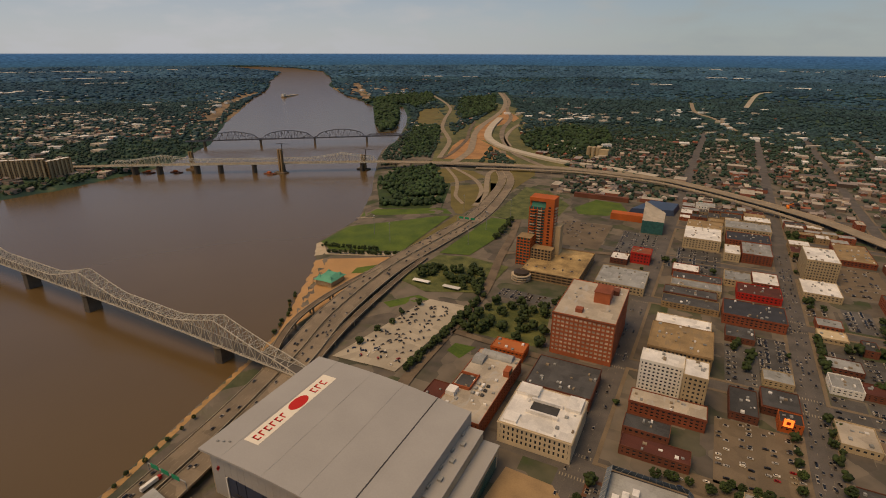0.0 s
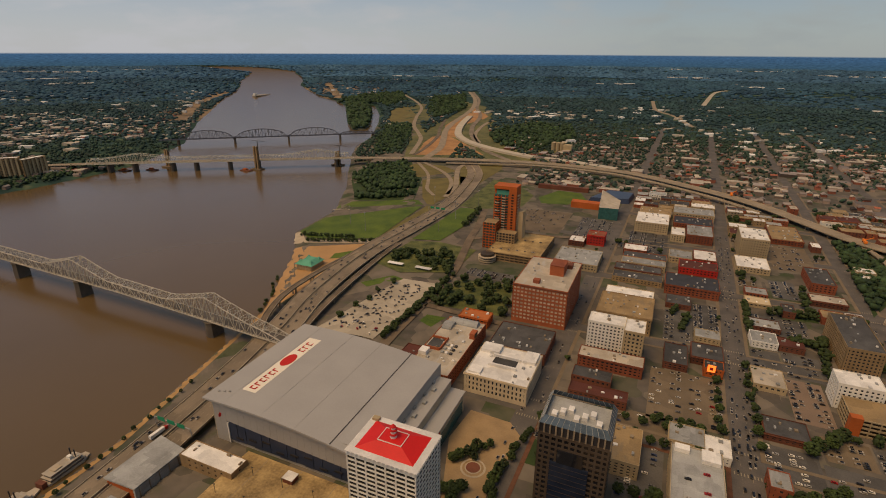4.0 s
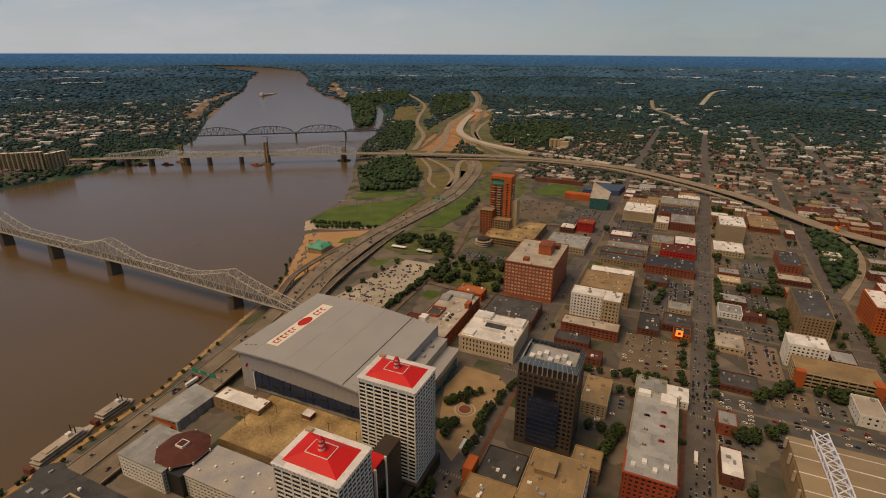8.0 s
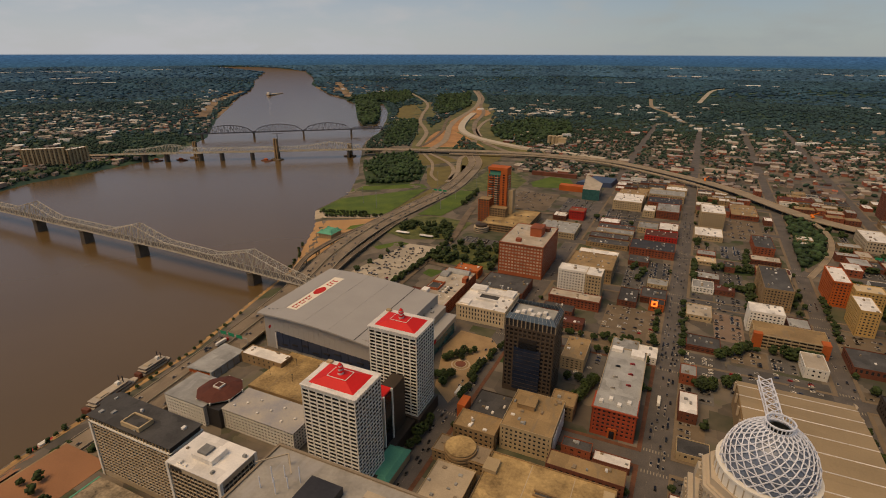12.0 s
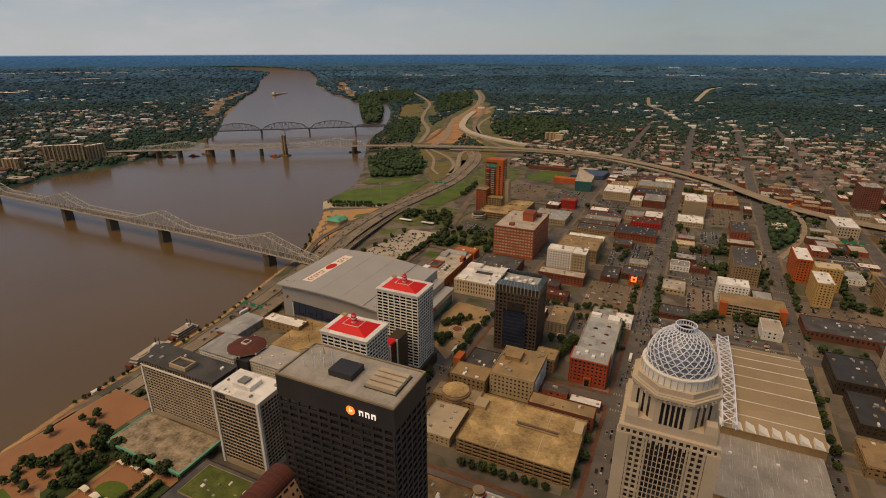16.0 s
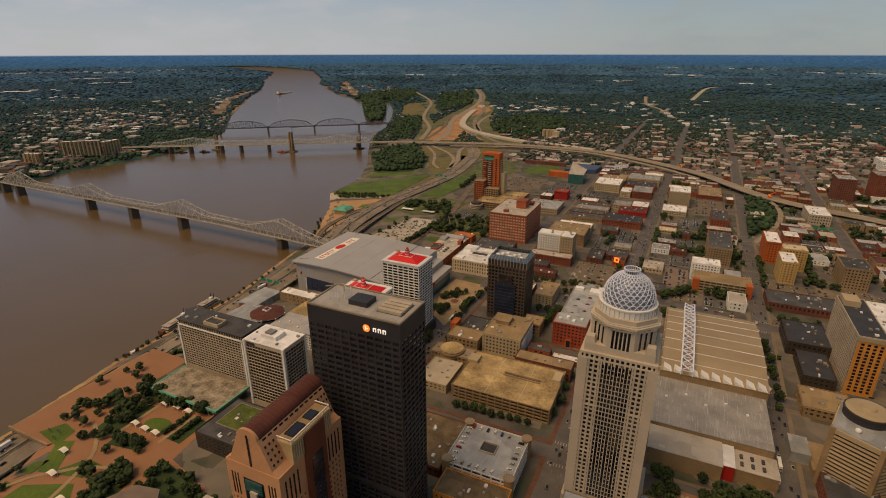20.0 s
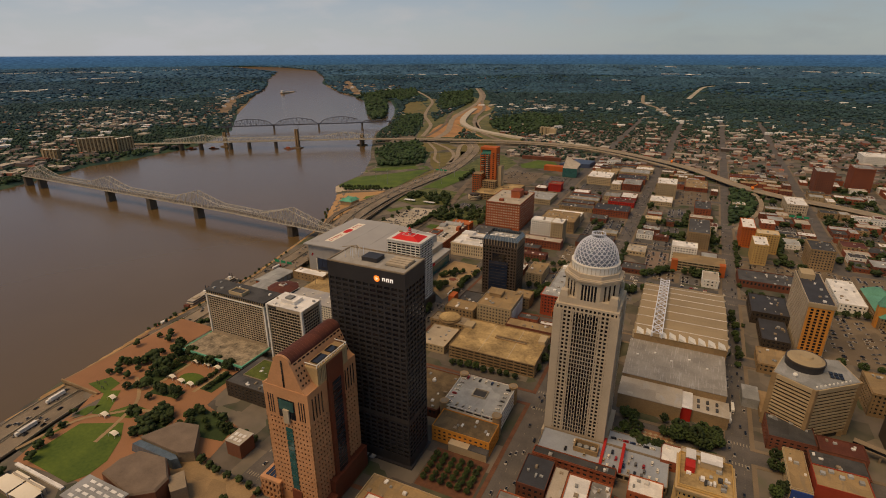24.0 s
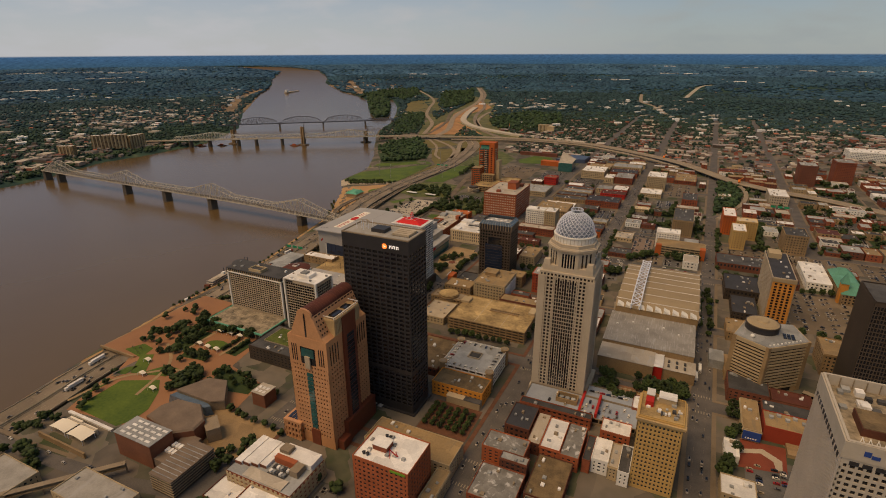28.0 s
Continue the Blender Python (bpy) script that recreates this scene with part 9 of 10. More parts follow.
row(300, 412, 420, 418, 12, 0.9, 3)
row(310, 290, 420, 295, 7, 1.0, 3)
row(290, 560, 330, 556, 5, 1.0, 3)
grove([(366, 560), (420, 566), (420, 620), (370, 615)], 10, 1.0)
grove([(-206, -8), (-150, -20), (-145, -40), (-190, -50)], 12, 0.75)
grove([(-300, 46), (-240, 50), (-215, 38), (-290, 30)], 16, 1.15)
grove([(-288, 28), (-262, 30), (-262, -12), (-282, -30)], 12, 0.9)
grove([(-262, -2), (-226, -4), (-226, -16), (-260, -22)], 10, 0.9)
grove([(-330, 12), (-300, 20), (-305, -12), (-330, -8)], 7, 0.9)
grove([(-230, -30), (-205, -34), (-200, -62), (-225, -58)], 10, 1.0)
row(-290, -62, -262, -120, 5, 0.8)
row(-381, 70, -386, 130, 9, 0.5, 3)
row(-345, 64, -352, 96, 6, 0.9, 4)
row(-330, 96, -300, 112, 6, 0.9, 4)
row(-252, -42, -214, -58, 6, 0.8, 3)
row(-302, 22, -268, 8, 7, 1.15, 4)
row(-296, -146, -270, -144, 5, 0.8, 2)
row(-300, -150, -268, -130, 7, 0.8, 3)
row(-290, -176, -262, -172, 4, 0.7, 2)
row(-110, -108, -96, -80, 4, 0.9, 2)
row(-160, -60, -80, -66, 8, 0.7)
row(-105, -120, -90, -84, 4, 0.9)
row(-260, -160, -220, -180, 7, 1.1, 5)
row(-180, 640, -160, 700, 5, 0.9)
row(20, 640, 24, 655, 3, 0.9)
for y in range(240, 1000, 52):
    for x0, k in ((-97, 13), (68, 13), (218, 11)):
        if tree_rng.random() < 0.42:
            tree(x0 + 0.022 * y + tree_rng.choice((-k, k)), y + tree_rng.uniform(-14, 14), 0.65)
for x, y in ((-303, 31), (-300, 40), (-286, 43), (-271, 42), (-255, 46), (-236, 44), (-297, 0), (-302, 11), (-286, 5), (-267, -17), (-249, -26), (-317, -15), (-309, -12), (-295, -14), (-318, -6), (-322, 2), (-225, -51), (-222, -45), (-219, -63),
             (-190, -20), (-177, -19), (-165, -20), (-144, -28), (-134, -28), (-124, -28), (-340, 30), (-334, 52), (-326, 60), (-318, 50)):
    tree(x, y, 0.75, 0.2)
row(-214, 4, -214, 32, 9, 0.5, 0.6)
row(-226, 5, -226, 31, 8, 0.5, 0.6)
thicket("riverside_woods", "dense dark green park woods by the river", [(-725, 1110), (-749, 1225), (-668, 1290), (-612, 1210), (-650, 1120), (-668, 1060)], 9, 6.5, 60, material="park_leaves")
thicket("riverside_woods", "dense dark green park woods by the river", [(-655, 1050), (-640, 1105), (-600, 1190), (-555, 1130), (-520, 1050), (-575, 1020), (-600, 985)], 9, 6.5, 68, material="park_leaves")
thicket("riverside_woods", "dense dark green park woods by the river", [(-640, 985), (-600, 970), (-560, 1005), (-505, 1020), (-495, 985), (-560, 955), (-610, 950)], 9, 5.5, 69, material="park_leaves")
thicket("ramp_trees", "dense trees inside the curving ramp", [(240, 745), (250, 1010), (284, 990), (290, 880), (272, 800)], 7, 5.0, 61, material="park_leaves")
thicket("island_woods", "wooded river island", [(-1190, 1845), (-1172, 1890), (-1210, 1990), (-1395, 2315), (-1640, 2700), (-1740, 2880), (-1780, 2680), (-1660, 2520), (-1345, 2050)], 14, 11, 62, material="park_leaves")
thicket("orchard_woods", "dark trees in rows beside the river drive", [(-1144, 2003), (-1018, 2010), (-900, 1780), (-760, 1440), (-830, 1400), (-990, 1690)], 15, 6.5, 63, material="park_leaves")
thicket("junction_woods", "dark woods beside the highway", [(-1440, 3150), (-1330, 3440), (-1180, 3040), (-1010, 2640), (-985, 2300), (-1000, 2200), (-1120, 2400)], 18, 9, 64, material="park_leaves")
thicket("junction_woods", "dark woods east of the junction", [(-600, 1780), (-625, 1956), (-551, 2223), (-379, 2162), (-320, 1901), (-390, 1610), (-500, 1660)], 16, 8, 66, material="park_leaves")
thicket("bank_woods", "dark woods behind the river island", [(-1928, 2780), (-1944, 3074), (-1825, 3450), (-1500, 2900), (-1480, 2640), (-1600, 2770)], 18, 10, 67, material="park_leaves")
thicket("bank_bushes", "bushes along the far bank", [(-1400, 1020), (-1385, 960), (-1375, 760), (-1390, 640), (-1310, 380), (-1345, 380), (-1425, 640), (-1420, 800), (-1430, 1000)], 11, 5, 65, material="park_leaves")

# ---- town blocks between the named buildings ----
fill_rng = random.Random(21)
WALLS = ["brick", "dark_brick", "dark_brick", "brick", "cream", "tan_concrete", "white_paint", "brick", "concrete"]
ROOFS = ["grey_roof", "grey_roof", "white_roof", "dark_roof", "dark_roof", "tan_roof", "white_roof_grey", "dark_roof", "white_roof", "maroon_roof"]
XS = [-97, 68, 218, 360, 500, 640]


def clash(x0, y0, x1, y1, gap=1.5):
    for a, b, c, d in BUILT:
        if x0 < c + gap and x1 > a - gap and y0 < d + gap and y1 > b - gap:
            return True
    mx, my, rad = (x0 + x1) / 2, (y0 + y1) / 2, max(x1 - x0, y1 - y0) / 2
    for line, half in ((INTER, 14), (EXIT_RAMP, 6)):
        for p, q in zip(line, line[1:]):
            ex, ey = q[0] - p[0], q[1] - p[1]
            t = min(1, max(0, ((mx - p[0]) * ex + (my - p[1]) * ey) / (ex * ex + ey * ey)))
            if math.hypot(mx - p[0] - t * ex, my - p[1] - t * ey) < half + rad:
                return True
    for a, b, c, d, _, _ in LOTS:
        if x0 < c and x1 > a and y0 < d and y1 > b:
            return True
    return False


OUTER = {}


def stuff_block(x0, y0, x1, y1, h, wall, roof):
    """A low building of the outer blocks, gathered with its like by material."""
    w, d = x1 - x0, y1 - y0
    f = facade(w, d, 0, h, 2 if h > 7 else 1, max(2, round(w / 5)), max(2, round(d / 5)), 0.6, 0.55, 0.3, 0.6, 1.0)
    s = OUTER.setdefault(wall, Shape())
    k = len(s.v)
    s.v += [(x + x0, y + y0, z) for x, y, z in f.v]
    s.f += [tuple(i + k for i in q) for q in f.f]
    OUTER.setdefault("glass", Shape()).box(x0 + 0.28, y0 + 0.28, 0.2, x1 - 0.28, y1 - 0.28, h - 0.9)
    OUTER.setdefault(roof, Shape()).box(x0 + 0.3, y0 + 0.3, h - 0.2, x1 - 0.3, y1 - 0.3, h + 0.08)
    p = OUTER[wall]
    p.box(x0, y0, h, x1, y0 + 0.3, h + 0.7).box(x0, y1 - 0.3, h, x1, y1, h + 0.7).box(x0, y0 + 0.3, h, x0 + 0.3, y1 - 0.3, h + 0.7).box(x1 - 0.3, y0 + 0.3, h, x1, y1 - 0.3, h + 0.7)
    u = OUTER.setdefault("white_roof_grey", Shape())
    for _ in range(2):
        a, b = fill_rng.uniform(x0 + 2, x1 - 5), fill_rng.uniform(y0 + 2, y1 - 5)
        u.box(a, b, h, a + fill_rng.uniform(1.5, 3), b + fill_rng.uniform(1.5, 3), h + fill_rng.uniform(0.8, 1.8))


WORDS = {"brick": "red brick", "dark_brick": "dark brick", "cream": "cream-walled", "tan_concrete": "tan concrete", "white_paint": "white-painted", "concrete": "grey concrete"}
RWORDS = {"grey_roof": "grey roof", "white_roof": "white roof", "dark_roof": "black roof", "tan_roof": "tan roof", "white_roof_grey": "pale roof", "maroon_roof": "maroon roof"}
for ci in range(len(XS) - 1):
    for ri in range(len(CROSS) - 1):
        ya, yb = CROSS[ri] + 10, CROSS[ri + 1] - 10
        if yb < -60 or (ci > 1 and yb < 150) or ya > 1200:
            continue
        shift = 0.022 * ya
        xa, xb = XS[ci] + shift + 12.5, XS[ci + 1] + shift - 12.5
        y = ya
        while y < yb - 12:
            d = fill_rng.uniform(16, 34)
            if y + d > yb:
                d = yb - y
            x = xa
            while x < xb - 10:
                w = fill_rng.uniform(14, 36)
                if x + w > xb - 8:
                    w = xb - x
                x0, y0, x1, y1 = x + 0.8, y + 0.8, x + w - 0.8, y + d - 0.8
                x += w
                kind = fill_rng.random()
                pick = fill_rng.choice(WALLS), fill_rng.choice(ROOFS), fill_rng.uniform(5, 11)
                if clash(x0, y0, x1, y1):
                    continue
                if y0 > 960 and kind < 0.8 or kind < 0.55:
                    wall, roof, h = pick
                    if y0 > 600:
                        stuff_block(x0, y0, x1, y1, h, wall, roof)
                        continue
                    block("store_building", WORDS[wall] + " low building with a " + RWORDS[roof] + " on the street grid", "building", x0, y0, x1, y1, h, wall, roof, 2 if h > 7 else 1,
                          5.0, 0.6, 0.55, units=fill_rng.randint(1, 3), crown=1.0, base=0.6, depth=0.3)
                elif kind < 0.85:
                    patch("pavement_lot", [(x0, y0), (x1, y0), (x1, y1), (x0, y1)], "lot_asphalt" if kind < 0.72 else "tan_lot", "asphalt parking lot between buildings", 0.14, 60, 0.0)
                    park_cars(x0, y0, x1, y1, 0.45, 0.0, near=y0 < 500)
                    for _ in range(fill_rng.randint(1, 4)):
                        tree(x0 + fill_rng.random() * (x1 - x0), y1 - 2, 0.9)
                else:
                    patch("lawn_yard", [(x0, y0), (x1, y0), (x1, y1), (x0, y1)], "dark_grass", "grassy yard", 0.14, 60, 0.0)
                    for _ in range(3):
                        tree(fill_rng.uniform(x0 + 2, x1 - 2), fill_rng.uniform(y0 + 2, y1 - 2), 1.0)
            y += d

for key, s in OUTER.items():
    tagged(new("outer_buildings", s.mesh("outer_buildings", M[key])), RWORDS.get(key, WORDS.get(key, "dark glass")) + " pieces of the outer low buildings", "buildings", kind="stuff")

# sidewalks round each block, a kerb above the roadway
WALK = 3.4
for ci in range(len(XS) - 1):
    for ri in range(1, len(CROSS) - 1):
        ya, yb = CROSS[ri] + 7.6, CROSS[ri + 1] - 7.6
        ha, hb = (10.6 if XS[ci] in (-97, 68) else 8.6), (10.6 if XS[ci + 1] in (-97, 68) else 8.6)
        left = lambda y: XS[ci] + 0.022 * y + ha
        right = lambda y: XS[ci + 1] + 0.022 * y - hb
        s = Shape()
        s.prism([(left(ya), ya), (left(ya) + WALK, ya), (left(yb) + WALK, yb), (left(yb), yb)], -0.2, 0.22)
        s.prism([(right(ya) - WALK, ya), (right(ya), ya), (right(yb), yb), (right(yb) - WALK, yb)], -0.2, 0.22)
        for y0, y1 in ((ya, ya + WALK), (yb - WALK, yb)):
            s.prism([(left(y0) + WALK, y0), (right(y0) - WALK, y0), (right(y1) - WALK, y1), (left(y1) + WALK, y1)], -0.2, 0.22)
        brick = ci == 0 and CROSS[ri] < 300
        structure("pavement_block", s, M["grove_brick" if brick else "sidewalk"], "red brick sidewalk with a kerb" if brick else "pale concrete sidewalk with a kerb")

# ---- traffic ----
traffic(68, 120, 980, 190, 0)
traffic(-97, 130, 980, 60, 0)
traffic(218, -40, 700, 45, 0)
traffic(68, -110, 130, 26, 0)
traffic(218, -110, 300, 48, 0)
traffic(-97, -60, 300, 14, 0)
for k in range(34):
    yq = car_rng.uniform(415, 560)
    car(68 + 0.022 * yq + car_rng.choice((-7, -3.6, 3.6, 7)), yq, 0, 0.12)
for off in (-10.5, 10.5):
    line = [Vector(p) for p in smooth_line(offset_line(FREEWAY, off), 8)]
    for k in range(75):
        i = car_rng.randint(12, len(line) - 30)
        p, q = line[i], line[i + 1]
        t = car_rng.random()
        c = p.lerp(q, t)
        car(c.x + car_rng.choice((-5.2, -1.7, 1.8, 5.2)), c.y, math.degrees(math.atan2((q - p).y, (q - p).x)) - 90 + (180 if off > 0 else 0), c.z + 0.35 if off > 0 else c.z + 0.05)
r = thing("articulated_lorry", -352, 255, 0.2, "white articulated lorry on the freeway", "lorry")
box_part("trailer", r, "white_roof", (-1.3, -9, 1.1, 1.3, 4, 4))
box_part("cab", r, "red_metal", (-1.2, 4.4, 0.6, 1.2, 6.8, 3.2))
for k in range(4):
    box_part("axle", r, "rubber", (-1.3, -8 + k * 3.6, 0, 1.3, -7 + k * 3.6, 1))
for x, y in ((-331, -56), (-309, -92)):
    r = thing("box_lorry", x, y, -3.6, "long white box lorry on the freeway", "lorry", "white lorries")
    r.rotation_euler = (0, 0, radians(6))
    box_part("trailer", r, "white_roof", (-1.3, -7, 1.1, 1.3, 7, 4.1))
    box_part("cab", r, "white_paint", (-1.2, -10, 0.6, 1.2, -7.5, 3.4))
    for k in range(4):
        box_part("axle", r, "rubber", (-1.3, -9 + k * 4.6, 0, 1.3, -8 + k * 4.6, 1))
for x, y in ((215 + 4, 176), (212 + 4, 160), (72, 340), (-94, 280)):
    r = thing("city_bus", x, y, 0.1, "white city bus waiting in the street", "bus", "city buses")
    box_part("body", r, "white_paint", (-1.3, -6, 0.4, 1.3, 6, 3.1))
    box_part("windows", r, "dark_glass", (-1.34, -5.6, 1.5, 1.34, 5.6, 2.5))
    box_part("axle", r, "rubber", (-1.3, -4, 0, 1.3, -3, 0.9), (-1.3, 3, 0, 1.3, 4, 0.9))
# cars too far to pick out one by one
if STUFF_CARS:
    lower, upper = Shape(), Shape()
    for x, y, a, z in STUFF_CARS:
        ca, sa = math.cos(radians(a)), math.sin(radians(a))
        rot = lambda pts: [(x + px * ca - py * sa, y + px * sa + py * ca) for px, py in pts]
        lower.prism(rot([(-0.9, -2.2), (0.9, -2.2), (0.9, 2.2), (-0.9, 2.2)]), z + 0.2, z + 0.9, 0.96)
        upper.prism(rot([(-0.78, -1.6), (0.78, -1.6), (0.78, 0.9), (-0.78, 0.9)]), z + 0.9, z + 1.42, 0.8)
    M["far_cars"] = mat("far_cars", (0.22, 0.21, 0.2), rough=0.35, var=0.05, bump=0, island=1.0)
    tagged(new("distant_cars", lower.mesh("distant_cars", M["far_cars"])), "parked cars of many colours in distant lots", "cars", kind="stuff")
    tagged(new("distant_car_cabins", upper.mesh("distant_car_cabins", M["dark_glass"])), "dark cabins of distant parked cars", "cars", kind="stuff")
# street markings
s = Shape()
for xq in (-97, 68, 218):
    for y in range(-100, 900, 14):
        for o in (-3.6, 3.6):
            xx = xq + 0.022 * y + o
            s.box(xx - 0.06, y, 0.1, xx + 0.06, y + 4, 0.115)
for xq in (-97, 68, 218):
    for yq in CROSS[2:8]:
        for e in (-12, 12):
            for k in range(9):
                xx = xq + 0.022 * yq - 9 + k * 2.2
                s.box(xx, yq + e - 1.6, 0.12, xx + 0.7, yq + e + 1.6, 0.135)
structure("road_markings", s, M["line_paint"], "worn white lane lines and crosswalks")
s = Shape()
for off in (-10.5, 10.5):
    line = smooth_line(offset_line(FREEWAY, off, 0.06 if off < 0 else 0.36), 8)
    for p, q in zip(line, line[1:]):
        for o in (-7.6, -2.5, 2.5, 7.6):
            s.beam((p[0] + o, p[1], p[2]), (p[0] + (q[0] - p[0]) * (1 if abs(o) > 5 else 0.4) + o, p[1] + (q[1] - p[1]) * (1 if abs(o) > 5 else 0.4), p[2] + (q[2] - p[2]) * (1 if abs(o) > 5 else 0.4)), 0.22, 0.03)
structure("road_freeway_lines", s, M["line_paint"], "white freeway lane lines")

# ---- distance: suburbs and woods past the town ----
rng = np.random.default_rng(77)


def sector(n, d0, d1, a0, a1):
    """Points spread evenly over the ground between two distances and two bearings (degrees left of +y)."""
    d = np.sqrt(rng.uniform(d0 * d0, d1 * d1, n))
    a = np.radians(90 + rng.uniform(a0, a1, n))
    return EYE[0] + d * np.cos(a), EYE[1] + d * np.sin(a), d


def density(x, y, scale, shift=0.0):
    """Slow mottling from 0 to 1."""
    return 0.5 + 0.25 * (np.sin(x / scale + 1.3 + shift) * np.sin(y / scale * 1.1 + 0.4) + np.sin(x / scale * 0.43 - y / scale * 0.6 + shift * 2))


def keep_clear(x, y):
    """Off the river, the mapped town, the highways and the junction."""
    ok = shore(x, y) > 12
    town = (x > -330) & (x < 660) & (y < 1195)
    water_front = (x > -800) & (x <= -330) & (y < 1400)
    junction = np.zeros(x.shape, bool)
    for pts, half in ((INTER, 34), ([(-641, 1330), (-730, 1690), (-811, 1901), (-930, 2494), (-1020, 2760), (-1442, 3800)], 70), ([(-400, 1420), (-610, 1690), (-760, 2060), (-880, 2480)], 60),
                      ([(-711, 1409), (-801, 1658), (-987, 1977), (-1304, 2696), (-1744, 3339)], 30), ([(119, 3433), (205, 4419), (299, 4740)], 40), ([(60, 2400), (-111, 3056), (-160, 3600)], 26),
                      ([(-2000, 1720), (-2560, 2330), (-3050, 3050)], 26), ([(-2050, 3000), (-2900, 4100)], 34), ([(-1280, 2500), (-1080, 2120)], 90)):
        for p, q in zip(pts, pts[1:]):
            ex, ey = q[0] - p[0], q[1] - p[1]
            t = np.clip(((x - p[0]) * ex + (y - p[1]) * ey) / (ex * ex + ey * ey), 0, 1)
            junction |= np.hypot(x - p[0] - t * ex, y - p[1] - t * ey) < half
    for xs in LONG.values():
        junction |= (np.abs(x - xs - 0.022 * y) < 11) & (y < 2350)
    return ok & ~town & ~water_front & ~junction


def suburb(x, y):
    """How built-up: 1 in the near eastern streets, falling off outwards; patchy over the river."""
    east = np.clip(1.15 - np.maximum(0, y - 1500 - 0.25 * x) / 900, 0.05, 1) * (x > -480)
    west = np.clip(1.6 - np.hypot(x + 1950, y - 1150) / 900, 0.14, 1.3) * (x <= -480)
    return np.maximum(east, west)


# houses
x, y, d = sector(60000, 900, 6000, -22, 72)
m = keep_clear(x, y) & (rng.random(len(x)) < suburb(x, y) * np.clip(density(x, y, 170) * 1.6 - 0.25, 0, 1) * np.clip(1.2 - d / 3000, 0.10, 0.8))
x, y, d = x[m], y[m], d[m]
walls, roofs, pale, ruddy = Shape(), Shape(), Shape(), Shape()
for px, py, pd, g in zip(x, y, d, level(x, y)):
    big = rng.random() < (0.13 if pd < 2200 else 0.05)
    w, l, h = (rng.uniform(16, 34), rng.uniform(18, 46), rng.uniform(5, 10)) if big else (rng.uniform(7, 11), rng.uniform(9, 16), rng.uniform(4, 7))
    a = radians(-1.3) + (math.pi / 2 if rng.random() < 0.5 else 0)
    if px < -480:
        a += 0.45
    ca, sa = math.cos(a), math.sin(a)
    c = lambda u, v, z: afar(px + u * ca - v * sa, py + u * sa + v * ca, g + z)
    b = ruddy if rng.random() < (0.35 if px > -480 else 0.15) else walls
    k = len(b.v)
    b.v += [c(u, v, z) for z in (-1, h) for u, v in ((-w / 2, -l / 2), (w / 2, -l / 2), (w / 2, l / 2), (-w / 2, l / 2))]
    b.f += [(k, k + 1, k + 5, k + 4), (k + 1, k + 2, k + 6, k + 5), (k + 2, k + 3, k + 7, k + 6), (k + 3, k, k + 4, k + 7)]
    t = pale if rng.random() < (0.5 if big else 0.2 if pd < 2000 else 0.4) else ruddy if rng.random() < 0.08 else roofs
    k = len(t.v)
    if big:
        t.v += [c(u, v, h) for u, v in ((-w / 2, -l / 2), (w / 2, -l / 2), (w / 2, l / 2), (-w / 2, l / 2))]
        t.f.append((k, k + 1, k + 2, k + 3))
    else:
        e = 0.5
        t.v += [c(-w / 2 - e, -l / 2 - e, h), c(w / 2 + e, -l / 2 - e, h), c(w / 2 + e, l / 2 + e, h), c(-w / 2 - e, l / 2 + e, h), c(0, -l / 2 - e, h + w * 0.32), c(0, l / 2 + e, h + w * 0.32)]
        t.f += [(k, k + 4, k + 5, k + 3), (k + 1, k + 2, k + 5, k + 4), (k, k + 1, k + 4), (k + 2, k + 3, k + 5)]
tagged(new("distant_houses", walls.mesh("distant_houses", M["far_walls"])), "house and shed walls of the outer streets", "houses", kind="stuff")
tagged(new("distant_brick_houses", ruddy.mesh("distant_brick_houses", M["far_brick"])), "red brick houses of the outer streets", "houses", kind="stuff")
tagged(new("distant_roofs", roofs.mesh("distant_roofs", M["far_roofs"])), "grey and brown house roofs of the outer streets", "roofs", kind="stuff")
tagged(new("distant_pale_roofs", pale.mesh("distant_pale_roofs", M["white_roof_grey"])), "pale flat shed roofs of the outer streets", "roofs", kind="stuff")

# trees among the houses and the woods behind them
# leaf colours step bluer outwards, standing in for haze
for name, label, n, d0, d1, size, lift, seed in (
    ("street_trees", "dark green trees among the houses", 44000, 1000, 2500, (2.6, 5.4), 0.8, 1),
    ("outer_trees", "tree cover of the suburbs, haze in its blue-green colour", 36000, 2200, 4000, (4.5, 9.5), 0.5, 2),
    ("far_woods", "unbroken dark woods towards the horizon, blued for haze", 26000, 3700, 6800, (11.0, 22.0), 0.25, 3),
    ("horizon_woods", "woods at the horizon, coloured blue for haze", 24000, 6500, 11300, (20.0, 40.0), 0.2, 4),
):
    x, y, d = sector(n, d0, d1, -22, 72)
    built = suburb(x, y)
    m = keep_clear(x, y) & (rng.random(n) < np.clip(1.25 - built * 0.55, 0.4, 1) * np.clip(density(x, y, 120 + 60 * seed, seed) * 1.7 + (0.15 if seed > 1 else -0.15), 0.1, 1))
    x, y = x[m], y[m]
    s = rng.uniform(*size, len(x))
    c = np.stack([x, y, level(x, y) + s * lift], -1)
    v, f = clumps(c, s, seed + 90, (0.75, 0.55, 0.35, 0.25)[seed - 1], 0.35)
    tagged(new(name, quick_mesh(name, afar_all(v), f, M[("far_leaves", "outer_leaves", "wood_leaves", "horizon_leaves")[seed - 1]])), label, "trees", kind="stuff")

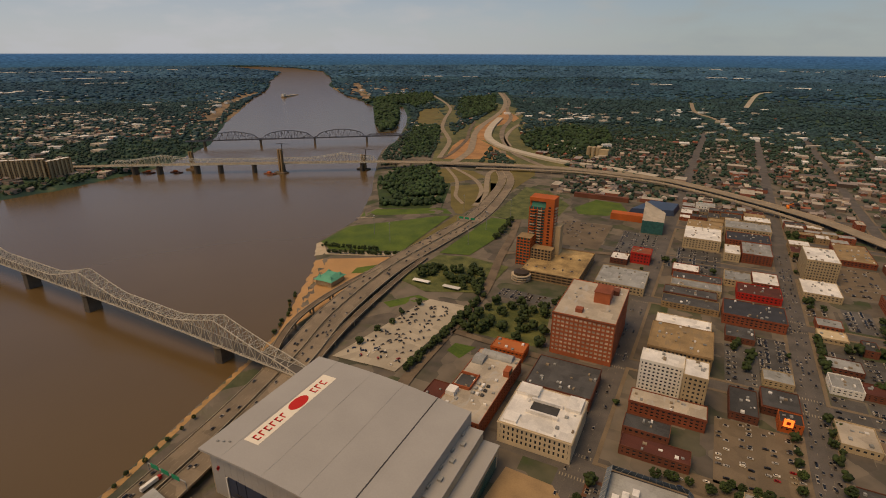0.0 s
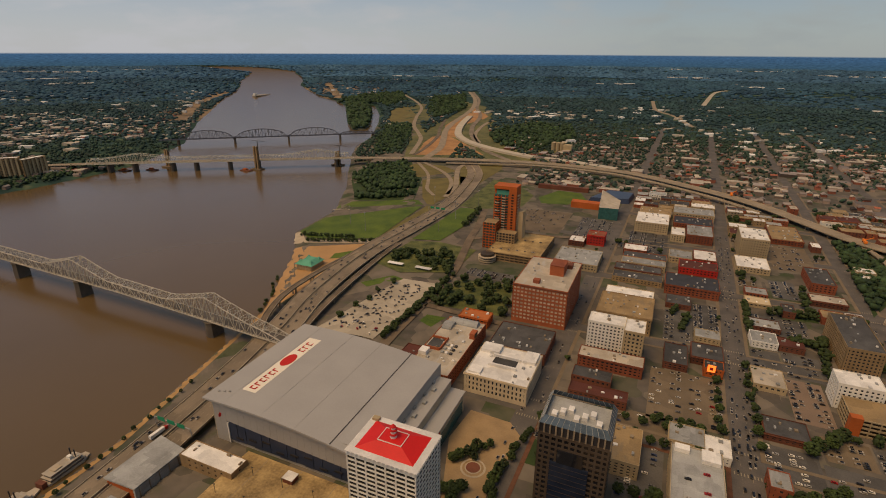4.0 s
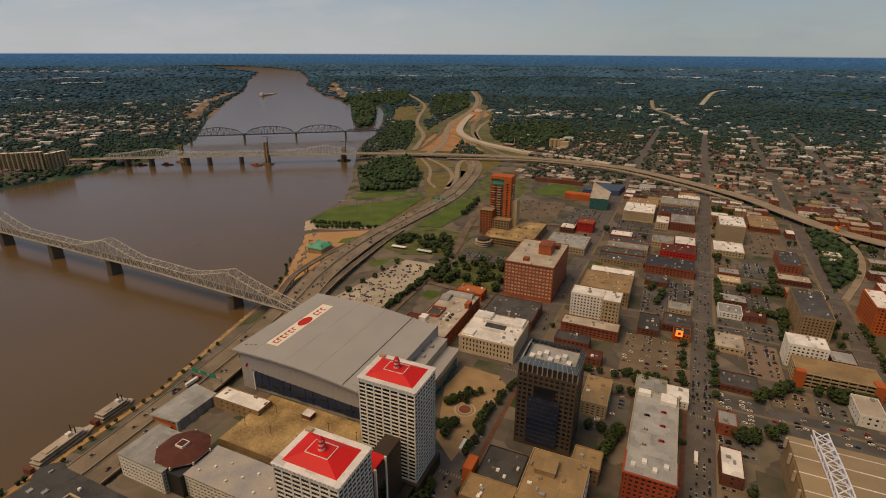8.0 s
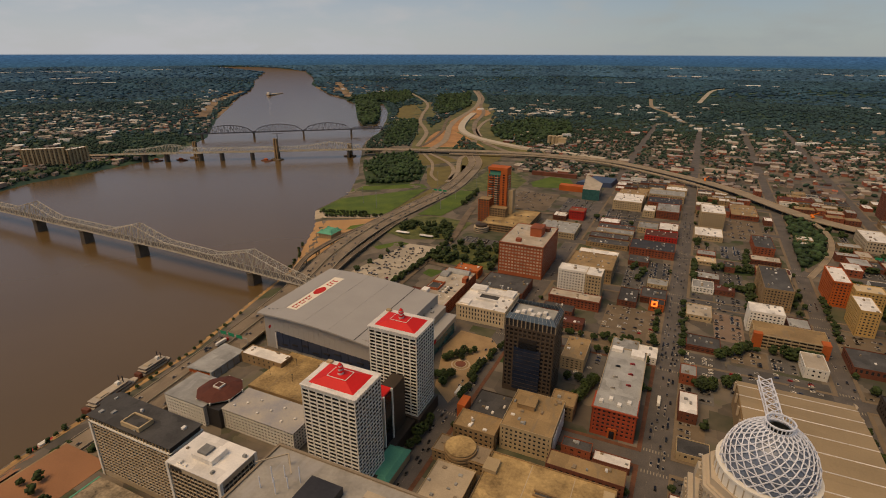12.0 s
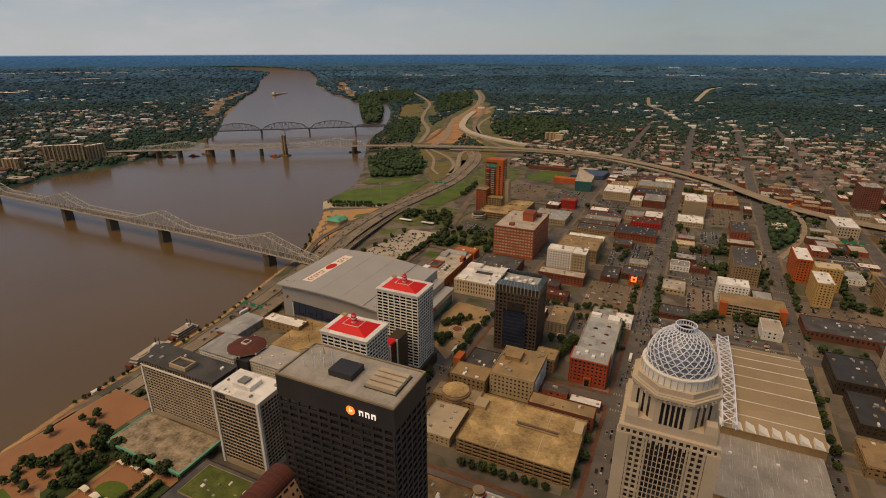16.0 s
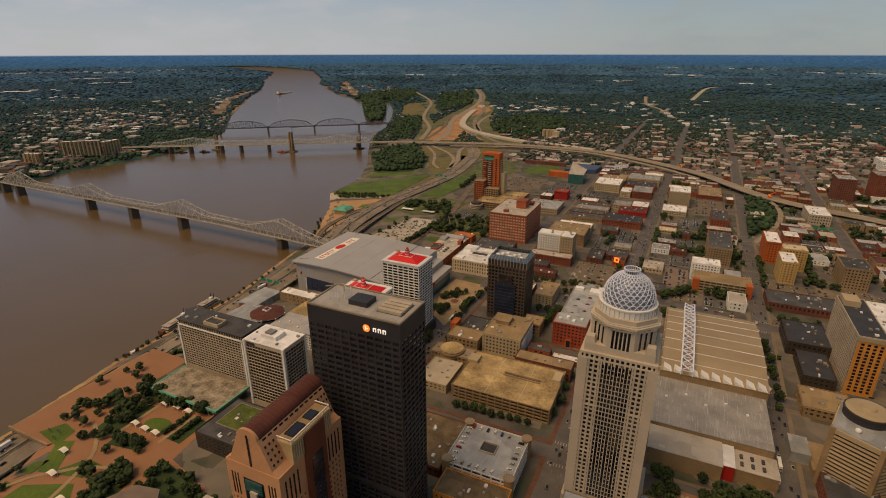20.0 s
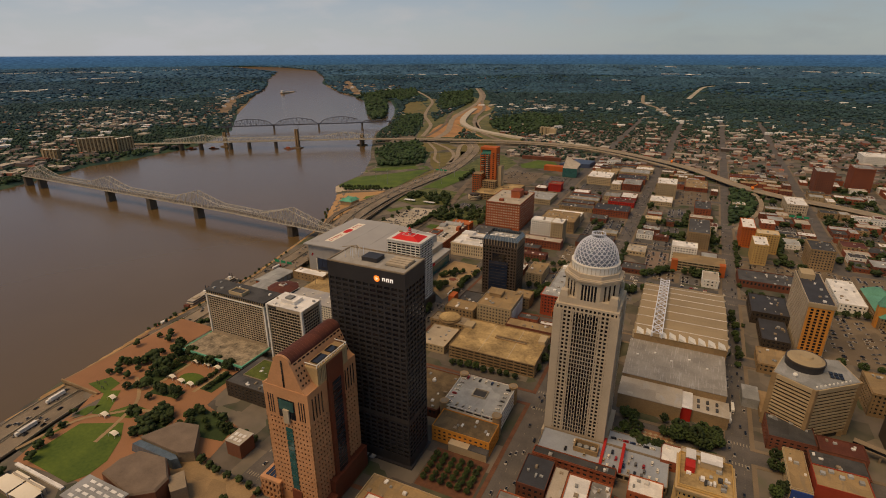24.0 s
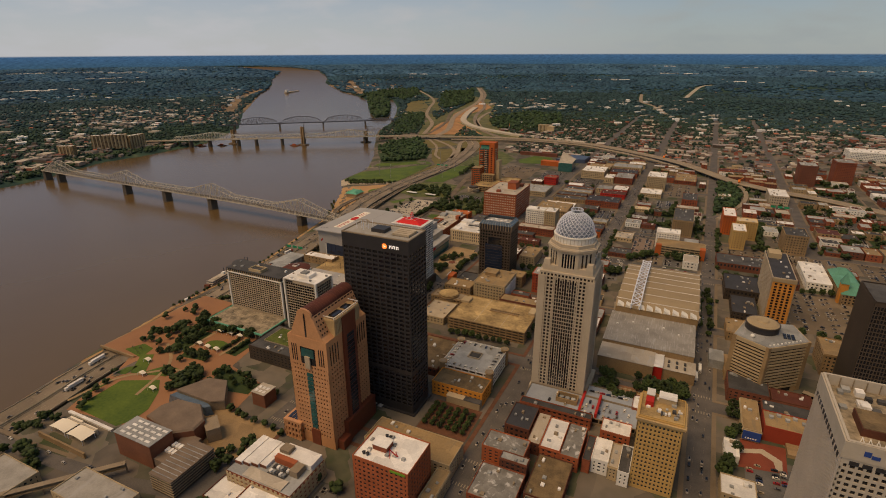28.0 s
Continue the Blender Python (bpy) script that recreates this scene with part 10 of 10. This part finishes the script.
t = np.array(TREE_STUFF)
per = 16
th, u = rng.random((len(t), per)) * 6.283, rng.random((len(t), per))
rad = (0.4 + 0.6 * rng.random((len(t), per))) * (0.4 + 0.6 * np.sin(np.pi * (0.12 + 0.8 * u))) * 2.9
c = np.stack([t[:, 0:1] + np.cos(th) * rad * t[:, 3:4], t[:, 1:2] + np.sin(th) * rad * t[:, 3:4], t[:, 2:3] + (2.0 + 4.2 * u) * t[:, 3:4]], -1).reshape(-1, 3)
v, f = clumps(c, np.repeat(t[:, 3], per) * rng.uniform(1.0, 1.9, len(c)), 140, 0.85, 0.35)
tagged(new("town_trees", quick_mesh("town_trees", v, f, M["leaves"])), "dark green street and yard trees farther off in the town", "trees", kind="stuff")

# industrial yards and bright sheds far off
far_rng = random.Random(5)
s, g2 = Shape(), Shape()
for cx, cy, n, spread in ((-2450, 2150, 30, 260), (-2950, 2900, 16, 200), (-2400, 3500, 22, 260), (-2050, 3250, 12, 160), (-560, 2480, 26, 170), (300, 1900, 16, 240), (-3650, 1870, 24, 230), (-1500, 2500, 6, 90),
                          (900, 3400, 8, 420), (-100, 3050, 16, 160), (-2480, 1380, 26, 200), (-1950, 810, 14, 130), (-1950, 1110, 22, 160), (250, 2350, 16, 220), (-420, 1720, 10, 60), (-180, 2600, 20, 190)):
    for _ in range(n):
        x, y = cx + far_rng.gauss(0, spread), cy + far_rng.gauss(0, spread * 0.6)
        if ground_at(x, y) < WATER + 8:
            continue
        w, l, h = far_rng.uniform(12, 44), far_rng.uniform(12, 30), far_rng.uniform(5, 10)
        a = far_rng.uniform(0, 1.5)
        turn = lambda u, v: (x + u * math.cos(a) - v * math.sin(a), y + u * math.sin(a) + v * math.cos(a))
        pts = [afar(*turn(p * w / 2, q * l / 2), z) for z in (-8, h) for p, q in ((-1, -1), (1, -1), (1, 1), (-1, 1))]
        t = far_rng.choice((s, g2))
        k = len(t.v)
        t.v += pts
        t.f += [(k + 4, k + 5, k + 6, k + 7), (k, k + 1, k + 5, k + 4), (k + 1, k + 2, k + 6, k + 5), (k + 3, k, k + 4, k + 7)]
# long pale works and rows of roofs near the horizon: middle, length across, how many
bright = Shape()
for cx, cy, across, n in ((-7750, 3960, 900, 16), (-7530, 4440, 500, 9), (-6990, 4580, 420, 14), (-7060, 5530, 420, 12), (-7130, 6300, 900, 16), (-6300, 2300, 500, 8), (-400, 9900, 700, 12), (950, 9600, 900, 12),
                          (1850, 8180, 800, 18), (-15, 6850, 420, 9), (-2950, 5600, 300, 6), (-2500, 5750, 160, 4), (-600, 5200, 300, 6), (600, 5200, 420, 7), (-4300, 2100, 420, 8), (-4700, 3000, 360, 6), (-5600, 3500, 500, 8)):
    side = Vector((-(cy - EYE[1]), cx - EYE[0])).normalized()
    for _ in range(n):
        o, dep = far_rng.uniform(-0.5, 0.5) * across, far_rng.uniform(-90, 90)
        x, y = cx + side.x * o + side.y * dep, cy + side.y * o - side.x * dep
        w, l, h = far_rng.uniform(30, 110), far_rng.uniform(30, 80), far_rng.uniform(8, 16)
        pts = [afar(x + side.x * p * w / 2 - side.y * q * l / 2, y + side.y * p * w / 2 + side.x * q * l / 2, z) for z in (-8, h) for p, q in ((-1, -1), (1, -1), (1, 1), (-1, 1))]
        k = len(bright.v)
        bright.v += pts
        bright.f += [(k + 4, k + 5, k + 6, k + 7), (k, k + 1, k + 5, k + 4), (k + 1, k + 2, k + 6, k + 5), (k + 3, k, k + 4, k + 7)]
tagged(new("distant_sheds", s.mesh("distant_sheds", M["white_roof"])), "pale industrial sheds in the distance", "sheds", kind="stuff")
tagged(new("distant_works", g2.mesh("distant_works", M["white_roof_grey"])), "grey works buildings in the distance", "sheds", kind="stuff")
tagged(new("horizon_sheds", bright.mesh("horizon_sheds", M["white_roof"])), "long white works roofs near the horizon", "sheds", kind="stuff")
for t in TREES + CARS:
    for o in (*t.children_recursive, t):
        bpy.data.objects.remove(o)
